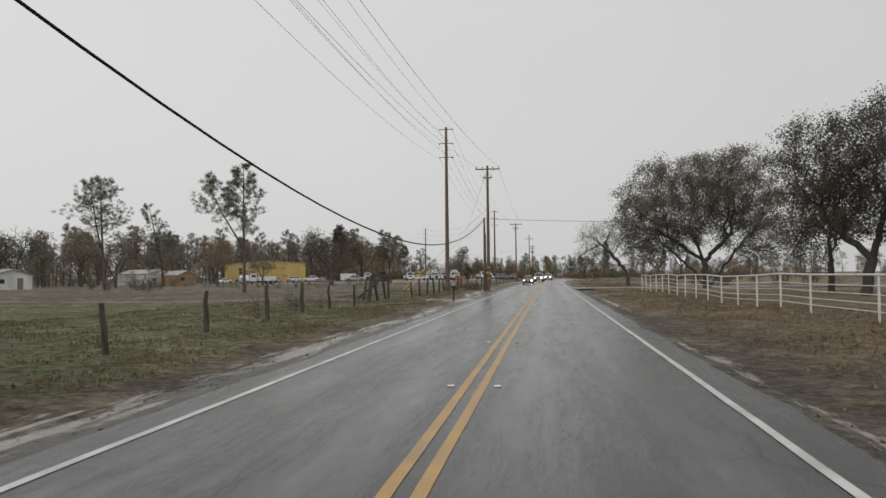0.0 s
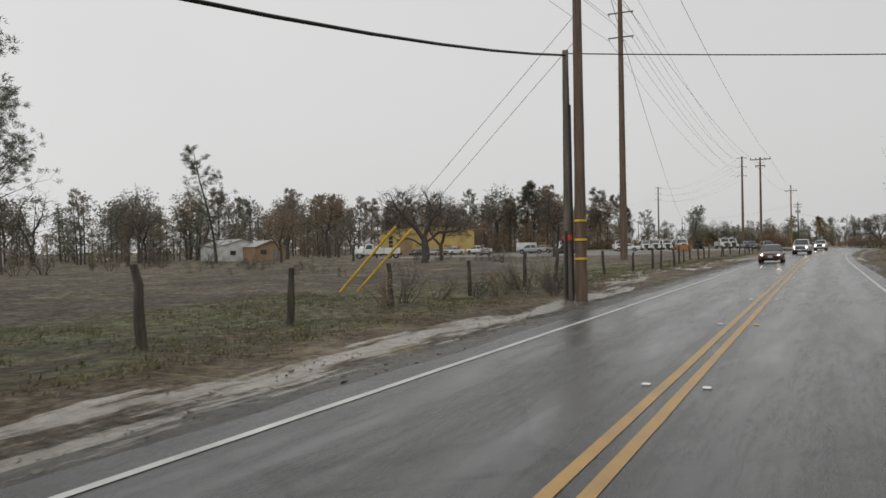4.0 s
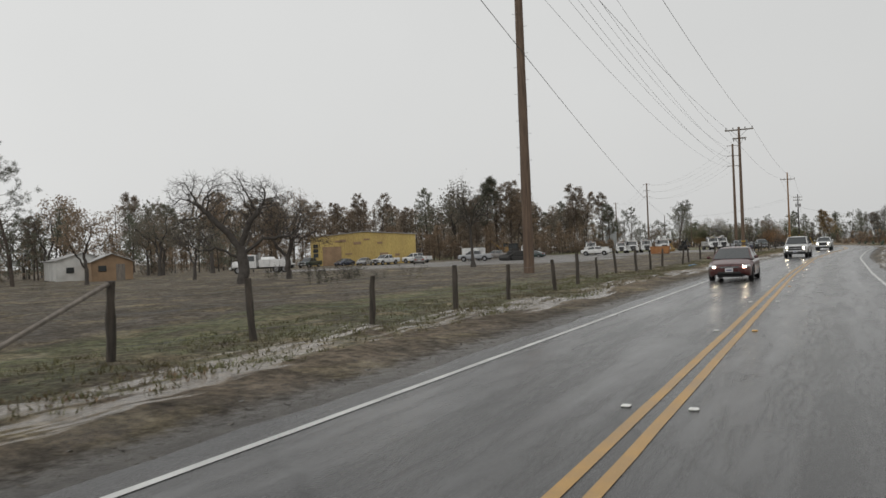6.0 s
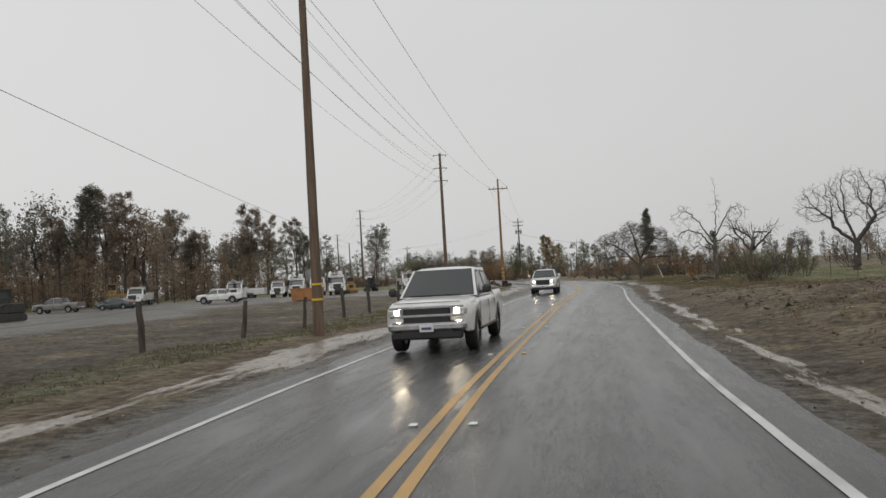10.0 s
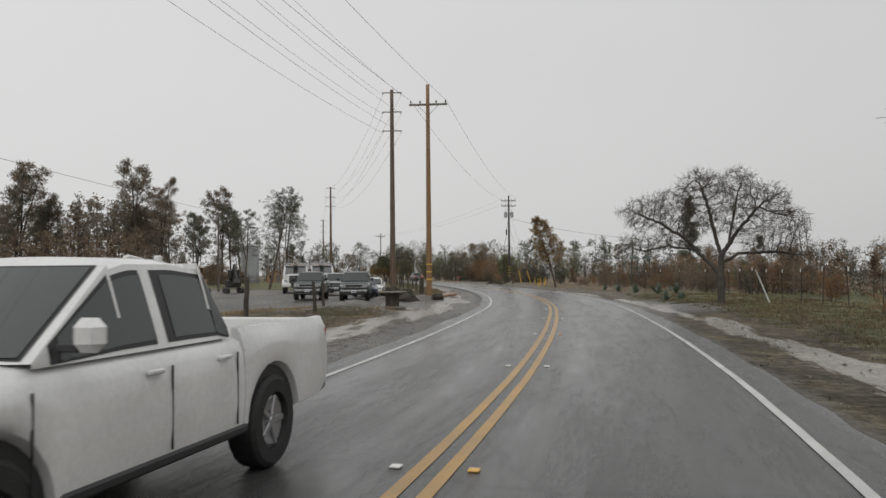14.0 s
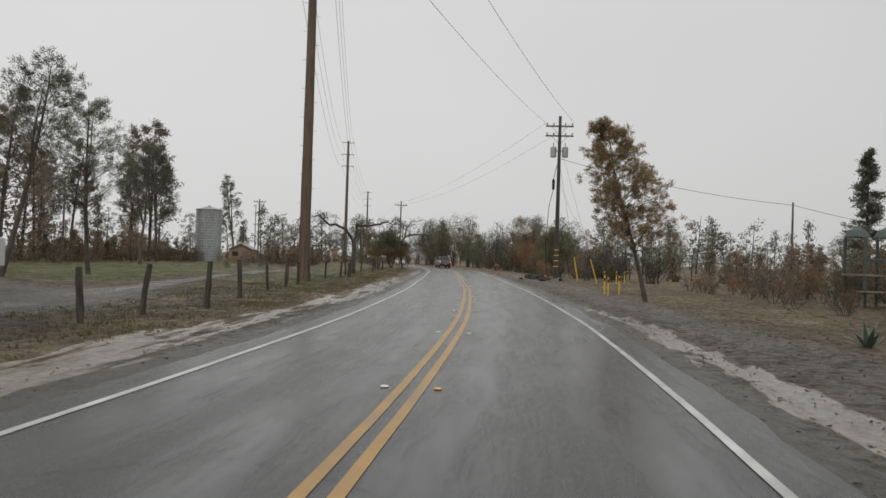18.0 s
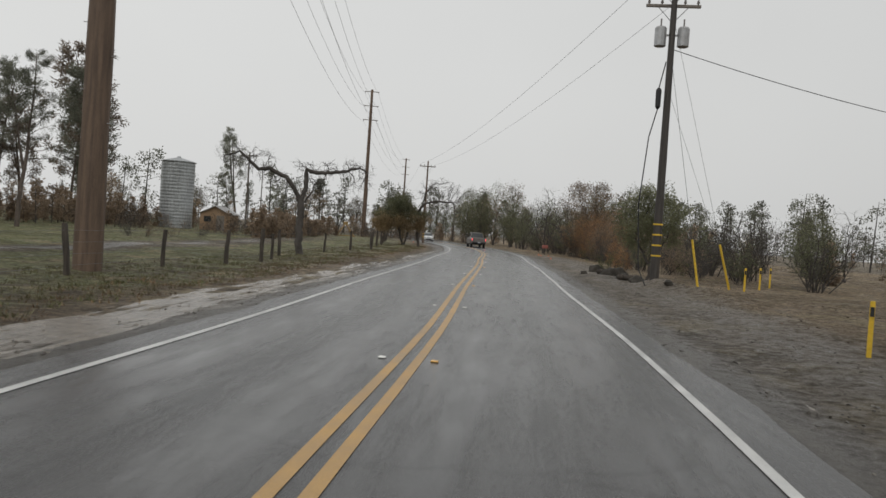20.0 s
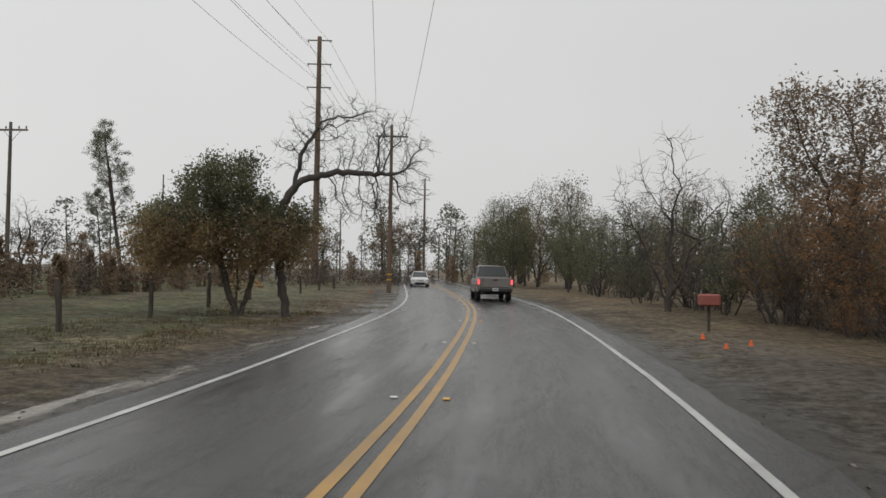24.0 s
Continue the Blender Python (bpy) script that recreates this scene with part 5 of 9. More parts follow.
    (grow(22, [[(0.05, 0, -0.2), (-0.1, 0, 1.4), (-0.05, 0, 2.9)], [(-0.05, 0, 2.9), (-0.5, 0, 3.7), (-0.95, 0, 4.2), (-1.8, 0.1, 4.6), (-2.4, 0.1, 4.5), (-3.4, 0.2, 5.35), (-4.3, 0.2, 5.0)], [(-0.05, 0, 2.9), (0.15, 0, 3.6), (0.15, 0, 4.7), (0.7, -0.1, 4.55), (1.9, -0.2, 4.7), (3.0, -0.2, 5.0), (3.5, -0.2, 4.8)],
               [(0.1, 0, 2.7), (0.6, 0.6, 3.6), (0.9, 1.4, 4.2)]],
          [(-3.6, 0, 5.1, 1.1, 1.1, 0.7), (-2.4, 0, 5.0, 1.0, 1.0, 0.7), (1.6, 0, 4.9, 1.0, 1.0, 0.5), (0.1, 0.3, 4.9, 0.7, 1.0, 0.4), (2.9, 0, 4.9, 1.0, 1.1, 0.6), (3.2, 0, 4.2, 0.7, 0.8, 0.6), (0.7, 1.0, 4.2, 0.9, 0.9, 0.8), (-1.5, 0.4, 4.2, 1.0, 0.8, 0.5)], 620, 0.15, 0.2, 0.009, 1.4, 0.4, droop=0.1, twigs=2, twig=0.34), "gnarled bare tree with long drooping limbs beside a fence", (-24.0, 323.8, 38)),
    (grow(23, [[(-1.6, 0, -0.2), (-1.9, 0, 2), (-1.85, 0, 4.2), (-1.25, 0, 5.0), (0.1, 0, 5.35), (2.0, 0, 5.3)], [(-1.5, 0, 4.8), (-1.2, 0, 6), (-0.6, 0, 7)]],
          [(0.6, 0, 6.6, 2.4, 2, 1.4), (2.2, 0, 5.6, 1.5, 1.8, 1.7), (0.9, 0, 4.2, 1.5, 1.6, 0.9), (-1.4, 0, 6.0, 0.9, 1.2, 0.9)], 720, 0.18, 0.15, 0.0095, 1.45, 0.4, droop=0.05, twigs=2, twig=0.35), "arching bare tree behind a green bush", (-33.2, 369.6, 31)),
    (pine(31, 14.0, M_NEEDLE, True, 0.42, 0.235, tufts=40, levels=52, nw=0.070, needle=0.34), "tall open grey pine in a field", (-31.5, 80.3, 0)),
    (pine(32, 15.9, M_NEEDLE, True, 0.36, 0.3, tufts=36, levels=52, nw=0.070, needle=0.34), "open grey pine with a wide crown", (-61.8, 103.4, 60)),
    (pine(33, 15.8, M_NEEDLE, False, 0.12, 0.24, tufts=34, levels=54, needle=0.36, nw=0.061), "tall dark pine with low branches", (-73.0, 142.0, 0)),
    (pine(34, 12.4, M_NEEDLE, True, 0.4, 0.3, lean=0.22, tufts=26, levels=44, needle=0.36, nw=0.061), "leaning green pine with two trunks", (-32.45, 292.5, 25)),
    (pine(35, 11.5, M_NEEDLE, True, 0.35, 0.28, lean=-0.1, tufts=26, levels=44, needle=0.36, nw=0.061), "leaning green pine beside the yard", (-32.95, 300.1, 25)),
    (pine(36, 18.6, M_NEEDLEB, True, 0.3, 0.2, tufts=34, levels=38, nw=0.061), "tall scorched brown pine behind the yard", (-64.9, 324.0, 0)),
    (pine(37, 19.3, M_NEEDLE, True, 0.4, 0.16, tufts=24, levels=38, nw=0.063, needle=0.36), "tall lone pine with a bare lower trunk", (-92.1, 416.9, 0)),
    (pine(39, 13.5, M_NEEDLE, True, 0.4, 0.22, tufts=24, levels=38, nw=0.063, needle=0.36), "tall open pine behind a meadow fence", (-52.8, 331.4, 0)),
    (pine(40, 8.4, M_NEEDLE, False, 0.35, 0.26, tufts=34, levels=30, nw=0.061), "small round-crowned pine behind a meadow", (-79.6, 410.7, 0)),
    (pine(38, 8.4, M_NEEDLET, False, 0.27, 0.27, lean=-0.2, tufts=44, levels=120, needle=0.36, nw=0.075), "brown-needled leaning pine by the road", (2.6, 294.5, 0)),
    (conifer(41, 17.3, M_NEEDLE, 0.19), "narrow dark green conifer behind bushes", (28.0, 366.0, 0)),
    (grow(51, [[(0.3, 0, -0.2), (-0.1, 0, 1.2), (-0.4, 0, 2.4)], [(0.4, 0, -0.1), (0.75, 0.2, 1.3), (1.2, 0.2, 2.6)], [(0.2, 0.2, 0.0), (0.3, 0.5, 2.2)]],
          [(-1.7, 0, 2.9, 1.9, 2.1, 1.25), (1.2, 0, 3.0, 1.9, 2.1, 1.3), (-0.4, 0, 4.3, 1.5, 1.8, 1.4), (0.2, 0, 5.0, 0.9, 1.2, 1.1), (-2.3, 0, 2.2, 1.1, 1.4, 0.6), (1.9, 0, 2.3, 0.8, 1.4, 0.6)], 650, 0.22, 0.17, 0.009, 1.5, 0.3, twigs=3, twig=0.3, leaves=22, leaf_size=0.06, leaf_spread=0.21, leaf_mat=M_LEAFG, low_mat=M_NEEDLET, low_z=3.3, name="bushy_tree"), "round bushy tree, green above and brown below", (-36.4, 367.8, 38)),
    (grow(24, [[(0, 0, -0.2), (0.1, 0, 2), (-0.2, 0, 3.6)], [(0.1, 0, 2), (0.7, 0, 4)]],
          [(-0.9, 0, 5.4, 1.0, 1.4, 0.9), (0.9, 0, 5.2, 0.9, 1.2, 1.0), (0, 0, 3.6, 1.5, 1.5, 1.2), (0.1, 0, 2.2, 1.5, 1.5, 1.0)], 480, 0.2, 0.1, 0.008, 1.5, 0.34, twigs=2, twig=0.3, leaves=10, leaf_size=0.055, leaf_spread=0.15, leaf_mat=M_LEAFB), "thin russet-leaved tree rising above a thicket", (-16.6, 375.5, 20, 1.38)),
    (grow(25, [[(0, 0, -0.2), (0.1, 0, 1.6)], [(0.05, 0, 0.8), (-0.7, 0, 2.2)], [(0.05, 0, 0.9), (0.8, 0.3, 2.2)]],
          [(-0.7, 0, 3.0, 1.1, 1.4, 1.4), (0.8, 0, 3.3, 1.1, 1.4, 1.4), (0, 0, 4.3, 1.0, 1.2, 0.8)], 360, 0.2, 0.08, 0.007, 1.5, 0.34, twigs=2, twig=0.3, leaves=16, leaf_size=0.06, leaf_spread=0.17, leaf_mat=M_LEAFG, name="bushy_tree"), "green-leaved small tree by a pole", (-6.0, 328.2, 0)),
    (grow(26, [[(1.2, 0, -0.2), (0.9, 0, 1.6), (0.2, 0, 3.2)], [(0.9, 0, 1.6), (1.2, 0, 3.4)]],
          [(-0.9, 0, 4.4, 1.3, 1.5, 1.3), (0.8, 0, 5.0, 1.3, 1.5, 1.6), (-1.9, 0, 3.6, 1.0, 1.2, 1.0), (1.9, 0, 3.8, 0.9, 1.2, 1.2)], 480, 0.2, 0.11, 0.007, 1.5, 0.36, twigs=2, twig=0.34, name="bare_tree"), "bare many-twigged tree above dark brush", (-22.0, 385.0, 25)),
]
for ob, label, spot in tree:
    tagged(ob, label, "tree")
    ob.matrix_basis = place(*spot[:3], spot[3] if len(spot) > 3 else 1.0, 0.05)

# kinds for the woods; sizes are heights over one metre
W_PINE = [pine(61 + k, 1.0, M_NEEDLE, k % 2 == 0, 0.35, 0.2, tufts=16, levels=34, needle=0.5, nw=0.105) for k in range(2)]
W_PINEB = [pine(71 + k, 1.0, M_NEEDLEB, k % 2 == 0, 0.22, 0.2, tufts=16, levels=36, needle=0.52, nw=0.105) for k in range(3)]
W_OAK = [grow(81 + k, [[(0, 0, -0.02), (0.01, 0, 0.2), (0.03 - 0.05 * k, 0, 0.4)], [(0.01, 0, 0.2), (-0.12, 0.05, 0.42)]], [(-0.17, 0, 0.6, 0.22, 0.24, 0.22), (0.18, 0.05, 0.62, 0.22, 0.24, 0.24), (0.02 - 0.06 * k, 0, 0.8, 0.2, 0.2, 0.18)], 170, 0.05, 0.026, 0.0018, 1.5, 0.32, twigs=1, twig=0.07, leaves=11, leaf_size=0.0155, leaf_spread=0.036, leaf_mat=M_LEAFB if k else M_LEAFD) for k in range(2)]
W_BARE = [grow(91, [[(0, 0, -0.02), (0.01, 0, 0.22), (0.03, 0, 0.42)], [(0.01, 0, 0.22), (-0.14, 0, 0.45)]], [(-0.16, 0, 0.66, 0.2, 0.22, 0.22), (0.17, 0, 0.66, 0.22, 0.22, 0.24), (0, 0, 0.84, 0.18, 0.18, 0.16)], 180, 0.048, 0.024, 0.0016, 1.5, 0.34, twigs=2, twig=0.06, name="bare_tree")]
FAR = "trees of the distant wood"
spots = {k: [] for k in "pbon"}


def wood(pts, count, h0, h1, width, mix):
    for i, s in enumerate(belt(rng, pts, count, h0, h1, width)):
        spots[mix[i % len(mix)]].append(s)


wood(((-150, 95), (-128, 150), (-112, 185)), 20, 9, 15, 9, "obonp")
wood(((-95, 120), (-100, 165), (-88, 190)), 10, 8, 12, 6, "onbo")
wood(((-150, 225), (-118, 262), (-62, 268)), 26, 13, 20, 9, "bpbob")
wood(((-128, 300), (-95, 322), (-62, 318)), 19, 13, 21, 8, "bpbbo")
wood(((-92, 345), (-74, 360), (-66, 352)), 9, 14, 20, 5, "pbp")
wood(((-105, 395), (-70, 440), (-30, 470)), 14, 7, 12, 8, "onpo")
wood(((-130, 520), (-70, 560), (20, 560), (90, 520)), 10, 10, 17, 12, "opnb")
wood(((60, 250), (90, 330), (60, 420)), 14, 6, 10, 10, "onob")
wood(((70, 60), (95, 130), (80, 200)), 12, 7, 12, 9, "onpo")
wood(((24, 70), (30, 40), (38, 10)), 6, 9, 12, 4, "oo")
spots["n"].append((-75.4, 129.0, 20, 8.6))
spots["o"].extend([(-56.0, 150.0, 10, 7.0), (-62.0, 142.0, 60, 7.5), (-84.0, 172.0, 0, 11.0), (-78.0, 176.0, 0, 12.0)])
for key, kinds, label in (("p", W_PINE, "grey-green pine in a distant wood"), ("b", W_PINEB, "scorched brown pine in a distant wood"), ("o", W_OAK, "brown oak in a distant wood"), ("n", W_BARE, "bare grey tree in a distant wood")):
    for k, src in enumerate(kinds):
        mine = spots[key][k::len(kinds)]
        plant(src, label, "tree", mine, FAR)

# thickets
S_BROWN = shrub(101, 1.0, 1.0, M_LEAFB, 11, 0.019, 6, spread=0.05)
S_ORANGE = shrub(102, 1.0, 1.1, M_LEAFO, 13, 0.02, 6, spread=0.05)
S_GREEN = shrub(103, 1.0, 0.9, M_LEAFBR, 11, 0.019, 6, spread=0.05)
S_DARK = shrub(104, 1.0, 0.9, M_LEAFG, 11, 0.019, 6, spread=0.05, tall=1.3)
S_BARE = shrub(105, 1.0, 0.9, None, 0, 0.05, 12, tall=1.3, side=3)
bush = {k: [] for k in "rogdb"}


def thicket(pts, count, h0, h1, width, mix):
    for i, s in enumerate(belt(rng, pts, count, h0, h1, width)):
        bush[mix[i % len(mix)]].append(s)


# right of the road from the transformer pole to the bend
thicket(((-2.0, 330), (-7.0, 342), (-10.0, 352), (-12.8, 361)), 20, 1.1, 2.6, 1.2, "dbrbrgb")
thicket(((2.0, 331), (-2.5, 346), (-8, 362)), 14, 2.2, 3.8, 2.0, "bdbb")
thicket(((-13.8, 365), (-19, 380), (-25, 393), (-33, 409)), 16, 2.0, 3.8, 1.3, "bdbr")
bush["g"].extend([(-8.6, 333.2, 15, 1.15), (20.8, 234.5, 0, 2.0), (23.2, 233.0, 80, 2.5), (25.0, 231.0, 20, 2.5)])
bush["o"].extend([(16.6, 234.0, 30, 0.9), (18.6, 247.0, 10, 1.6), (19.8, 250.5, 70, 1.9)])
bush["o"].append((-8.9, 338.2, 0, 1.9))
bush["o"].append((-8.2, 336.9, 80, 1.3))
bush["b"].extend([(-7.6, 88.4, 0, 1.2), (-6.9, 89.6, 90, 1.0), (-8.3, 87.2, 40, 1.3), (-7.0, 86.6, 10, 0.8), (-8.2, 90.8, 200, 1.1)])
bush["r"].extend([(-7.9, 89.4, 30, 0.9), (-6.6, 88.2, 120, 0.7), (-8.8, 86.0, 70, 1.0)])
T_RUSSET = grow(111, [[(0, 0, -0.03), (0.02, 0, 0.25), (0.03, 0, 0.5)], [(0.0, 0, 0.05), (-0.14, 0.04, 0.4)], [(0.01, 0, 0.08), (0.16, -0.06, 0.42)]], [(-0.17, 0, 0.55, 0.18, 0.22, 0.26), (0.17, 0, 0.5, 0.2, 0.22, 0.26), (0.02, 0, 0.8, 0.17, 0.18, 0.2), (0, 0, 0.3, 0.26, 0.26, 0.18)], 200, 0.045, 0.018, 0.0016, 1.45, 0.36, twigs=1, twig=0.08, leaves=18, leaf_size=0.0085, leaf_spread=0.036, leaf_mat=M_LEAFB, name="small_tree")
T_DARK = grow(112, [[(0, 0, -0.03), (0.02, 0, 0.25), (0.03, 0, 0.5)], [(0.0, 0, 0.05), (-0.14, 0.04, 0.4)], [(0.01, 0, 0.08), (0.16, -0.06, 0.42)]], [(-0.17, 0, 0.55, 0.18, 0.22, 0.26), (0.17, 0, 0.5, 0.2, 0.22, 0.26), (0.02, 0, 0.8, 0.17, 0.18, 0.2), (0, 0, 0.3, 0.26, 0.26, 0.18)], 200, 0.045, 0.018, 0.0016, 1.45, 0.36, twigs=1, twig=0.08, leaves=18, leaf_size=0.0085, leaf_spread=0.036, leaf_mat=M_LEAFG, name="small_tree")
T_ORANGE = grow(114, [[(0, 0, -0.03), (0.02, 0, 0.25), (0.03, 0, 0.5)], [(0.0, 0, 0.05), (-0.14, 0.04, 0.4)], [(0.01, 0, 0.08), (0.16, -0.06, 0.42)]], [(-0.17, 0, 0.55, 0.18, 0.22, 0.26), (0.17, 0, 0.5, 0.2, 0.22, 0.26), (0.02, 0, 0.8, 0.17, 0.18, 0.2), (0, 0, 0.3, 0.26, 0.26, 0.18)], 200, 0.045, 0.018, 0.0016, 1.45, 0.36, twigs=1, twig=0.08, leaves=18, leaf_size=0.0085, leaf_spread=0.036, leaf_mat=M_LEAFO, name="small_tree")
T_BARE = grow(113, [[(0, 0, -0.03), (0.02, 0, 0.25), (0.03, 0, 0.5)], [(0.0, 0, 0.05), (-0.14, 0.04, 0.4)], [(0.01, 0, 0.08), (0.16, -0.06, 0.42)]], [(-0.17, 0, 0.55, 0.18, 0.22, 0.26), (0.17, 0, 0.5, 0.2, 0.22, 0.26), (0.02, 0, 0.8, 0.17, 0.18, 0.2), (0, 0, 0.3, 0.26, 0.26, 0.18)], 200, 0.045, 0.018, 0.0016, 1.45, 0.36, twigs=2, twig=0.08, leaves=0, leaf_size=0.02, leaf_spread=0.026, leaf_mat=None, name="small_tree")
small = {"r": [], "d": [], "b": [], "o": []}


def copse(pts, count, h0, h1, width, mix):
    for i, s in enumerate(belt(rng, pts, count, h0, h1, width)):
        small[mix[i % len(mix)]].append(s)


small["o"].extend([(-16.0, 373.0, 0, 5.4), (-14.4, 369.0, 40, 4.8), (-15.6, 378.0, 90, 6.2), (-17.2, 377.6, 200, 4.6), (-13.4, 373.0, 130, 6.0)])
small["r"].extend([(-13.2, 376.0, 15, 7.4), (-12.6, 366.0, 75, 5.0)])
small["b"].append((-23.0, 381.5, 30, 9.0))
copse(((1.5, 334), (-3.5, 345), (-6, 350)), 13, 2.2, 3.9, 1.6, "bdbbr")
copse(((-11.0, 355), (-14.5, 368), (-18.5, 379)), 14, 3.0, 5.0, 1.3, "orbob")
copse(((-20, 384), (-26, 396), (-34, 412)), 14, 4.8, 7.6, 1.8, "dbbd")
copse(((-10, 378), (-20, 402), (-38, 430)), 16, 6.0, 9.5, 3.0, "ddbdr")
copse(((-36, 414), (-46, 434), (-60, 458)), 14, 8, 12, 3.0, "ddrd")
copse(((8, 340), (4, 360), (-4, 380)), 8, 5, 7.5, 2.5, "bdb")
thicket(((-11.0, 354), (-14.6, 367.5), (-18.6, 378.5)), 15, 1.0, 1.9, 0.5, "rbdbor")
# right of the road from the bare oak to the transformer pole
thicket(((14.5, 268), (12, 282), (8.5, 300), (4.5, 318)), 22, 1.0, 2.1, 1.3, "rorbor")
thicket(((21, 256), (15, 285), (10, 315)), 40, 1.6, 3.2, 3.0, "rorbrd")
thicket(((30, 240), (24, 290), (20, 335)), 22, 2.2, 4.2, 5.0, "rrbro")
thicket(((16, 205), (22, 225), (19, 240)), 14, 1.3, 2.6, 2.5, "gbrbd")
thicket(((34, 190), (44, 225), (40, 260)), 14, 2.0, 4.5, 5.0, "rdbro")
# right, near the start
thicket(((14, 100), (24, 104), (40, 110)), 12, 1.6, 3.0, 2.0, "rbdr")
thicket(((16, 118), (26, 150), (40, 175)), 10, 1.5, 3.2, 4.0, "rbrd")
# left: scrub below the woods and behind the fence
thicket(((-38, 326), (-44, 340)), 4, 0.8, 1.4, 2.0, "rb")
thicket(((-52, 90), (-62, 115), (-70, 135)), 12, 1.2, 2.8, 4.0, "brdb")
thicket(((-9.2, 78), (-9.0, 92)), 7, 0.7, 1.3, 1.0, "rb")
thicket(((-11, 30), (-12, 44)), 3, 0.6, 1.1, 0.6, "rb")
for key, src, label in (("r", S_BROWN, "russet-brown leafy bush in a wet thicket"), ("o", S_ORANGE, "orange-leaved autumn bush beside the road"), ("g", S_GREEN, "green-leaved bush in a wet thicket"), ("d", S_DARK, "dark green dense bush in a thicket"), ("b", S_BARE, "bare twiggy grey bush in a thicket")):
    plant(src, label, "bush", bush[key], "bushes of the roadside thicket")
for key, src, label in (("r", T_RUSSET, "small russet-leaved tree in a thicket"), ("o", T_ORANGE, "small orange-leaved autumn tree in a thicket"), ("d", T_DARK, "small dark green tree in a thicket"), ("b", T_BARE, "small bare twiggy tree in a thicket")):
    plant(src, label, "tree", small[key], "small trees of the roadside thicket")


def backwood(name, label, leaf, belts, seed):
    """Rows of trees deep in the far woods, seen only as an uneven mass, as one mesh."""
    r = random.Random(seed)
    wv, wf, lv, lf = [], [], [], []
    for pts, n, h0, h1, w in belts:
        for x, y, turn, h in belt(r, pts, n, h0, h1, w):
            b = Vector((x, y, on_ground(x, y, 0.3)))
            top = b + Vector((r.gauss(0, 0.04) * h, r.gauss(0, 0.04) * h, h))
            tube(wv, wf, [b, b.lerp(top, 0.5), top], [h * 0.014, h * 0.009, h * 0.003], 5)
            round_top = r.random() < 0.55
            for k in range(42):
                u = r.uniform(0.16, 1.0)
                s = (math.sin(math.pi * min(1, u * 0.95)) ** 0.6 * 0.27 if round_top else (1.12 - u) * 0.24) * h
                a, q = r.uniform(0, 6.283), r.random() ** 0.5
                c = b.lerp(top, u) + Vector((math.cos(a), math.sin(a), 0)) * (s * q)
                if k % 4 == 0:
                    tube(wv, wf, [b.lerp(top, u - 0.08), c], [h * 0.004, h * 0.0015], 3)
                leaf_cluster(r, lv, lf, c, h * 0.036, 13, max(0.12, h * 0.021), 0.5)
    k = len(wv)
    ob = raw(name, wv + lv, wf + [tuple(i + k for i in f) for f in lf], M_BARK)
    ob.data.materials.append(leaf)
    ob.data.polygons.foreach_set("material_index", [0] * len(wf) + [1] * len(lf))
    return tagged(ob, label, "wood", kind="stuff")


def scrub(name, label, leaf, belts, seed):
    """Low brown scrub too far off to tell bush from bush, as one mesh."""
    r = random.Random(seed)
    src = shrub(seed, 1.0, 1.3, leaf, 6, 0.032, 4, spread=0.09, side=1)
    meshes = [c.data for c in src.children]
    base = []
    for me in meshes:
        co = np.empty(len(me.vertices) * 3)
        me.vertices.foreach_get("co", co)
        base.append((co.reshape(-1, 3), [tuple(p.vertices) for p in me.polygons]))
    for c in list(src.children):
        bpy.data.objects.remove(c)
    bpy.data.objects.remove(src)
    verts, faces, slots, count = [], [], [], 0
    for pts, n, h0, h1, w in belts:
        for x, y, turn, h in belt(r, pts, n, h0, h1, w):
            c, s = math.cos(turn), math.sin(turn)
            rot = np.array([[c, s, 0], [-s, c, 0], [0, 0, 1]]) * h * np.array([1.25, 1.25, 1.0])
            for k, (co, fs) in enumerate(base):
                verts.append(co @ rot + np.array([x, y, on_ground(x, y)]))
                faces += [tuple(i + count for i in f) for f in fs]
                slots += [k] * len(fs)
                count += len(co)
    me = bpy.data.meshes.new(name)
    me.from_pydata(np.concatenate(verts).tolist(), [], faces)
    me.materials.append(M_BARK)
    me.materials.append(leaf)
    me.polygons.foreach_set("material_index", slots)
    return tagged(new(name, me), label, "scrub", kind="stuff")


scrub("scrub", "low russet-brown scrub along the edge of the fields", M_LEAFB, [
    (((-125, 232), (-95, 250), (-58, 262)), 40, 1.6, 3.0, 4), (((-110, 300), (-70, 312), (-52, 318)), 34, 1.6, 3.2, 4),
    (((-72, 330), (-66, 352), (-78, 376)), 34, 1.6, 2.8, 4), (((-48, 352), (-54, 372), (-62, 392)), 40, 1.2, 2.4, 4),
    (((-100, 385), (-78, 412), (-50, 432)), 44, 1.6, 2.8, 5), (((-64, 400), (-56, 418), (-66, 440)), 26, 1.4, 2.6, 4),
    (((-118, 118), (-104, 160), (-92, 200)), 34, 1.6, 3.0, 4)], 301)
scrub("scrub", "low bare grey-green scrub in muddy fields", M_LEAFG, [
    (((-20, 96), (-42, 112), (-60, 130)), 22, 0.5, 1.3, 5), (((-24, 130), (-40, 150), (-55, 165)), 24, 0.5, 1.4, 5),
    (((26, 240), (34, 280), (30, 330)), 30, 1.6, 3.0, 5), (((40, 190), (52, 225), (50, 260)), 26, 1.6, 3.4, 4)], 302)

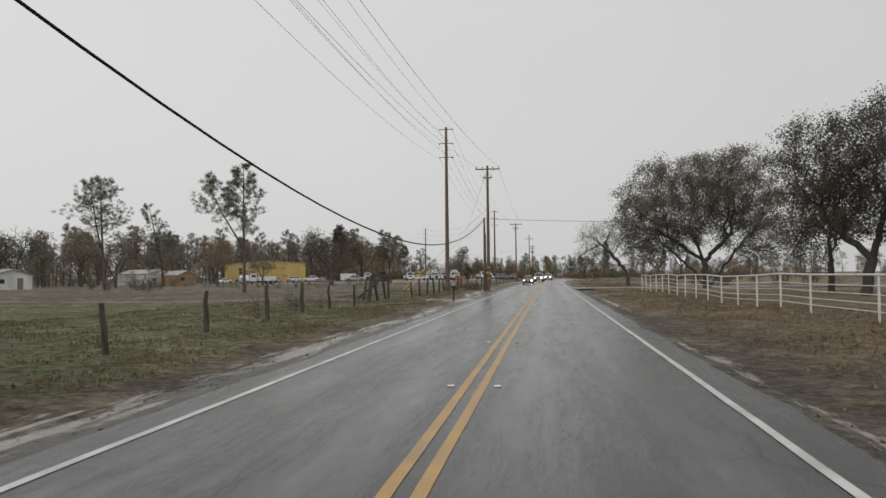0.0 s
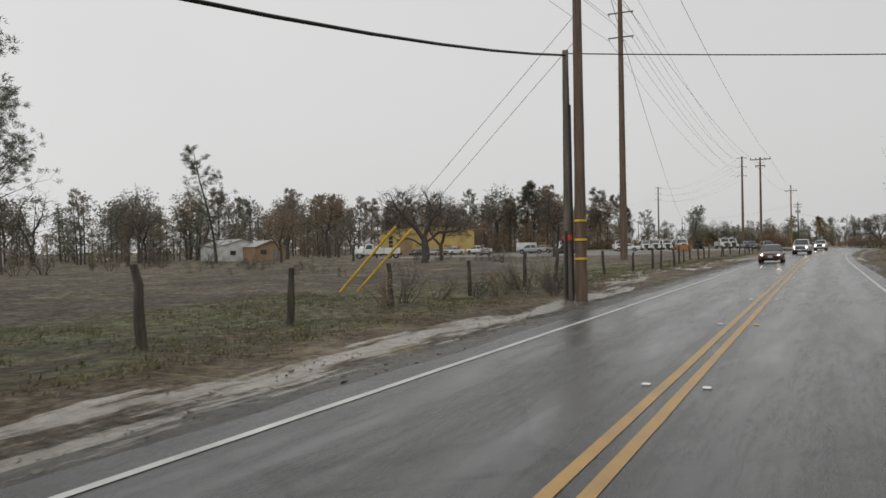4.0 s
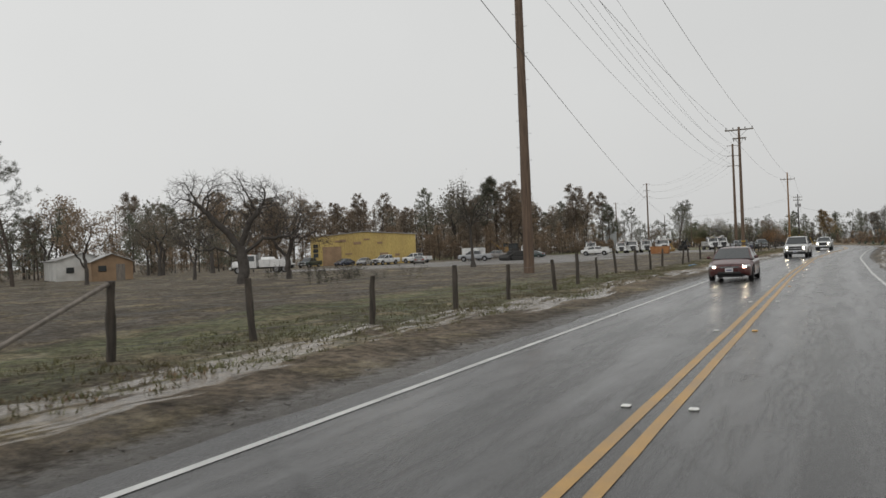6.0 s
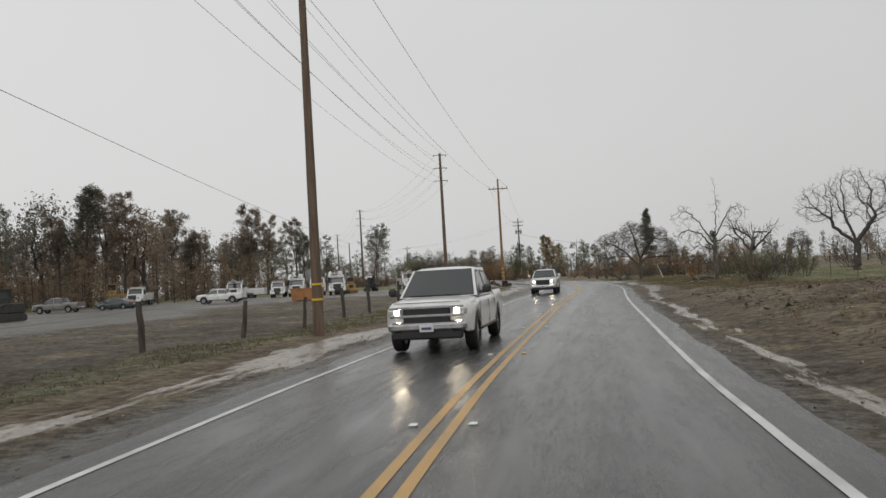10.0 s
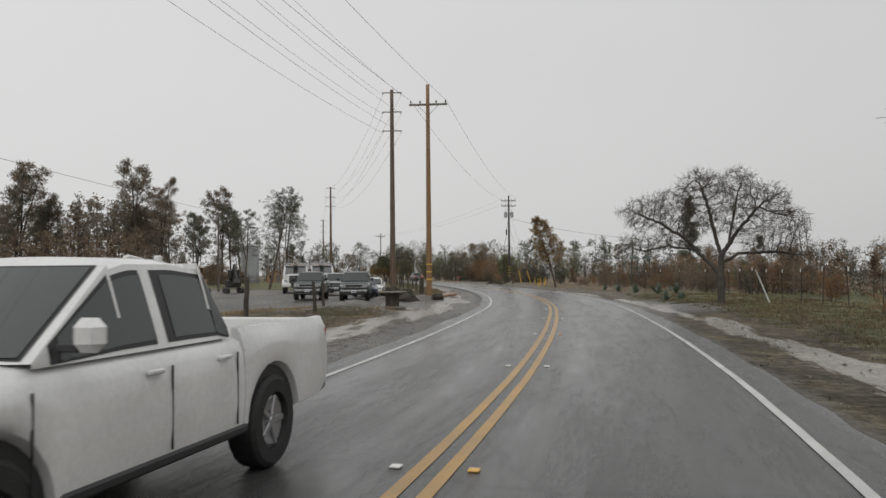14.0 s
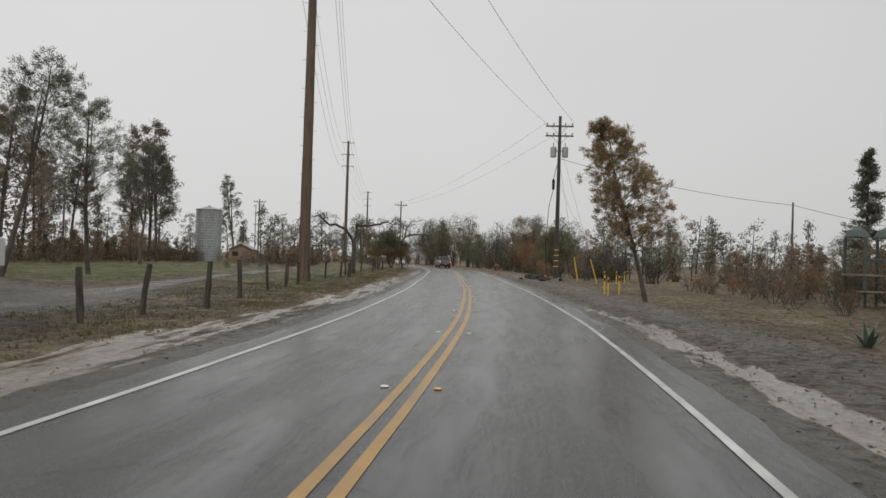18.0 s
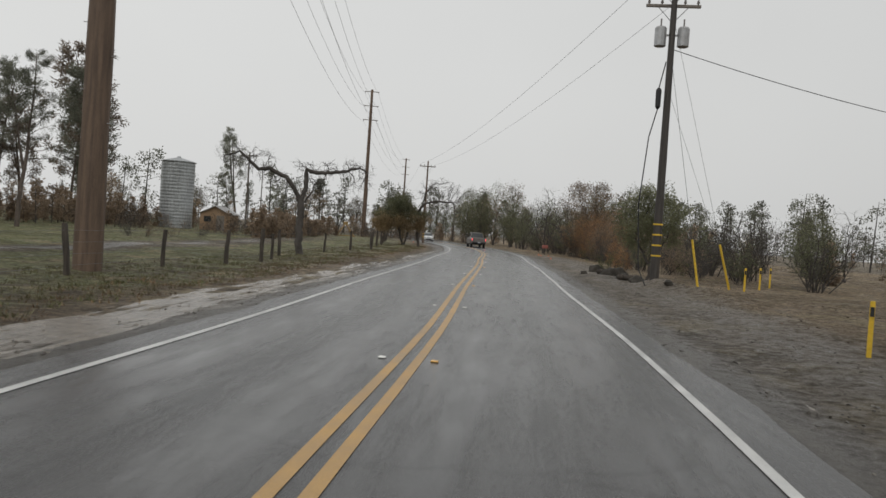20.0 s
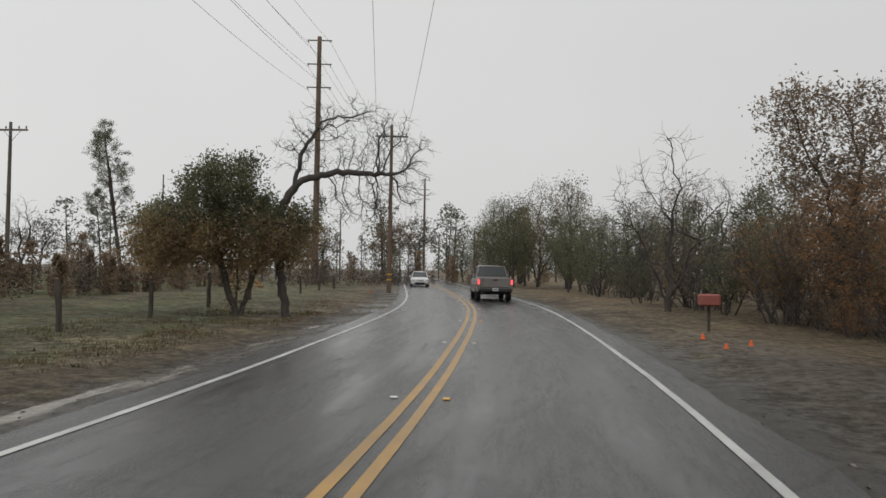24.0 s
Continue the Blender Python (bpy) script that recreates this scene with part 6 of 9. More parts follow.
backwood("woodland", "distant scorched brown and grey-green woodland", M_NEEDLEB, [
    (((-155, 235), (-122, 275), (-70, 285)), 48, 10, 17, 9), (((-135, 312), (-100, 335), (-66, 335)), 40, 11, 18, 9)], 311)
backwood("woodland", "distant grey-green woodland behind the fields", M_NEEDLE, [
    (((-165, 100), (-140, 155), (-122, 195)), 48, 8, 14, 9), (((-100, 115), (-104, 165), (-90, 200)), 22, 7, 11, 6), (((-115, 400), (-80, 455), (-20, 490), (20, 500)), 40, 9, 14, 10),
    (((75, 230), (105, 330), (70, 440), (20, 480)), 34, 7, 11, 10), (((80, 40), (110, 130), (100, 210)), 30, 8, 13, 9), (((30, 420), (0, 440), (-30, 460)), 14, 9, 13, 6)], 312)
backwood("underbrush", "tan and russet brush filling the edge of the woods", M_LEAFB, [
    (((22, 255), (19, 295), (14, 330), (6, 345)), 60, 2.2, 4.2, 3), (((-4, 352), (-8, 372), (-22, 400)), 30, 2.5, 4.5, 2), (((-42, 345), (-54, 372), (-64, 400)), 44, 1.8, 3.2, 3), (((-60, 322), (-72, 350), (-82, 376)), 60, 2.4, 4.2, 3),
    (((-155, 215), (-114, 252), (-62, 262)), 105, 4.5, 9.0, 5), (((-128, 298), (-90, 308), (-60, 306)), 90, 4.5, 9.5, 6), (((-62, 330), (-74, 375), (-66, 425), (-46, 455)), 56, 2.5, 4.5, 4),
    (((-155, 85), (-118, 150), (-100, 212)), 70, 4.0, 7.5, 5), (((58, 245), (86, 330), (55, 420), (12, 468)), 70, 3.0, 5.0, 6), (((68, 60), (95, 200), (60, 250)), 60, 3.0, 5.0, 6)], 313)
backwood("woodland", "far grey line of trees closing the plain", M_LEAFD, [
    (((-700, -100), (-620, 500), (-300, 900), (200, 950), (600, 600), (700, -100)), 210, 14, 24, 25), (((-130, 505), (-60, 540), (40, 540), (110, 500)), 50, 6, 11, 8)], 314)


# ---- fences ----
post_kinds = []
for k in range(4):
    rg = random.Random(200 + k)
    bm = bmesh.new()
    n, rings = 7, []
    for j in range(6):
        z = -0.3 + 1.65 * j / 5
        rr = (0.085 + 0.02 * rg.random()) * (1 - 0.04 * j)
        cx, cy = 0.006 * rg.uniform(-1, 1) * j, 0.006 * rg.uniform(-1, 1) * j
        rings.append([bm.verts.new((cx + rr * math.cos(2 * math.pi * i / n) * rg.uniform(0.85, 1.1), cy + rr * math.sin(2 * math.pi * i / n) * rg.uniform(0.85, 1.1), z)) for i in range(n)])
    for a, b in zip(rings, rings[1:]):
        for i in range(n):
            bm.faces.new((a[i], a[(i + 1) % n], b[(i + 1) % n], b[i]))
    bm.faces.new(rings[-1])
    me = bpy.data.meshes.new("post")
    bm.to_mesh(me)
    bm.free()
    me.materials.append(M_POST)
    post_kinds.append(me)


def wire_fence(label, pts, heights=1.35, strands=(0.25, 0.55, 0.85, 1.15), stays=0):
    """Rough wooden posts at the points, joined by sagging wire; every post and wire is a part."""
    t = thing("wire_fence", label, "fence")
    tops = []
    rg = random.Random(int(pts[0][1] * 7) + 3)
    for x, y in pts:
        c = new("post", post_kinds[rg.randrange(4)])
        c.parent = t
        lean = (rg.gauss(0, 2.6), rg.gauss(0, 2.6))
        s = heights * rg.uniform(0.85, 1.12) / 1.35
        c.matrix_basis = pose(x, y, on_ground(x, y, 0), lean[0], lean[1], rg.uniform(0, 360)) @ Matrix.Diagonal((s, s, s, 1))
        tops.append((x, y, on_ground(x, y, 0)))
    for h in strands:
        verts, faces = [], []
        for i, ((x0, y0, z0), (x1, y1, z1)) in enumerate(zip(tops, tops[1:])):
            sag = rg.uniform(0.01, 0.06)
            for u in (0, 0.33, 0.67) if i < len(tops) - 2 else (0, 0.33, 0.67, 1):
                x, y, z = x0 + (x1 - x0) * u, y0 + (y1 - y0) * u, z0 + (z1 - z0) * u + h - 4 * sag * u * (1 - u)
                verts += [(x - 0.09, y, z - 0.004), (x - 0.09, y, z + 0.004), (x - 0.083, y, z)]
        for k in range(len(verts) // 3 - 1):
            for j in range(3):
                faces.append((3 * k + j, 3 * k + (j + 1) % 3, 3 * k + 3 + (j + 1) % 3, 3 * k + 3 + j))
        raw("wire", verts, faces, M_WIRE, t)
    return t


def along(y0, y1, d, step, jit=0.25):
    rg, out, y = random.Random(int(y0 * 3)), [], y0
    while y < y1:
        out.append(beside(y, d + rg.uniform(-jit, jit)))
        y += step * rg.uniform(0.85, 1.15)
    return out


wire_fence("weathered wooden posts with barbed wire along a grassy field", [(-8.9, -6), (-8.8, 1.5), (-8.8, 9), (-8.8, 16.3), (-9.3, 22.6), (-10.0, 29.7), (-10.3, 35.0), (-10.4, 39.9), (-10.0, 43.6), (-10.2, 48.3)])
wire_fence("dark wooden posts with wire between a driveway and a pole", [(-10.6, 56.2), (-9.4, 59.4), (-9.3, 62.5), (-9.3, 66.5), (-9.3, 70.5), (-9.5, 75), (-9.7, 80), (-9.9, 86), (-10.0, 92), (-10.2, 97)])
wire_fence("leaning dark posts with field wire before the yard", [(-10.2, 100.8), (-9.6, 104.0), (-8.8, 107.6), (-8.4, 111.7), (-8.9, 117.2), (-8.8, 122.3), (-9.2, 127.0), (-9.6, 132), (-9.8, 137), (-9.8, 142.5), (-10, 148), (-10.2, 153.6), (-9.3, 157.6), (-9.6, 163), (-9.4, 168.5), (-8.8, 174), (-8.6, 180), (-8.4, 185.5), (-8.3, 190.4), (-7.8, 196.0), (-7.0, 199.6), (-7.0, 205.9), (-7.1, 212.4), (-6.4, 218), (-5.9, 226.0), (-6.3, 234.1), (-7.3, 238.2)])
wire_fence("dark wooden posts with wire along the yard and meadow", [(-6.6, 259.6), (-7.6, 263.8), (-8.2, 267.8), (-8.9, 271.6), (-9.9, 275.0), (-10.4, 278.8), (-12.0, 283.5), (-13.3, 288), (-15.0, 293), (-16.6, 297.5), (-18.0, 302), (-19.2, 307), (-20.0, 311.5), (-20.7, 315), (-22.2, 318.2), (-23.9, 321.6), (-25.2, 326), (-25.8, 330.0), (-26.2, 334.5), (-27.2, 340), (-29.5, 345), (-31.5, 349.2), (-33.0, 353.8), (-35.0, 359.5), (-37.8, 365.5), (-40, 371), (-42.5, 377), (-45, 383), (-47.5, 389), (-50.5, 396), (-54, 404)])

corner = thing("fence_corner", "tilted wooden gate posts with a diagonal timber brace", "fence")
for x, y, lx, ly, s in ((-10.2, 50.7, 6, -14, 1.35), (-11.0, 51.4, -3, 9, 1.25), (-10.0, 52.4, -4, -9, 1.3), (-11.7, 52.9, 0, 10, 1.2)):
    c = new("post", post_kinds[0])
    c.parent = corner
    c.matrix_basis = pose(x, y, on_ground(x, y, 0), lx, ly, 40) @ Matrix.Diagonal((1.15, 1.15, s, 1))
part("brace", rod((-11.9, 52.2, 0.1), (-10.1, 51.2, 1.35), 0.07, 0.06, 7), M_POST, corner)
for z in (0.5, 0.95, 1.25):
    part("rail", rod((-11.0, 51.4, z), (-16.5, 53.6, z + 0.05), 0.025, n=6), M_WOODG, corner)
brace_post = thing("fence_brace", "pale wooden brace pole leaning against a fence post", "fence brace")
part("pole", rod((-8.9, 96.2, -0.1), (-10.1, 100.7, 1.35), 0.045, n=7), M_WOODG, brace_post)

wf = thing("pipe_fence", "white painted steel pipe fence with five rails", "fence")
wposts = [(11.6, -10.0), (11.6, -4), (11.6, 2), (11.6, 8), (11.55, 14), (11.5, 20), (11.4, 26), (11.3, 32.1), (11.2, 35.7), (11.1, 39.2), (11.0, 42.6), (10.9, 46.0), (10.8, 49.3), (10.7, 52.6), (10.6, 56.0), (10.6, 59.4), (10.5, 62.8), (10.5, 66.2), (10.45, 69.6), (10.4, 73.0), (10.4, 76.2), (10.4, 79.4)]
pm = part("post", rod((0, 0, -0.3), (0, 0, 1.52), 0.042, n=8), M_WHITEPIPE, wf)
pm.matrix_basis = pose(*wposts[0], on_ground(*wposts[0], 0))
for x, y in wposts[1:]:
    again("post", pm, wf, pose(x, y, on_ground(x, y, 0)))
for z, r in ((1.52, 0.04), (1.16, 0.018), (0.88, 0.018), (0.60, 0.018), (0.34, 0.018)):
    verts, faces = [], []
    for i, (x, y) in enumerate(wposts):
        g = on_ground(x, y, 0)
        for k in range(6):
            verts.append((x + r * math.cos(k * math.pi / 3), y, g + z + r * math.sin(k * math.pi / 3)))
        if i:
            for k in range(6):
                a, b = 6 * (i - 1) + k, 6 * (i - 1) + (k + 1) % 6
                faces.append((a, b, b + 6, a + 6))
    raw("rail", verts, faces, M_WHITEPIPE, wf, True)

# ---- wire fence of thin stakes in the right-hand field ----
lp = thing("leaning_pole", "pale peeled pole leaning in the grass", "pole", at=place(15.2, 246.0, 0, 1, 0.1))
part("stem", rod((0, 0, -0.05), (-0.75, 0.1, 1.95), 0.05, 0.035, n=7), M_WHITEPIPE, lp)
rf = thing("stake_fence", "thin steel stakes with white tips and mesh wire in a field", "fence")
stake = rod((0, 0, -0.3), (0, 0, 1.85), 0.024, n=5)
sm = part("stake", stake, M_DARKSTEEL, rf)
spts = [(float(np.interp(y, (208, 218, 228, 234, 242, 265, 272, 280), (25.5, 23.0, 20.5, 18.1, 17.4, 16.4, 13.0, 10.6))), y) for y in (208 + 3.3 * k for k in range(22))]
sm.matrix_basis = pose(*spts[0], on_ground(*spts[0], 0))
for k, (x, y) in enumerate(spts):
    if k:
        again("stake", sm, rf, pose(x, y, on_ground(x, y, 0), (k * 7) % 5 - 2, (k * 5) % 7 - 3))
    part("tip", rod((x, y, on_ground(x, y, 0) + 1.68), (x, y, on_ground(x, y, 0) + 1.87), 0.034, n=5), M_WHITEPIPE, rf, "white painted tip")
for z in (0.3, 0.7, 1.1, 1.4):
    for (x0, y0), (x1, y1) in zip(spts, spts[1:]):
        part("wire", rod((x0, y0, on_ground(x0, y0, 0) + z), (x1, y1, on_ground(x1, y1, 0) + z), 0.005, n=3, caps=False), M_WIRE, rf)

# ---- buildings ----
def ribbed_wall(parent, name, a, b, h0, h1, material, pitch=0.9, label=""):
    """A sheet-metal wall from a to b with upright ribs; its top runs from h0 to h1."""
    a, b = Vector(a), Vector(b)
    L, n = (b - a).length, 0
    d = (b - a).normalized()
    nrm = Vector((d.y, -d.x, 0))
    bm = bmesh.new()
    n = max(2, int(L / pitch))
    for k in range(n):
        u0, u1 = k / n, (k + 1) / n
        for (s0, s1, o0, o1) in ((0, 0.72, 0, 0), (0.72, 0.8, 0, 0.05), (0.8, 0.92, 0.05, 0.05), (0.92, 1.0, 0.05, 0)):
            q0, q1 = u0 + (u1 - u0) * s0, u0 + (u1 - u0) * s1
            p0, p1 = a.lerp(b, q0) + nrm * o0, a.lerp(b, q1) + nrm * o1
            z0, z1 = h0 + (h1 - h0) * q0, h0 + (h1 - h0) * q1
            vs = [bm.verts.new(v) for v in ((p0.x, p0.y, a.z), (p1.x, p1.y, a.z), (p1.x, p1.y, z1), (p0.x, p0.y, z0))]
            bm.faces.new(vs)
            vb = [bm.verts.new((v.co.x - nrm.x * 0.18, v.co.y - nrm.y * 0.18, v.co.z)) for v in vs]
            bm.faces.new(vb[::-1])
    return part(name, bm, material, parent, label)


yb = thing("metal_building", "weathered yellow ribbed metal building with a low gable", "building", at=pose(-79.4, 219.3, -0.02, 0, 0, 35.9))
X0, X1, Y0, Y1 = -10.2, 10.2, 0.0, 16.0
XM, HE, HP = (X0 + X1) / 2, 5.6, 6.35
ribbed_wall(yb, "wall", (X0, Y0, -0.2), (XM, Y0, -0.2), HE, HP, M_YELLOWB)
ribbed_wall(yb, "wall", (XM, Y0, -0.2), (X1, Y0, -0.2), HP, HE, M_YELLOWB)
ribbed_wall(yb, "wall", (X1, Y0, -0.2), (X1, Y1, -0.2), HE, HE, M_YELLOWB)
ribbed_wall(yb, "wall", (X0, Y1, -0.2), (X0, Y0, -0.2), HE, HE, M_YELLOWB)
ribbed_wall(yb, "wall", (X1, Y1, -0.2), (X0, Y1, -0.2), HE, HE, M_YELLOWB)
for sx, xa, xb in ((0, X0 - 0.3, XM), (1, XM, X1 + 0.3)):
    za, zb = (HE, HP + 0.06) if sx == 0 else (HP + 0.06, HE)
    bm = bmesh.new()
    vs = [bm.verts.new(v) for v in ((xa, Y0 - 0.2, za), (xb, Y0 - 0.2, zb), (xb, Y1 + 0.2, zb), (xa, Y1 + 0.2, za))]
    f = bm.faces.new(vs)
    r = bmesh.ops.extrude_face_region(bm, geom=[f])
    bmesh.ops.translate(bm, vec=(0, 0, 0.12), verts=[v for v in r["geom"] if isinstance(v, bmesh.types.BMVert)])
    part("roof", bm, M_ROOF, yb)
part("door", box(3.6, 0.12, 3.8, (X0 + 4.0, Y0 - 0.1, 1.8), 0.02), M_TANW, yb, "brown rolling door")
for k in range(3):
    part("window", box(0.9, 0.1, 0.7, (X0 + 0.9 + 0.0 * k, Y0 - 0.09, 3.0 + 0.9 * k - 0.9), 0.02), M_GLASS, yb)
rgb = random.Random(9)
for k in range(9):
    part("panel_patch", box(rgb.uniform(0.9, 1.9), 0.04, rgb.uniform(0.25, 0.6), (rgb.uniform(-7, 8), Y0 - 0.08, rgb.uniform(1.4, 5.2)), 0.01), M_TANW, yb, "brown stained patch")


def shed(x, y, turn, w, l, h, wall_mat, label, rise=0.9, open_front=False):
    """A plain gabled shed with walls, roof, door and a window."""
    t = thing("shed", label, "shed", at=pose(x, y, on_ground(x, y, 0.05), 0, 0, turn))
    for s in (-1, 1):
        part("wall", box(0.12, l, h, (s * w / 2, 0, h / 2)), wall_mat, t)
        bm = bmesh.new()
        vs = [bm.verts.new(v) for v in ((-w / 2, s * l / 2, 0), (w / 2, s * l / 2, 0), (w / 2, s * l / 2, h), (0, s * l / 2, h + rise), (-w / 2, s * l / 2, h))]
        f = bm.faces.new(vs)
        r = bmesh.ops.extrude_face_region(bm, geom=[f])
        bmesh.ops.translate(bm, vec=(0, -s * 0.12, 0), verts=[v for v in r["geom"] if isinstance(v, bmesh.types.BMVert)])
        bmesh.ops.recalc_face_normals(bm, faces=bm.faces[:])
        part("wall", bm, wall_mat, t)
        ang = math.degrees(math.atan2(rise, w / 2))
        part("roof", box(math.hypot(rise, w / 2) + 0.35, l + 0.5, 0.08, (s * (w / 4 + 0.06), 0, h + rise / 2 + 0.04), 0.01, (0, s * ang, 0)), M_ROOF, t)
    part("door", box(1.0, 0.08, 2.0, (0.2 * w, -l / 2 - 0.03, 1.0), 0.02), M_WOODG, t)
    part("window", box(0.9, 0.08, 0.7, (-0.25 * w, -l / 2 - 0.03, 1.5), 0.02), M_GLASS, t)
    return t


shed(-87.0, 160.5, 60, 6.0, 12.0, 2.7, M_WHITEW, "long white shed with a grey metal roof")
shed(-78.0, 158.0, 58, 4.5, 7.0, 2.3, M_TANW, "small tan storage shed beside a field")
shed(-92.0, 118.0, 70, 7.0, 14.0, 2.5, M_WHITEW, "low white barn with a grey roof")
shed(-104.0, 92.0, 70, 7.0, 12.0, 2.5, M_WHITEW, "low pale barn among bare trees")
shed(-63.0, 371.0, 20, 3.6, 4.5, 2.2, M_TANW, "small tan hut with a brown roof beside a silo")

silo = thing("silo", "tall round galvanised steel silo with a low cone roof", "silo", at=place(-68.6, 369.4, 0, 1, 0.1))
prof = []
for k in range(42):
    z = 8.6 * k / 41
    prof.append((2.05 + (0.03 if k % 2 else 0.0), z))
part("shell", lathe(prof, 32), M_SILO, silo)
part("roof", lathe([(2.2, 8.55), (2.2, 8.63), (0.25, 9.15), (0.2, 9.3), (0.02, 9.32)], 32), M_SILO, silo)
part("hatch", box(0.9, 0.1, 1.3, (0.3, -2.1, 1.1), 0.02), M_STEEL, silo)
for k in range(14):
    part("rung", rod((1.2, -1.72, 0.8 + 0.55 * k), (1.6, -1.42, 0.8 + 0.55 * k), 0.02, n=5), M_STEEL, silo)

# ---- roadside things ----
mb = thing("mailbox", "dark grey mailbox on a wooden post by the road", "mailbox", at=place(-5.25, 52.0, 4, 1, 0))
part("post", rod((0, 0, -0.3), (0, 0, 0.98), 0.06, 0.055, 8), M_POST, mb)
part("board", box(0.34, 0.62, 0.04, (0, 0, 1.0), 0.005), M_WOODG, mb)
bm = bmesh.new()
sec = [(-0.17, 0)] + [(0.17 * math.cos(math.pi - math.pi * k / 8), 0.2 + 0.15 * math.sin(math.pi * k / 8)) for k in range(9)] + [(0.17, 0)]
ra = [bm.verts.new((x, -0.34, 1.03 + z)) for x, z in sec]
rb2 = [bm.verts.new((x, 0.34, 1.03 + z)) for x, z in sec]
for k in range(len(sec)):
    bm.faces.new((ra[k], ra[(k + 1) % len(sec)], rb2[(k + 1) % len(sec)], rb2[k]))
bm.faces.new(ra[::-1])
bm.faces.new(rb2)
bmesh.ops.recalc_face_normals(bm, faces=bm.faces[:])
body = part("box", bm, M_DARKSTEEL, mb)
part("door", box(0.31, 0.02, 0.3, (0, -0.352, 1.2), 0.004), M_STEEL, body)
part("flag", box(0.015, 0.2, 0.08, (0.185, -0.1, 1.34), 0.003), M_RED, body)

rb = thing("red_mailbox", "faded red mailbox on a thin post by the gravel", "mailbox", at=place(-20.3, 370.0, 22, 1, 0))
part("post", rod((0, 0, -0.3), (0, 0, 0.8), 0.045, n=6), M_POST, rb)
part("box", box(0.62, 0.36, 0.36, (0, 0, 0.97), 0.05), M_FADED, rb)
part("door", box(0.52, 0.03, 0.28, (0, -0.19, 0.97), 0.01), M_FADED, rb)
cone0 = None
for x, y in ((-20.2, 366.7), (-19.5, 364.6), (-19.0, 365.8), (-16.8, 356.4), (-45.6, 395.0)):
    if cone0 is None:
        cone0 = thing("marker_cone", "small orange plastic cone on wet gravel", "traffic cone", "orange cones", at=place(x, y, 0, 1, 0.0))
        part("base", box(0.15, 0.15, 0.02, (0, 0, 0.01), 0.008), M_ORANGE, cone0)
        part("cone", lathe([(0.06, 0.02), (0.025, 0.14), (0.02, 0.155)], 12), M_ORANGE, cone0)
    else:
        copy_thing(cone0, place(x, y, 30, 1, 0.0))

sg = thing("road_sign", "red and white sign on a steel post at a side road", "road sign", at=place(12.3, 92.5, -8, 1, 0))
part("post", box(0.06, 0.06, 5.2, (0, 0, 2.3)), M_STEEL, sg)
oct_pts = [(0.42 * math.cos(math.pi / 8 + k * math.pi / 4), 0.42 * math.sin(math.pi / 8 + k * math.pi / 4)) for k in range(8)]
bm = bmesh.new()
f = bm.faces.new([bm.verts.new((x, -0.05, 4.75 + z)) for x, z in oct_pts])
r = bmesh.ops.extrude_face_region(bm, geom=[f])
bmesh.ops.translate(bm, vec=(0, 0.02, 0), verts=[v for v in r["geom"] if isinstance(v, bmesh.types.BMVert)])
bmesh.ops.recalc_face_normals(bm, faces=bm.faces[:])
part("plate", bm, M_WHITEPIPE, sg)
part("plate", box(0.5, 0.015, 0.5, (-0.12, -0.062, 4.6), 0.0, (0, 45, 0)), M_RED, sg, "red diamond")
part("plate", box(0.4, 0.02, 0.3, (-0.35, -0.04, 4.1), 0.01), M_RED, sg)

spool = thing("cable_spool", "weathered wooden cable spool standing on gravel", "cable spool", at=place(-3.7, 237.6, 0, 1, 0.0))
part("flange", lathe([(0.62, 0.0), (0.64, 0.02), (0.64, 0.06), (0.62, 0.08)], 20), M_WOODG, spool)
part("drum", lathe([(0.3, 0.08), (0.3, 0.72)], 16), M_POST, spool)
for k in range(16):
    a = 2 * math.pi * k / 16
    part("stave", box(0.11, 0.03, 0.64, (0.31 * math.cos(a), 0.31 * math.sin(a), 0.4), 0.008, (0, 0, math.degrees(a) + 90)), M_POST, spool)
part("flange", lathe([(0.66, 0.72), (0.7, 0.74), (0.7, 0.78), (0.68, 0.8)], 20), M_WOODG, spool)
part("hub", lathe([(0.2, 0.79), (0.2, 0.812), (0.17, 0.815), (0.17, 0.79)], 16), M_POST, spool)


def fallen_log(a, b, r, label, material):
    t = thing("log", label, "log")
    za, zb = on_ground(*a, -r * 0.85), on_ground(*b, -r * 0.85)
    A, B = Vector((*a, za)), Vector((*b, zb))
    pts = [A.lerp(B, k / 10) + Vector((0.02 * math.sin(k * 1.9), 0.03 * math.sin(k * 2.3), 0.015 * math.sin(k * 1.3))) for k in range(11)]
    v, f = [], []
    tube(v, f, pts, [r * (1 - 0.025 * k) for k in range(11)], 12)
    f.append(tuple(range(11, -1, -1)))
    f.append(tuple(range(len(v) - 12, len(v))))
    raw("stem", v, f, material, t, True)
    return t


fallen_log((-4.75, 255.2), (-4.85, 265.0), 0.15, "long peeled orange-brown log lying on the verge", M_LOG)
fallen_log((-8.9, 331.0), (-7.9, 332.4), 0.16, "short dark log in the mud under bushes", M_POST)
fallen_log((-7.2, 326.4), (-6.2, 327.6), 0.15, "cut dark log beside a pole", M_POST)

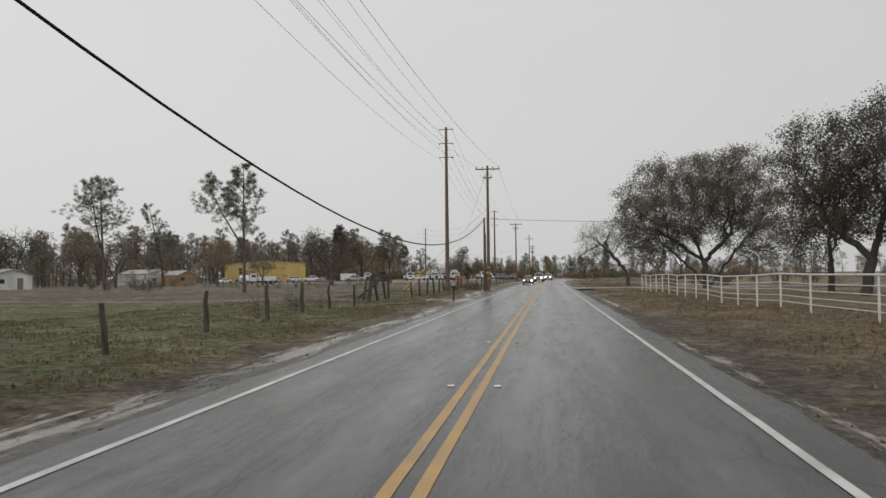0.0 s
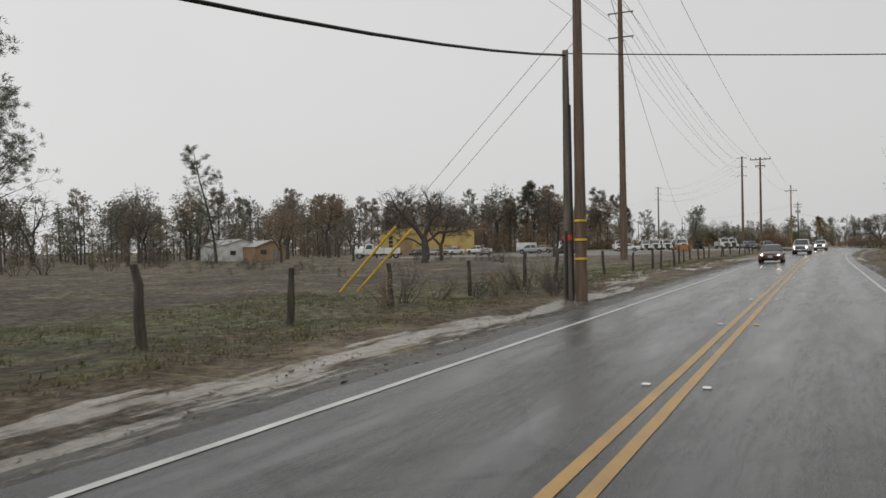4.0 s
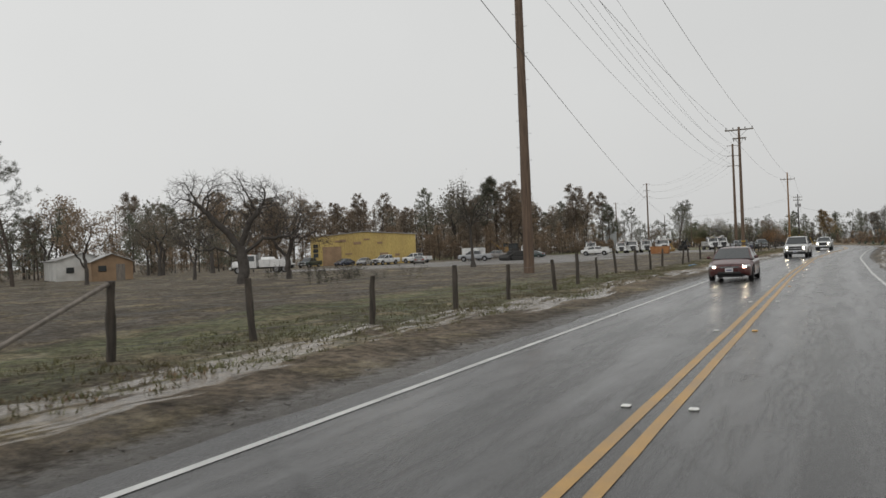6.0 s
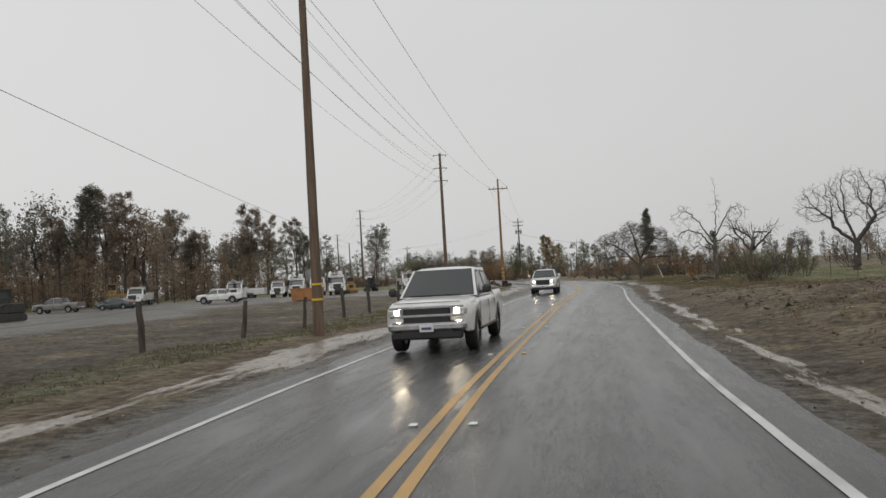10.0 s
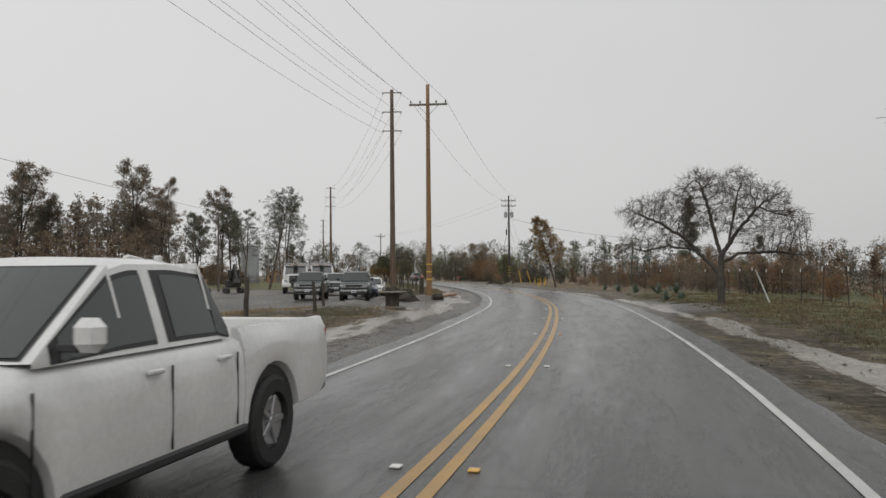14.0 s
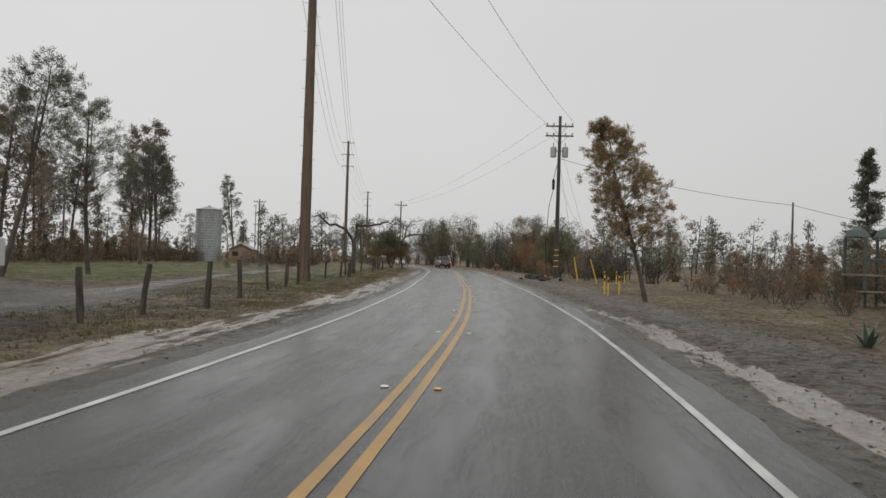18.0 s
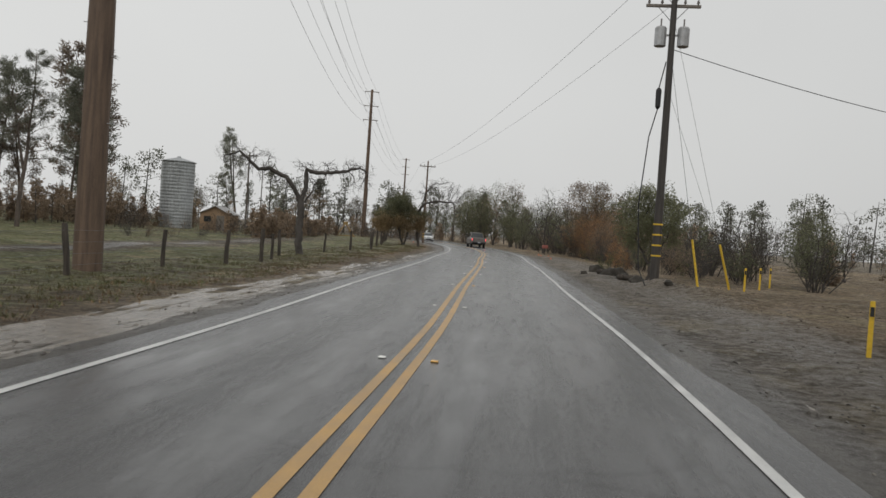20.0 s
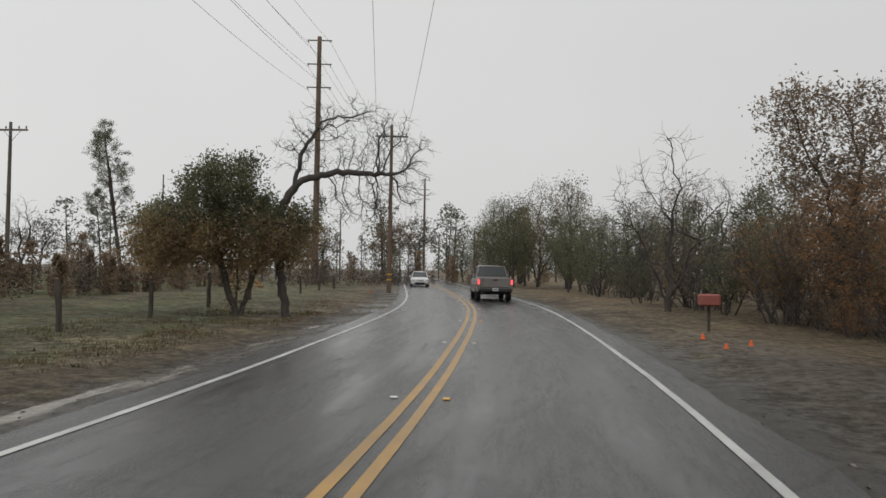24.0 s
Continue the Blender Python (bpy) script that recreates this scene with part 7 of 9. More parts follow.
branch = thing("fallen_branch", "bare fallen branch lying on the grass", "branch", at=pose(10.0, 213.0, 0.15, 0, 0, 0))
bv, bf = [], []
rgq = random.Random(77)
p1, r1 = limb(rgq, Vector((5.4, 5.0, 0.32)), Vector((-1, -0.95, -0.02)), 7.6, 0.13, 0.05, 0.12, 0, 8)
p1 = [Vector((q.x, q.y, 0.1 + 0.16 * abs(math.sin(0.9 * k)))) for k, q in enumerate(p1)]
tube(bv, bf, p1, r1, 6)
raw("limb", bv, bf, M_BARKD, branch)
for k in range(2, 9):
    for _ in range(2):
        p2, r2 = limb(rgq, p1[k], tilt(rgq, p1[k] - p1[k - 1], rgq.uniform(25, 60), rgq.uniform(0, 360)), rgq.uniform(0.6, 1.6) if k != 4 else rgq.uniform(2.2, 3.2), 0.045 if k != 4 else 0.08, 0.01, 0.2, 0.02, 4)
        p2 = [Vector((q.x, q.y, max(0.0, p1[k].z + 0.4 * (q.z - p1[k].z)))) for q in p2]
        bv, bf = [], []
        tube(bv, bf, p2, r2, 4)
        raw("twig", bv, bf, M_BARKD, branch)


def rock(seed, s):
    rg = random.Random(seed)
    bm = bmesh.new()
    bmesh.ops.create_icosphere(bm, subdivisions=3, radius=s)
    for v in bm.verts:
        k = 1 + 0.4 * noise.noise(v.co * (1.3 / s) + Vector((seed, 0, 0))) + 0.2 * noise.noise(v.co * (3.1 / s) + Vector((0, seed, 0))) + 0.08 * noise.noise(v.co * (8 / s))
        v.co = Vector((v.co.x * k * 1.2, v.co.y * k, v.co.z * k * 0.78))
    return part("rock", bm, M_ROCK, smooth=True)


rock_src = [rock(3, 0.17), rock(8, 0.36), rock(5, 0.46)]
rspots = [[(-9.6, 330.4), (-6.6, 326.4), (-4.4, 318.9), (-8.4, 332.0), (-5.2, 257.2)], [(-8.3, 330.4), (-7.0, 327.6), (-6.2, 325.0)], [(-7.3, 252.5), (-6.2, 252.0), (-6.7, 250.7), (-5.7, 250.4), (-4.0, 251.6), (-9.4, 333.6), (-7.9, 330.6), (-7.2, 328.2)]]
for src, sp in zip(rock_src, rspots):
    tagged(src, "rough grey-brown rock in wet mud", "rock", "rocks beside the road")
    src.matrix_basis = place(*sp[0], 0, 1, -0.06)
    for k, (x, y) in enumerate(sp[1:]):
        copy_thing(src, place(x, y, 70 * k + 20, 0.8 + 0.2 * (k % 3), -0.06))

tower = thing("play_tower", "green timber play tower with small roofed posts", "play tower", at=place(12.6, 297.5, 20, 1, 0))
for x in (-0.8, 0.8):
    for y in (-0.8, 0.8):
        part("leg", box(0.11, 0.11, 3.3, (x, y, 1.6), 0.01), M_GREEN, tower)
part("deck", box(1.8, 1.8, 0.1, (0, 0, 1.5), 0.01), M_WOODG, tower)
for s in (-0.8, 0.8):
    part("rail", box(1.7, 0.06, 0.1, (0, s, 2.2), 0.01), M_GREEN, tower)
    part("rail", box(0.06, 1.7, 0.1, (s, 0, 2.2), 0.01), M_GREEN, tower)
    roof = part("roof", lathe([(0.62, 3.25), (0.6, 3.3), (0.42, 3.55), (0.05, 3.75)], 6, at=(s * 0.9, 0, 0)), M_GREEN, tower)
part("shelf", box(2.2, 1.2, 0.06, (0.1, -0.9, 0.75), 0.01), M_WOODG, tower)

marks0 = None
for x, y in ((0.1, 303.0), (0.9, 303.4), (0.4, 301.5), (-1.4, 324.2), (-0.6, 327.6), (0.0, 330.0)):
    if marks0 is None:
        marks0 = thing("marker_post", "short yellow plastic marker post", "marker post", "yellow marker posts", at=place(x, y, 0, 1, 0))
        part("post", box(0.09, 0.03, 1.1, (0, 0, 0.5), 0.01), M_BANDY, marks0)
        part("patch", box(0.07, 0.006, 0.18, (0, -0.019, 0.85), 0.0), M_BLACK, marks0)
    else:
        copy_thing(marks0, place(x, y, 15, 1, 0))


def agave():
    t = new("agave_plant")
    rg = random.Random(31)
    for k in range(22):
        a, e = rg.uniform(0, 2 * math.pi), math.radians(rg.uniform(25, 80))
        d = Vector((math.cos(a) * math.cos(e), math.sin(a) * math.cos(e), math.sin(e)))
        s = d.cross(Vector((0, 0, 1))).normalized()
        L = rg.uniform(0.6, 0.95)
        bm = bmesh.new()
        rows = []
        for u, w in ((0, 0.05), (0.35, 0.07), (0.7, 0.045), (1.0, 0.004)):
            c = d * (L * u) + Vector((0, 0, 0.1 * u * (1 - u)))
            rows.append([bm.verts.new(c - s * w), bm.verts.new(c + Vector((0, 0, -0.03 * (1 - u)))), bm.verts.new(c + s * w)])
        for p, q in zip(rows, rows[1:]):
            bm.faces.new((p[0], p[1], q[1], q[0]))
            bm.faces.new((p[1], p[2], q[2], q[1]))
        part("leaf", bm, M_AGAVE, t)
    return t


plant(agave(), "blue-green spiky agave plant on bare soil", "agave", [(8.6, 272.0, 0, 1.0), (9.8, 268.8, 50, 1.1), (11.4, 266.5, 100, 1.2), (7.6, 276.2, 150, 0.8), (12.6, 264.6, 10, 1.1), (10.4, 252.2, 60, 0.9), (11.6, 254.0, 110, 0.8)], "agave plants in a row")

# yellow tripod frame with a head block; its use is not known
pump = thing("oil_spreader", "yellow steel frame machine standing behind a fence", "machine", at=place(-57.6, 396.0, 30, 1, 0))
for s in (-1, 1):
    part("leg", rod((s * 1.5, -0.8, -0.1), (0, 0, 2.1), 0.09, n=6), M_RUST, pump)
    part("leg", rod((s * 1.5, 0.8, -0.1), (0, 0, 2.1), 0.09, n=6), M_RUST, pump)
    part("rail", rod((s * 1.5, -0.8, 0.2), (s * 1.5, 0.8, 0.2), 0.07, n=6), M_RUST, pump)
part("head", box(0.7, 0.5, 0.5, (0, 0, 2.1), 0.05), M_RUST, pump)
part("bar", rod((-1.5, -0.8, 0.2), (1.5, -0.8, 0.2), 0.07, n=6), M_RUST, pump)

# ---- short grass in the verges, gravel crumbs and dead leaves ----
def blades(name, label, boxes, count, h0, h1, material, seed):
    """Tufts of thin blades scattered over stretches (y0, y1, d0, d1) beside the road."""
    r = np.random.RandomState(seed)
    area = np.array([(b[1] - b[0]) * abs(b[3] - b[2]) for b in boxes])
    pick = r.choice(len(boxes), count, p=area / area.sum())
    bx = np.array(boxes)[pick]
    y = bx[:, 0] + (bx[:, 1] - bx[:, 0]) * r.rand(count)
    d = bx[:, 2] + (bx[:, 3] - bx[:, 2]) * r.rand(count)
    keep = wave(d, y, 1.1, 3) + 0.6 * r.randn(count) > -0.1
    y, d = y[keep], d[keep]
    x = road_x(y) + d
    n = len(x)
    z = ground_z(x, y) - 0.02
    per = 5
    X, Y, Z = np.repeat(x, per) + r.randn(n * per) * 0.07, np.repeat(y, per) + r.randn(n * per) * 0.07, np.repeat(z, per)
    H = (h0 + (h1 - h0) * r.rand(n * per))
    a = r.rand(n * per) * 2 * np.pi
    w = 0.012 + 0.012 * r.rand(n * per)
    lx, ly = r.randn(n * per) * 0.45 * H, r.randn(n * per) * 0.45 * H
    v = np.empty((n * per, 3, 3))
    v[:, 0] = np.stack([X - w * np.cos(a), Y - w * np.sin(a), Z], 1)
    v[:, 1] = np.stack([X + w * np.cos(a), Y + w * np.sin(a), Z], 1)
    v[:, 2] = np.stack([X + lx, Y + ly, Z + H], 1)
    f = np.arange(n * per * 3).reshape(-1, 3)
    return tagged(raw(name, v.reshape(-1, 3).tolist(), f.tolist(), material), label, "grass", kind="stuff")


M_GRASS = mat("short_grass", (0.085, 0.092, 0.035), 0.6, var=0.4, scale=0.4, fine=3, bump=0, island=0.4, second=(0.11, 0.085, 0.045))
M_DRYG = mat("dry_grass", (0.19, 0.125, 0.065), 0.7, var=0.4, scale=0.4, fine=3, bump=0, island=0.4, second=(0.1, 0.07, 0.045))
M_TAN = mat("tan_weed", (0.27, 0.2, 0.11), 0.75, var=0.35, scale=0.6, fine=3, bump=0, island=0.35)
blades("grass", "short wet green grass on the verges", [(-5, 52, -20, -6.0), (56, 84, -16, -7), (96, 136, -12, -6.5), (136, 236, -10.5, -7.5), (266, 372, -12, -6.5), (196, 262, 6.8, 14)], 58000, 0.04, 0.12, M_GRASS, 1)
blades("dry_grass", "dry brown grass and stalks on the right verge", [(0, 80, 5.8, 14), (192, 262, 7.5, 16), (100, 140, 6, 14)], 20000, 0.04, 0.17, M_DRYG, 2)
blades("dry_grass", "dry weeds along the left verge", [(56, 100, -8.4, -6.6), (176, 236, -9.6, -7.4), (-5, 50, -8, -5.8), (262, 380, -8.5, -6.2)], 9000, 0.03, 0.1, M_DRYG, 3)


def crumbs(name, label, boxes, count, s0, s1, material, seed):
    """Loose stones as small tetrahedra."""
    r = np.random.RandomState(seed)
    area = np.array([(b[1] - b[0]) * abs(b[3] - b[2]) for b in boxes])
    bx = np.array(boxes)[r.choice(len(boxes), count, p=area / area.sum())]
    y = bx[:, 0] + (bx[:, 1] - bx[:, 0]) * r.rand(count)
    d = bx[:, 2] + (bx[:, 3] - bx[:, 2]) * r.rand(count)
    x = road_x(y) + d
    c = np.stack([x, y, ground_z(x, y) + 0.01], 1)
    s = (s0 + (s1 - s0) * r.rand(count) ** 2)[:, None, None]
    t = np.array([[1, 1, 1], [-1, -1, 1], [-1, 1, -1], [1, -1, -1]]) * 0.6
    v = c[:, None, :] + s * (t[None] * np.array([1, 1, 0.6]) + 0.5 * r.randn(count, 4, 3) * np.array([1, 1, 0.5]))
    f = (np.array([[0, 1, 2], [0, 3, 1], [0, 2, 3], [1, 3, 2]])[None] + 4 * np.arange(count)[:, None, None]).reshape(-1, 3)
    return tagged(raw(name, v.reshape(-1, 3).tolist(), f.tolist(), material), label, "gravel", kind="stuff")


crumbs("gravel", "loose wet stones along the road's edge", [(-5, 400, -5.6, -3.9), (-5, 400, 4.1, 6.0), (238, 250, -20, -5), (255, 350, 5, 9.5)], 16000, 0.01, 0.04, mat("wet_gravel", (0.16, 0.145, 0.125), 0.6, var=0.35, scale=3, bump=0.3, island=0.5), 5)
crumbs("dirt_clods", "brown clods and debris on the spoil heaps", [(138, 192, 7, 22), (250, 330, 8, 14)], 7000, 0.012, 0.05, mat("brown_clod", (0.15, 0.115, 0.085), 0.85, var=0.4, scale=3, bump=0.3, island=0.3), 6)

blades("dry_grass", "tan dry weeds on the heap beside the cable spool", [(235.4, 238.4, -8.4, -6.4), (222, 240, -15, -11)], 1100, 0.06, 0.2, M_TAN, 10)
crumbs("dirt_clods", "large brown clods lying on the spoil heaps", [(138, 192, 6.5, 20)], 2200, 0.04, 0.13, mat("dark_clod", (0.1, 0.078, 0.056), 0.9, var=0.4, scale=3, bump=0.4, island=0.4), 7)
blades("dry_grass", "yellowed tufts of grass on the spoil heaps", [(138, 192, 9, 22), (142, 176, 6.5, 10)], 5200, 0.05, 0.16, M_DRYG, 8)
blades("grass", "sparse green tufts on the spoil heaps", [(150, 196, 12, 26), (140, 160, 7, 10)], 5200, 0.04, 0.13, M_GRASS, 9)

# ---- vehicles: forward is +y ----
def slab(profile, half, bevel=0.04, tuck=0.0, z0=0.0, z1=1.0, nose=0.0, segs=2, bulge=0.025):
    """A side outline (y, z) drawn out across the car and rounded: tuck narrows it towards z1, nose narrows its ends, bulge swells its flanks."""
    bm = bmesh.new()
    ya, yb = min(p[0] for p in profile), max(p[0] for p in profile)
    za, zb = min(p[1] for p in profile), max(p[1] for p in profile)
    rings = [[bm.verts.new((s * half, y, z)) for y, z in profile] for s in (-1, 1)]
    n = len(profile)
    for k in range(n):
        bm.faces.new((rings[0][k], rings[0][(k + 1) % n], rings[1][(k + 1) % n], rings[1][k]))
    bm.faces.new(rings[0][::-1])
    bm.faces.new(rings[1])
    bmesh.ops.recalc_face_normals(bm, faces=bm.faces[:])
    if bevel:
        rim = [e for e in bm.edges if len(e.link_faces) == 2 and any(len(f.verts) > 4 for f in e.link_faces)]
        bmesh.ops.bevel(bm, geom=rim, offset=bevel, segments=segs, affect='EDGES')
    cuts = [((0, 0, za + (zb - za) * k / 6), (0, 0, 1)) for k in range(1, 6)] + [((0, ya + (yb - ya) * k / 10, 0), (0, 1, 0)) for k in range(1, 10)] + [((x * half, 0, 0), (1, 0, 0)) for x in (-0.75, -0.4, 0.0, 0.4, 0.75)]
    for co, no in cuts:
        bmesh.ops.bisect_plane(bm, geom=bm.verts[:] + bm.edges[:] + bm.faces[:], plane_co=co, plane_no=no)
    for v in bm.verts:
        u = min(1, max(0, (v.co.z - z0) / max(1e-6, z1 - z0)))
        e = abs((v.co.y - (ya + yb) / 2) / ((yb - ya) / 2)) ** 4
        q = (v.co.z - za) / max(1e-6, zb - za)
        f = abs(v.co.x) / half
        v.co.x *= 1 - (tuck * (u * u * (1.5 - 0.5 * u) if bulge else u) + nose * e - bulge * 4 * q * (1 - q) * 0.5) / half
        v.co.y -= math.copysign(0.06 * f * f * max(0, e - 0.5) * 2, v.co.y - (ya + yb) / 2)
        if q > 0.55 and bulge:
            v.co.z -= 0.03 * f * f * (q - 0.55) / 0.45
    return bm


def creased(ob):
    """Smooth shading, with edges over 28 degrees kept sharp."""
    ob.data.polygons.foreach_set("use_smooth", [True] * len(ob.data.polygons))
    ob.data.set_sharp_from_angle(angle=radians(28))
    return ob


def pane(corners, material, name, parent, thick=0.012):
    """A sheet of glass through four corners."""
    bm = bmesh.new()
    f = bm.faces.new([bm.verts.new(c) for c in corners])
    nrm = (Vector(corners[1]) - Vector(corners[0])).cross(Vector(corners[2]) - Vector(corners[0])).normalized()
    r = bmesh.ops.extrude_face_region(bm, geom=[f])
    bmesh.ops.translate(bm, vec=nrm * thick, verts=[v for v in r["geom"] if isinstance(v, bmesh.types.BMVert)])
    bmesh.ops.recalc_face_normals(bm, faces=bm.faces[:])
    return part(name, bm, material, parent)


def wheels(t, spots, r, w, rim_mat=None):
    """Tyres with rims at (x, y)."""
    tyre0 = rim0 = None
    for x, y in spots:
        s = 1 if x > 0 else -1
        if tyre0 is None:
            bm = lathe([(r * 0.62, -w / 2), (r * 0.9, -w / 2), (r * 0.985, -w * 0.38), (r, -w * 0.2), (r, w * 0.2), (r * 0.985, w * 0.38), (r * 0.9, w / 2), (r * 0.62, w / 2), (r * 0.6, w * 0.1), (r * 0.6, -w * 0.1), (r * 0.62, -w / 2)], 24, axis="x", caps=False)
            tyre0 = part("wheel", bm, M_TYRE, t)
            bm = lathe([(r * 0.64, -w * 0.44), (r * 0.6, w * 0.3), (r * 0.5, w * 0.36), (r * 0.16, w * 0.28), (r * 0.12, w * 0.42), (0.01, w * 0.42)], 16, axis="x")
            for k in range(5):
                a = 2 * math.pi * k / 5
                c = Vector((w * 0.31, 0.33 * r * math.cos(a), 0.33 * r * math.sin(a)))
                box(0.05, 0.46 * r, 0.15 * r, c, 0.01, (math.degrees(a), 0, 0), bm)
            rim0 = part("rim", bm, rim_mat or M_RIM, tyre0)
            tyre0.matrix_basis = pose(x, y, r, 0, 0, 0 if s > 0 else 180)
        else:
            c = again("wheel", tyre0, t, pose(x, y, r, 0, 0, 0 if s > 0 else 180))
            again("rim", rim0, c, Matrix.Identity(4))


def plate(t, y, z, front, w=0.31):
    p = part("number_plate", box(w, 0.015, 0.15, (0, y, z), 0.004), M_PLATE, t)
    part("bar", box(w * 0.7, 0.006, 0.05, (0, y + (0.009 if front else -0.009), z)), M_BAR, p)


def grid_part(name, rows, material, parent, label="", flip=False, sharp=40):
    """A smooth skin through rows of points."""
    n = len(rows[0])
    verts = [tuple(p) for r in rows for p in r]
    faces = [(a * n + b, a * n + b + 1, (a + 1) * n + b + 1, (a + 1) * n + b) for a in range(len(rows) - 1) for b in range(n - 1)]
    if flip:
        faces = [f[::-1] for f in faces]
    ob = raw(name, verts, faces, material, parent, True)
    ob.data.set_sharp_from_angle(angle=radians(sharp))
    if label:
        ob["label"] = label
    return ob


def car_skin(name, table, y0, y1, arches, material, parent, open_top=None, steps=26):
    """Flanks and top of a car body drawn through stations of (y, half width, sill, shoulder, top); arches: (y, z, radius). open_top: floor height of a cargo bed."""
    cols = list(zip(*sorted(table)))
    ys = set(np.linspace(y0, y1, steps).tolist())
    for yc, zc, R in arches:
        ys |= {yc + R * math.cos(math.pi * k / 12) for k in range(13) if min(y0, y1) < yc + R * math.cos(math.pi * k / 12) < max(y0, y1)}
    rows = []
    for y in sorted(ys, reverse=True):
        w, zs, zh, zt = (float(np.interp(y, cols[0], c)) for c in cols[1:])
        low = zs
        for yc, zc, R in arches:
            if abs(y - yc) <= R:
                low = max(low, zc + math.sqrt(max(0.0, R * R - (y - yc) ** 2)))
        u = zh - low
        half = [(w - 0.09, low - 0.01), (w - 0.02, low + 0.025), (w, low + 0.3 * u), (w - 0.002, low + 0.62 * u), (w - 0.02, low + 0.9 * u), (w - 0.05, zh)]
        if open_top is None:
            half += [(w - 0.11, zh + 0.55 * (zt - zh)), (w * 0.74, zt - 0.22 * (zt - zh)), (w * 0.4, zt - 0.04 * (zt - zh)), (0, zt)]
        else:
            half += [(w - 0.075, zt), (w - 0.13, zt), (w - 0.14, open_top), (0, open_top)]
        rows.append([(-x, y, z) for x, z in half] + [(x, y, z) for x, z in half[-2::-1]])
    ob = grid_part(name, rows, material, parent)
    bm = bmesh.new()
    bm.from_mesh(ob.data)
    bm.verts.ensure_lookup_table()
    n = len(rows[0])
    for a in (0, (len(rows) - 1) * n):
        bm.faces.new([bm.verts[a + k] for k in range(n)])
    bmesh.ops.recalc_face_normals(bm, faces=bm.faces[:])
    bm.to_mesh(ob.data)
    bm.free()
    ob.data.polygons.foreach_set("use_smooth", [True] * len(ob.data.polygons))
    ob.data.set_sharp_from_angle(angle=radians(40))
    return ob


def greenhouse(t, profile, belt_z, wb, wr, body, splits, post=0.05):
    """Cabin above the belt line: a crowned ribbon over the side profile (y, z), two flanks, and panes of glass with black seals. profile[0:2] is the windscreen, the last two points the rear window."""
    py, pz = [p[0] for p in profile], [p[1] for p in profile]
    top = max(pz)
    dist = np.concatenate([[0], np.cumsum([math.dist(a, b) for a, b in zip(profile, profile[1:])])])

    def over(sv, q, out=0.0):
        y, z = float(np.interp(sv, dist, py)), float(np.interp(sv, dist, pz))
        w = wb + (wr - wb) * max(0.0, (z - belt_z) / (top - belt_z))
        k = q * q
        lean = 1 if sv < dist[1] * 1.02 else -1 if sv > dist[-2] * 0.98 else 0
        edge = q ** 8
        return Vector((q * (w + out * 0.3), y - lean * (0.09 * k + 0.02 * edge) + lean * out, z - (0.0 if lean else 0.03 * k + 0.03 * edge) + out * (0.6 if lean else 1)))

    def flank(sv, r, side, out=0.0):
        e = over(sv, 1.0)
        x = wb + (e.x - wb) * r + 0.02 * r * (1 - r)
        return Vector((side * (x + out), e.y, belt_z - 0.03 + (e.z - belt_z + 0.03) * r + 0.002))

    S = sorted(set(np.linspace(0, dist[-1], 34).tolist() + dist.tolist()))
    grid_part("roof", [[over(v, q) for q in np.linspace(-1, 1, 13)] for v in S], body, t)
    for name, a, b in (("windshield", dist[0] + 0.05, dist[1] - 0.03), ("rear_window", dist[-2] + 0.05, dist[-1] - 0.1)):
        seal = grid_part("window_seal", [[over(v, q, 0.004) for q in np.linspace(-0.93, 0.93, 9)] for v in np.linspace(a - 0.025, b + 0.025, 6)], M_BLACK, t)
        grid_part(name, [[over(v, q, 0.009) for q in np.linspace(-0.9, 0.9, 9)] for v in np.linspace(a, b, 6)], M_GLASS, t)
    for side in (-1, 1):
        grid_part("cab_side", [[flank(v, r, side) for r in np.linspace(0, 1, 6)] for v in S], body, t)
        for y_a, y_b in zip(splits, splits[1:]):
            # stations along the profile between the two pillars
            mids = [v for v in np.linspace(0, dist[-1], 120) if y_b + post < over(v, 1.0).y < y_a - post and over(v, 1.0).z > belt_z + 0.06]
            use = mids[::max(1, len(mids) // 12)] + [mids[-1]]
            grid_part("window_seal", [[flank(v, r, side, 0.004) for r in np.linspace(0.06, 0.93, 5)] for v in use], M_BLACK, t)
            use = use[1:-1] if len(use) > 5 else use
            grid_part("side_window", [[flank(v, r, side, 0.008) for r in np.linspace(0.11, 0.87, 5)] for v in use], M_GLASS, t)


def wheel_wells(t, spots, h, R, z, sill):
    """Solid black half drums in the wheel arches, in place of shaded hollows; closed at sill height."""
    for s in (-1, 1):
        for y in spots:
            bm = bmesh.new()
            low = math.asin(max(-1.0, min(1.0, (sill - z) / R)))
            arc = [(R - 0.012, low + (math.pi - 2 * low) * k / 14) for k in range(15)]
            rings = [[bm.verts.new((s * (h - x), y + q * math.cos(a), z + q * math.sin(a))) for q, a in arc] for x in (0.45, 0.07)]
            for k in range(14):
                bm.faces.new((rings[0][k], rings[0][k + 1], rings[1][k + 1], rings[1][k]))
            bm.faces.new(rings[0])
            bm.faces.new(rings[1])
            bmesh.ops.recalc_face_normals(bm, faces=bm.faces[:])
            part("wheel_well", bm, M_BLACK, t)


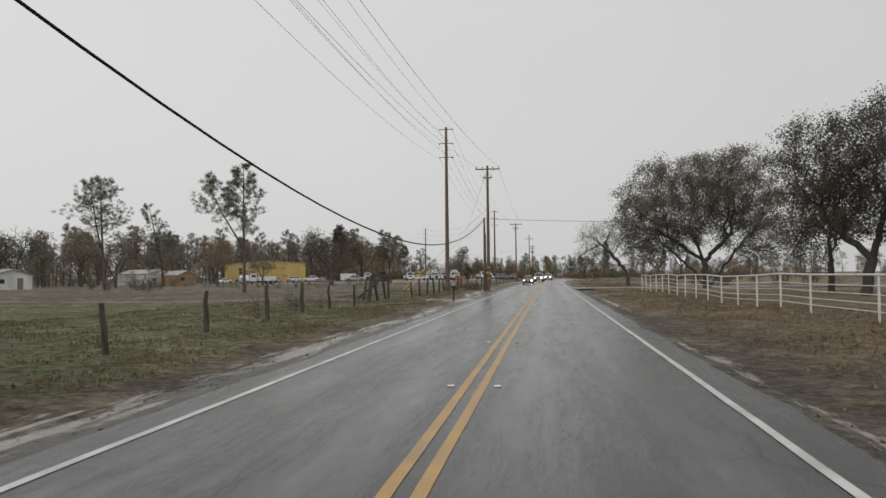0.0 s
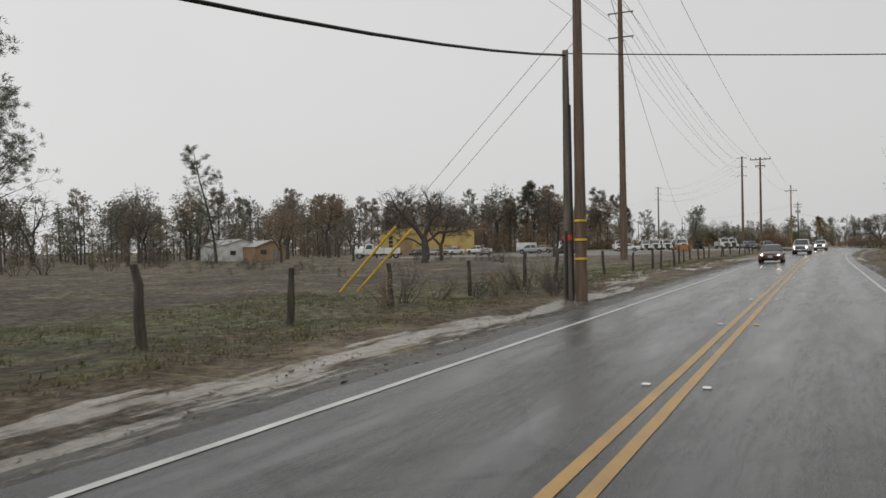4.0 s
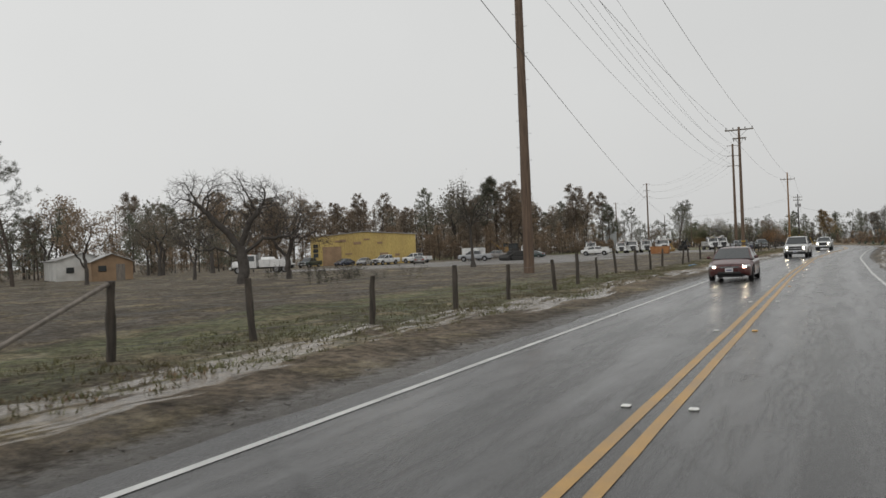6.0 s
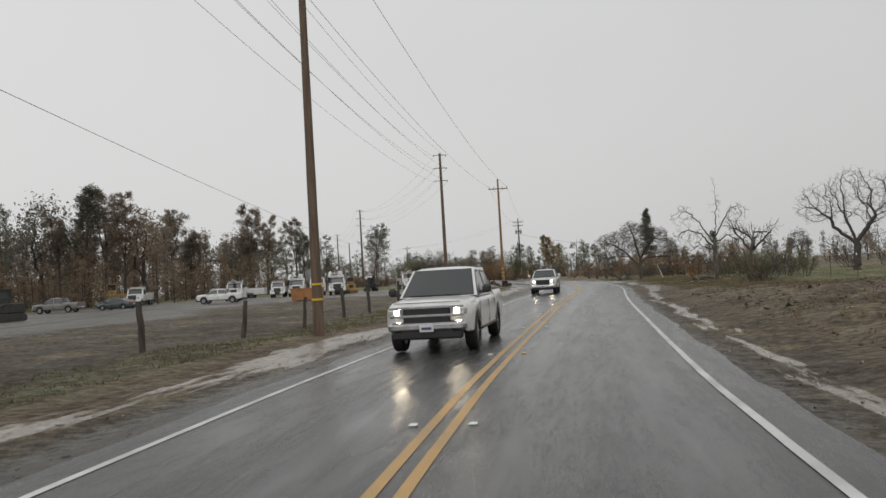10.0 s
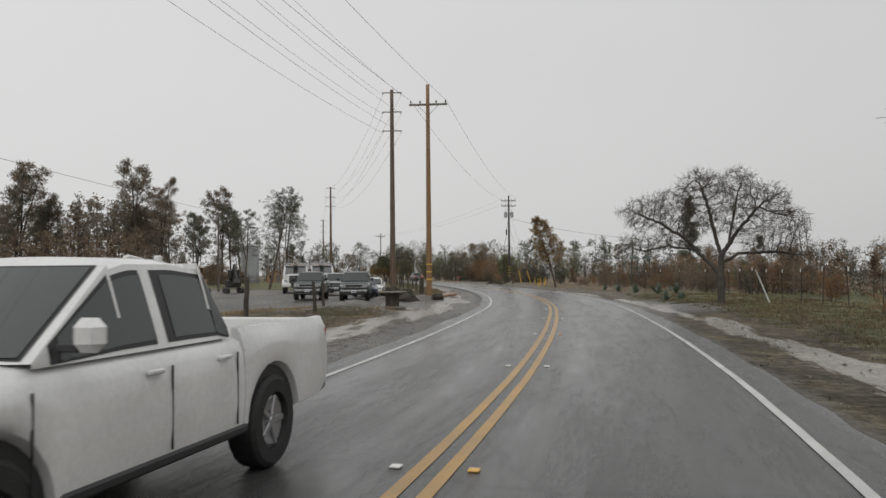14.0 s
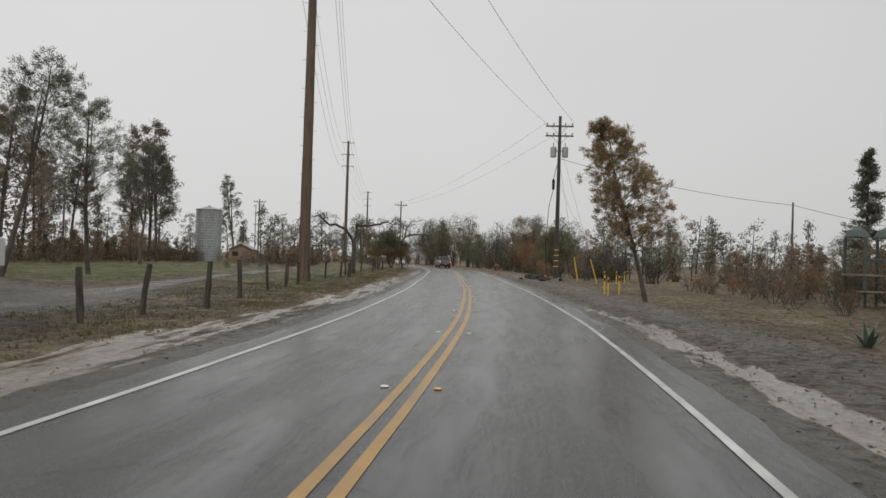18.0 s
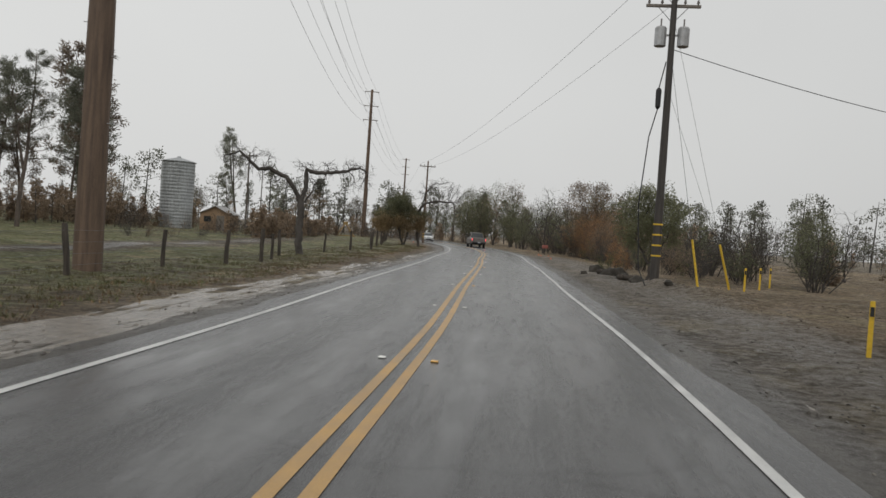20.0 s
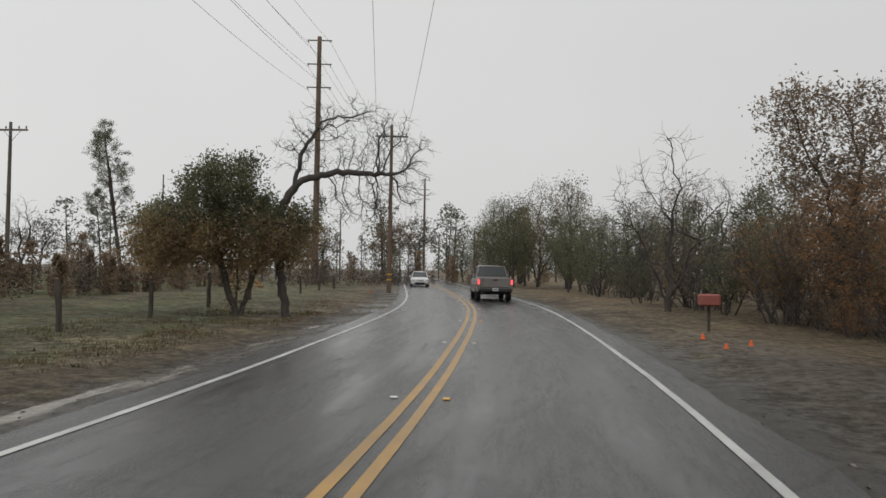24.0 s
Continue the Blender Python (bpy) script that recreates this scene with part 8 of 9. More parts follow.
def pickup(label, body, at, lights="off", tail="off", L=5.75, W=1.98, H=1.88, name="pickup_truck", chrome=True, group="", lift=0.0):
    t = thing(name, label, "pickup truck", group, at=at)
    h, e = W / 2, L / 2
    z0 = 0.44 + lift
    hood, belt_z, bed = 1.16 + lift, 1.2 + lift, 1.24 + lift
    wf, wr, r, R = e - 0.95, -e + 1.22, 0.4, 0.49
    roof, cab_b = H + lift, -e + 1.8
    arches = ((wf, r, R), (wr, r, R))
    front = [(e, h - 0.2, z0 + 0.2, hood - 0.2, hood - 0.12), (e - 0.05, h - 0.11, z0 + 0.08, hood - 0.14, hood - 0.05), (e - 0.2, h - 0.045, z0 + 0.01, hood - 0.11, hood), (e - 0.55, h - 0.01, z0, hood - 0.1, hood + 0.03), (e - 1.25, h, z0, belt_z - 0.09, belt_z + 0.02), (cab_b, h, z0, belt_z - 0.07, belt_z)]
    car_skin("body", front, e, cab_b, arches, body, t)
    rear = [(cab_b - 0.015, h, z0, bed - 0.05, bed), (-e + 0.3, h, z0 + 0.02, bed - 0.05, bed), (-e + 0.02, h - 0.02, z0 + 0.1, bed - 0.05, bed), (-e, h - 0.035, z0 + 0.12, bed - 0.05, bed)]
    car_skin("bed", rear, cab_b - 0.015, -e, arches, body, t, open_top=0.78 + lift, steps=14)
    ya, yb, yc, yd = e - 1.2, e - 2.02, cab_b + 0.2, cab_b + 0.01
    greenhouse(t, [(ya, belt_z), (yb, roof - 0.07), (yb - 0.3, roof - 0.005), (yb - 0.8, roof), (yc, roof - 0.05), (yd, belt_z)], belt_z, h - 0.07, h - 0.26, body, (ya - 0.2, (ya + yd) / 2 - 0.16, yd + 0.08))
    wheel_wells(t, (wf, wr), h, R, r, z0 + 0.03)
    mid = (ya + yd) / 2 - 0.16
    for s in (-1, 1):
        m = part("mirror", box(0.2, 0.12, 0.19, (s * (h + 0.14), ya - 0.3, belt_z + 0.14), 0.05), M_BLACK if chrome else body, t)
        part("arm", box(0.14, 0.05, 0.05, (s * (h + 0.01), ya - 0.3, belt_z + 0.07), 0.01), M_BLACK, m)
        lamp = part("headlight", box(0.36, 0.2, 0.17, (s * (h - 0.3), e - 0.08, hood - 0.24), 0.045, (0, 0, -s * 14)), M_HEAD, t)
        part("bulb", box(0.13, 0.03, 0.1, (s * (h - 0.33), e + 0.022, hood - 0.24), 0.03, (0, 0, -s * 14)), M_HEADON if lights == "on" else M_CHROME, lamp)
        part("fog_lamp", box(0.2, 0.06, 0.12, (s * (h - 0.36), e + 0.03, z0 + 0.12), 0.03), M_BLACK, t)
        part("tail_light", box(0.11, 0.1, 0.26, (s * (h - 0.1), -e + 0.03, bed - 0.24), 0.02), M_TAILON if tail == "on" else M_TAIL, t)
        for q in (mid + 0.2, yd + 0.3):
            part("door_handle", box(0.035, 0.17, 0.035, (s * (h + 0.004), q, belt_z - 0.16), 0.01), M_CHROME if chrome else body, t)
        for q in (mid, ya - 0.05, yd + 0.1):
            part("door_gap", box(0.012, 0.01, 0.56, (s * (h - 0.003), q, belt_z - 0.42)), M_BLACK, t)
        part("sill", box(0.08, wf - wr - 2 * R - 0.05, 0.08, (s * (h - 0.04), (wf + wr) / 2, z0), 0.02), M_BLACK, t)
    g = part("grille", box(W - 0.94, 0.08, 0.42, (0, e + 0.005, hood - 0.32), 0.03), M_BLACK, t)
    for k in range(2 if not chrome else 3):
        part("bar", box(W - (0.34 if chrome and k else 0.98), 0.04, 0.03 if not chrome else 0.055, (0, e + 0.05, hood - (0.42 if not chrome else 0.5) + (0.2 if not chrome else 0.18) * k), 0.015), M_CHROME if chrome else M_DARKSTEEL, g)
    part("front_bumper", box(W - 0.24, 0.24, 0.24, (0, e - 0.03, z0 + 0.16), 0.08), M_CHROME if chrome else body, t)
    part("air_dam", box(W - 0.42, 0.16, 0.18, (0, e - 0.02, z0 - 0.02), 0.04), M_BLACK, t)
    part("hood_gap", box(W - 0.5, 0.012, 0.012, (0, e - 0.09, hood - 0.04)), M_BLACK, t)
    part("wiper", box(1.2, 0.03, 0.02, (0.05, ya + 0.0, belt_z + 0.045), 0.005), M_BLACK, t)
    part("rear_bumper", box(W - 0.2, 0.18, 0.2, (0, -e - 0.05, z0 + 0.13), 0.04), M_CHROME if chrome else M_BLACK, t)
    part("tailgate", box(W - 0.36, 0.05, 0.5, (0, -e - 0.012, bed - 0.27), 0.02), body, t)
    part("tailgate_handle", box(0.24, 0.03, 0.07, (0, -e - 0.045, bed - 0.12), 0.01), M_BLACK, t)
    plate(t, -e - 0.15, z0 + 0.17, False)
    plate(t, e + 0.1, z0 + 0.13, True)
    wheels(t, [(s * (h - 0.15), y) for y in (wf, wr) for s in (1, -1)], r, 0.27)
    part("axle", rod((-h + 0.2, wf, r), (h - 0.2, wf, r), 0.05, n=6), M_DARKSTEEL, t)
    part("axle", rod((-h + 0.2, wr, r), (h - 0.2, wr, r), 0.05, n=6), M_DARKSTEEL, t)
    part("underbody", box(W - 0.9, L - 0.4, 0.2, (0, 0, z0 + 0.06)), M_BLACK, t)
    return t


def sedan(label, body, at, lights="off", tail="off", L=4.6, W=1.8, H=1.45, name="sedan_car", category="car", group="", hatch=False):
    t = thing(name, label, category, group, at=at)
    h, e, z0 = W / 2, L / 2, 0.21
    belt_z, deck = 0.92, 0.98 if not hatch else 0.96
    wf, wr, r, R = e - 0.86, -e + 0.9, 0.32, 0.385
    table = [(e, h - 0.3, 0.36, 0.56, 0.6), (e - 0.06, h - 0.19, 0.27, 0.6, 0.68), (e - 0.25, h - 0.08, z0 + 0.02, 0.64, 0.76), (e - 0.7, h - 0.02, z0, 0.72, 0.87), (e - 1.02, h, z0, 0.8, 0.93), (0, h, z0, 0.84, belt_z + 0.01), (-e + 1.3, h, z0, 0.87, belt_z + 0.03),
             (-e + 0.55, h - 0.025, z0 + 0.02, 0.87, deck), (-e + 0.12, h - 0.09, z0 + 0.1, 0.85, deck - 0.01), (-e + 0.02, h - 0.17, z0 + 0.14, 0.8, deck - 0.06), (-e, h - 0.22, z0 + 0.18, 0.72, deck - 0.14)]
    arches = ((wf, r, R), (wr, r, R))
    car_skin("body", table, e, -e, arches, body, t, steps=34)
    ya, yb, yc, yd = e - 0.98, e - 1.92, -e + (1.42 if not hatch else 0.72), -e + (0.5 if not hatch else 0.14)
    greenhouse(t, [(ya, belt_z), (yb, H - 0.07), (yb - 0.3, H - 0.01), (yb - 0.75, H), (yc, H - 0.07), (yd, deck - 0.01)], belt_z, h - 0.08, h - 0.29, body, (ya - 0.18, (ya + yd) / 2 - 0.02, yd + (0.42 if not hatch else 0.3)), 0.04)
    wheel_wells(t, (wf, wr), h, R, r, z0 + 0.06)
    mid = (ya + yd) / 2 - 0.02
    for s in (-1, 1):
        part("mirror", box(0.17, 0.1, 0.12, (s * (h + 0.06), ya - 0.32, belt_z + 0.08), 0.04), body, t)
        lamp = part("headlight", box(0.34, 0.26, 0.12, (s * (h - 0.26), e - 0.17, 0.64), 0.045, (6, 0, -s * 24)), M_HEAD, t)
        part("bulb", box(0.12, 0.03, 0.07, (s * (h - 0.3), e - 0.03, 0.635), 0.015, (0, 0, -s * 20)), M_HEADON if lights == "on" else M_CHROME, lamp)
        part("fog_lamp", box(0.18, 0.05, 0.1, (s * (h - 0.33), e - 0.06, 0.37), 0.02, (0, 0, -s * 16)), M_BLACK, t)
        part("tail_light", box(0.3, 0.12, 0.15, (s * (h - 0.3), -e + 0.04, deck - 0.17), 0.03, (0, 0, s * 14)), M_TAILON if tail == "on" else M_TAIL, t)
        for q in (mid + 0.22, mid - 0.72):
            part("door_handle", box(0.03, 0.16, 0.03, (s * (h - 0.002), q, belt_z - 0.14), 0.008), body, t)
        for q in (mid, ya - 0.08, mid - 0.95):
            part("door_gap", box(0.01, 0.01, 0.46, (s * (h - 0.004), q, belt_z - 0.36)), M_BLACK, t)
    g = part("grille", box(0.78, 0.08, 0.1, (0, e - 0.035, 0.6), 0.025), M_BLACK, t)
    part("bar", box(0.72, 0.02, 0.02, (0, e + 0.01, 0.6), 0.005), M_CHROME, g)
    part("air_intake", box(0.95, 0.08, 0.14, (0, e - 0.03, 0.38), 0.04), M_BLACK, t)
    part("hood_gap", box(W - 0.62, 0.012, 0.012, (0, e - 0.13, 0.715)), M_BLACK, t)
    plate(t, e + 0.015, 0.49, True)
    plate(t, -e - 0.02, 0.66, False)
    wheels(t, [(s * (h - 0.115), y) for y in (wf, wr) for s in (1, -1)], r, 0.21)
    part("underbody", box(W - 0.8, L - 0.5, 0.16, (0, 0, z0 + 0.06)), M_BLACK, t)
    return t


def work_truck(label, body, at, boom=1, name="utility_truck", L=8.2, group="", gear=None):
    """A conventional-cab utility truck: hood, cab, tool bins, folded boom, six wheels."""
    t = thing(name, label, "truck", group, at=at)
    h, e = 1.15, L / 2
    gear = gear or body
    part("chassis", box(0.9, L - 0.6, 0.22, (0, -0.1, 0.72), 0.02), M_DARKSTEEL, t)
    part("hood", slab([(e - 0.1, 0.75), (e - 1.75, 0.75), (e - 1.75, 1.76), (e - 0.45, 1.66), (e - 0.14, 1.58)], 0.85, 0.08, 0.12, 0.8, 1.7, 0.08), body, t)
    creased(part("cab", slab([(e - 1.7, 0.72), (e - 3.35, 0.72), (e - 3.38, 2.45), (e - 2.4, 2.5), (e - 2.15, 2.4), (e - 1.75, 1.7)], h - 0.06, 0.07, 0.12, 1.6, 2.5, bulge=0.0), body, t))
    pane([(-0.9, e - 1.72, 1.72), (0.9, e - 1.72, 1.72), (0.85, e - 2.1, 2.36), (-0.85, e - 2.1, 2.36)], M_GLASS, "windshield", t)
    for s in (-1, 1):
        c = [(s * (h - 0.062), e - 1.98, 1.62), (s * (h - 0.062), e - 3.1, 1.62), (s * (h - 0.155), e - 3.1, 2.3), (s * (h - 0.155), e - 2.28, 2.3)]
        pane(c if s < 0 else c[::-1], M_GLASS, "side_window", t)
        part("fender", slab([(e - 0.15, 0.85), (e - 1.7, 0.8), (e - 1.55, 1.15), (e - 1.0, 1.3), (e - 0.4, 1.22)], 0.2, 0.05), body, t).matrix_basis = pose(s * 0.92, 0, 0)
        part("headlight", box(0.3, 0.1, 0.2, (s * 0.82, e - 0.18, 1.14), 0.04), M_HEAD, t)
        part("mirror", box(0.1, 0.08, 0.45, (s * 1.32, e - 1.8, 1.95), 0.02), M_BLACK, t)
        part("door_gap", box(0.014, 0.016, 1.3, (s * (h - 0.062), e - 3.12, 1.4)), M_BLACK, t)
        for k in range(3):
            b = part("tool_bin", box(0.42, 1.3, 1.0, (s * (h - 0.21), e - 4.35 - 1.36 * k, 1.3), 0.03), body, t)
            part("latch", box(0.02, 0.12, 0.06, (s * (h + 0.006), e - 4.35 - 1.36 * k, 1.35), 0.005), M_CHROME, b)
    part("exhaust_pipe", rod((1.0, e - 3.5, 1.0), (1.0, e - 3.5, 2.75), 0.07, n=8), M_CHROME, t)
    part("visor", box(1.9, 0.3, 0.06, (0, e - 2.08, 2.44), 0.02, (12, 0, 0)), body, t)
    for k in range(3):
        part("roof_lamp", box(0.14, 0.08, 0.06, (-0.4 + 0.4 * k, e - 2.45, 2.52), 0.02), M_ORANGE, t)
    part("headache_rack", box(2.0, 0.08, 1.0, (0, e - 3.6, 2.2), 0.02), body if boom == 3 else M_STEEL, t)
    g = part("grille", box(1.06, 0.08, 0.72, (0, e - 0.1, 1.2), 0.03), M_BLACK, t)
    for k in range(3):
        part("bar", box(1.0, 0.02, 0.02, (0, e - 0.055, 1.0 + 0.2 * k), 0.005), M_STEEL, g)
    for s in (-1, 1):
        part("front_bumper", box(0.78, 0.24, 0.32, (s * 0.76, e + 0.02, 0.74), 0.06), body, t)
    part("winch_box", box(0.72, 0.3, 0.44, (0, e + 0.0, 0.72), 0.05), M_DARKSTEEL, t)
    part("deck", box(2.1, L - 3.7, 0.12, (0, -1.7 + 0.0, 0.92), 0.02), M_DARKSTEEL, t)
    plate(t, e + 0.14, 0.72, True)
    if boom == 3:
        part("debris_body", box(2.1, L - 5.0, 1.5, (0, -e + 2.1, 1.95), 0.12), body, t)
        for k in range(5):
            part("rib", box(2.16, 0.06, 1.4, (0, -e + 0.8 + 0.6 * k, 1.95), 0.02), M_STEEL, t)
        v, f = [], []
        tube(v, f, [Vector(p) for p in ((0.8, -2.6, 2.85), (0.8, -0.6, 2.98), (0.8, e - 2.6, 3.08), (0.84, e - 1.95, 3.12), (0.9, e - 1.55, 3.05), (0.96, e - 1.3, 2.82), (1.0, e - 1.22, 2.45))], [0.19] * 7, 12)
        hose = raw("suction_pipe", v, f, gear, t, True)
        v, f = [], []
        tube(v, f, [Vector(p) for p in ((1.0, e - 1.22, 2.46), (1.04, e - 1.24, 2.1), (1.08, e - 1.3, 1.75))], [0.17] * 3, 10)
        raw("hose", v, f, M_BLACK, hose, True)
        for k in range(3):
            part("pipe", rod((-0.5 + 0.4 * k, -2.8, 2.82 + 0.05 * k), (-0.5 + 0.4 * k, e - 3.2, 2.9 + 0.05 * k), 0.07, n=8), M_STEEL if k == 1 else body, t)
        part("filter_can", lathe([(0.3, 0), (0.34, 0.05), (0.34, 0.5), (0.2, 0.6)], 12, at=(-0.5, -1.2, 2.7)), body, t)
    elif boom:
        part("turret", lathe([(0.42, 0), (0.45, 0.05), (0.36, 0.7), (0.3, 0.95)], 14, at=(0, -e + 1.3, 1.0)), gear, t)
        b = part("boom", box(0.4, L - 1.6, 0.4, (0, -0.3, 2.45), 0.04, (4, 0, 0)), gear, t)
        part("inner_boom", box(0.28, 2.2, 0.28, (0, e - 1.6, 2.75), 0.03, (4, 0, 0)), M_STEEL, b)
        part("cylinder", rod((0.0, -e + 1.5, 1.5), (0, -0.6, 2.2), 0.1, n=8), M_DARKSTEEL, t)
        if boom == 1:
            bk = part("bucket", box(0.75, 0.75, 0.95, (0.35, -e + 0.2, 2.2), 0.08), gear, t)
            part("rim", box(0.82, 0.82, 0.08, (0.35, -e + 0.2, 2.68), 0.03), gear, bk)
        else:
            part("winch", lathe([(0.22, -0.35), (0.34, -0.33), (0.34, -0.28), (0.18, -0.26), (0.18, 0.26), (0.34, 0.28), (0.34, 0.33), (0.22, 0.35)], 12, axis="x", at=(0, -e + 1.4, 2.25)), M_DARKSTEEL, t)
            part("auger", rod((0.5, -1.5, 2.3), (0.5, 1.0, 2.45), 0.16, n=8), M_DARKSTEEL, t)
    wheels(t, [(s * 0.93, y) for y in (e - 0.98, -e + 1.2) for s in (1, -1)] + [(s * 0.93, -e + 2.3) for s in (1, -1)], 0.5, 0.32)
    return t


def trailer_box(label, at, L=4.2, W=2.0, H=2.0, body=None):
    t = thing("cargo_trailer", label, "trailer", at=at)
    part("body", box(W, L, H - 0.1, (0, 0, 0.5 + H / 2), 0.06), body or P_WHITE, t)
    part("roof", box(W - 0.04, L - 0.04, 0.06, (0, 0, 0.48 + H), 0.03), M_ROOF, t)
    for s in (-1, 1):
        part("door_gap", box(0.02, 0.02, H - 0.4, (s * 0.02, -L / 2 - 0.002, 0.5 + H / 2)), M_BLACK, t)
        part("fender", box(0.24, 1.4, 0.1, (s * (W / 2 + 0.1), -0.3, 0.78), 0.03), M_BLACK, t)
    part("tongue", rod((0, L / 2, 0.5), (0, L / 2 + 1.1, 0.5), 0.06, n=6), M_DARKSTEEL, t)
    wheels(t, [(s * (W / 2 + 0.1), y) for y in (-0.62, 0.05) for s in (1, -1)], 0.32, 0.2)
    return t


def machine(label, at, material=None, kind="loader", size=0.8):
    """Yard machine with tracks, cab and an arm."""
    t = thing("yard_machine", label, "machine", "machines in the yard", at=at @ Matrix.Diagonal((size, size, size, 1)))
    m = material or M_RUST
    for s in (-1, 1):
        part("track", slab([(1.4, 0.12), (1.15, 0.0), (-1.15, 0.0), (-1.4, 0.12), (-1.4, 0.5), (-1.15, 0.68), (1.15, 0.68), (1.4, 0.5)], 0.22, 0.03), M_DARKSTEEL, t).matrix_basis = pose(s * 0.85, 0, 0)
    part("body", box(1.5, 2.3, 0.9, (0, -0.2, 1.1), 0.1), m, t)
    c = part("cab", box(1.16, 1.06, 0.5, (0, 0.2, 1.75), 0.06), m, t)
    part("window", box(1.08, 0.98, 0.72, (0, 0.2, 2.3), 0.03), M_GLASS, c)
    for sx in (-1, 1):
        for sy in (-1, 1):
            part("post", box(0.09, 0.09, 0.8, (sx * 0.55, 0.2 + sy * 0.5, 2.3), 0.01), m, c)
    part("roof", box(1.35, 1.3, 0.1, (0, 0.2, 2.7), 0.03), m, c)
    part("grille", box(0.9, 0.06, 0.6, (0, 0.97, 1.12), 0.02), M_BLACK, t)
    if kind == "excavator":
        a = part("arm", rod((0.4, 0.6, 1.4), (0.4, 2.9, 3.3), 0.2, 0.16, 6), m, t)
        part("stick", rod((0.4, 2.9, 3.3), (0.4, 4.4, 1.6), 0.15, 0.12, 6), m, a)
        part("bucket", box(0.8, 0.6, 0.6, (0.4, 4.4, 1.3), 0.1, (30, 0, 0)), M_DARKSTEEL, a)
    else:
        for s in (-1, 1):
            part("arm", rod((s * 0.7, 0.2, 1.5), (s * 0.7, 1.9, 0.6), 0.1, n=6), m, t)
        part("blade", slab([(1.9, 0.05), (2.1, 0.05), (2.25, 0.5), (2.05, 0.95), (1.9, 0.9)], 1.25, 0.02), m, t)
    return t


# cars on the road
def lane(y, d, about=0):
    x, yy = beside(y, d)
    return pose(x, yy, -0.005, 0, 0, heading(y) + about)


pickup("grey pickup truck with red tail lights lit on wet road", P_GREYT, lane(386.5, 1.62), tail="on", H=1.92, lift=0.05, chrome=False)
sedan("dark red sedan with headlights lit on wet road", P_RED, lane(127.2, -2.1, 180), lights="on")
pickup("white pickup truck with bright headlights lit", P_WHITE, lane(168.0, -1.75, 180), lights="on", H=1.9)
pickup("small white pickup truck with headlights lit on wet road", P_WHITE, lane(206.8, -2.3, 180), lights="on", L=5.3, W=1.88, H=1.8, chrome=False)
sedan("small white car coming round the bend", P_WHITE, lane(416.0, -1.7, 180), H=1.5, hatch=True)


def parked(x, y, turn):
    return place(x, y, turn, 1, -0.0)


YARD = "vehicles parked in the yard"
pickup("grey-green pickup truck parked facing the road", P_TEAL, parked(-13.4, 254.0, 193), group=YARD, lift=0.08)
pickup("dark grey-green pickup truck with a chrome grille", P_TEAL, parked(-9.9, 253.0, 193), group=YARD, lift=0.05)
sedan("white hatchback car parked along the fence", P_WHITE, parked(-11.8, 264.8, 190), group=YARD, L=4.35, H=1.47, hatch=True)
sedan("silver sedan parked along the fence", P_SILVER, parked(-13.2, 270.4, 191), group=YARD)
sedan("dark blue sedan parked along the fence", P_NAVY, parked(-11.2, 259.8, 200), group=YARD)
pickup("silver pickup truck parked in the yard", P_SILVER, parked(-15.6, 266.6, 197), group=YARD)


def yard_truck(label, x, y, boom, gear=None, turn=196, size=1.07):
    """A truck set down by the middle of its front bumper."""
    a = math.radians(turn)
    work_truck(label, P_WHITE, place(x + 4.1 * size * math.sin(a), y - 4.1 * size * math.cos(a), turn, size, 0.0), boom, group=YARD, gear=gear)


yard_truck("white vacuum truck with a black grille and curved pipe", -29.0, 257.0, 3)
yard_truck("white utility truck with tool bins and boom", -34.0, 263.5, 2)
yard_truck("white vacuum truck with a curved suction pipe", -36.5, 261.0, 3)
yard_truck("white utility truck with a low flat bed", -38.2, 257.5, 0, size=0.92)
yard_truck("white truck tractor with a boom behind the cab", -44.6, 256.5, 2, M_STEEL)
yard_truck("white utility truck with a cream digger boom", -20.4, 269.5, 2, P_CREAM, 200)
yard_truck("white bucket truck parked facing the road", -19.0, 273.0, 1, None, 200)
yard_truck("white truck tractor with a tall hood in the yard", -58.5, 253.2, 0)
pickup("old white pickup truck parked in the mud", P_WHITE, parked(-39.0, 240.0, 95), group=YARD, chrome=True, H=1.8)
pickup("white crew pickup parked before a yellow building", P_WHITE, parked(-66.0, 216.0, 80), group=YARD)
trailer_box("white enclosed cargo trailer in the yard", parked(-57.0, 221.5, 70))
trailer_box("low white tank trailer parked by trucks", parked(-46.0, 266.0, 95), 5.5, 1.6, 1.1)
machine("yellow bulldozer with a wide front blade in the yard", parked(-30.4, 270.0, 190), size=0.95)
machine("yellow excavator with a raised arm", parked(-67.0, 262.8, 118), kind="excavator", size=1.3)
machine("rusty tracked loader in the yard", parked(-43.6, 207.6, 150), M_DARKSTEEL, size=1.0)
machine("dark tracked digger with a folded arm", parked(-27.6, 272.0, 215), M_DARKSTEEL, kind="excavator", size=0.8)
machine("yellow loader standing behind a truck", parked(-31.2, 267.4, 110), size=0.85)
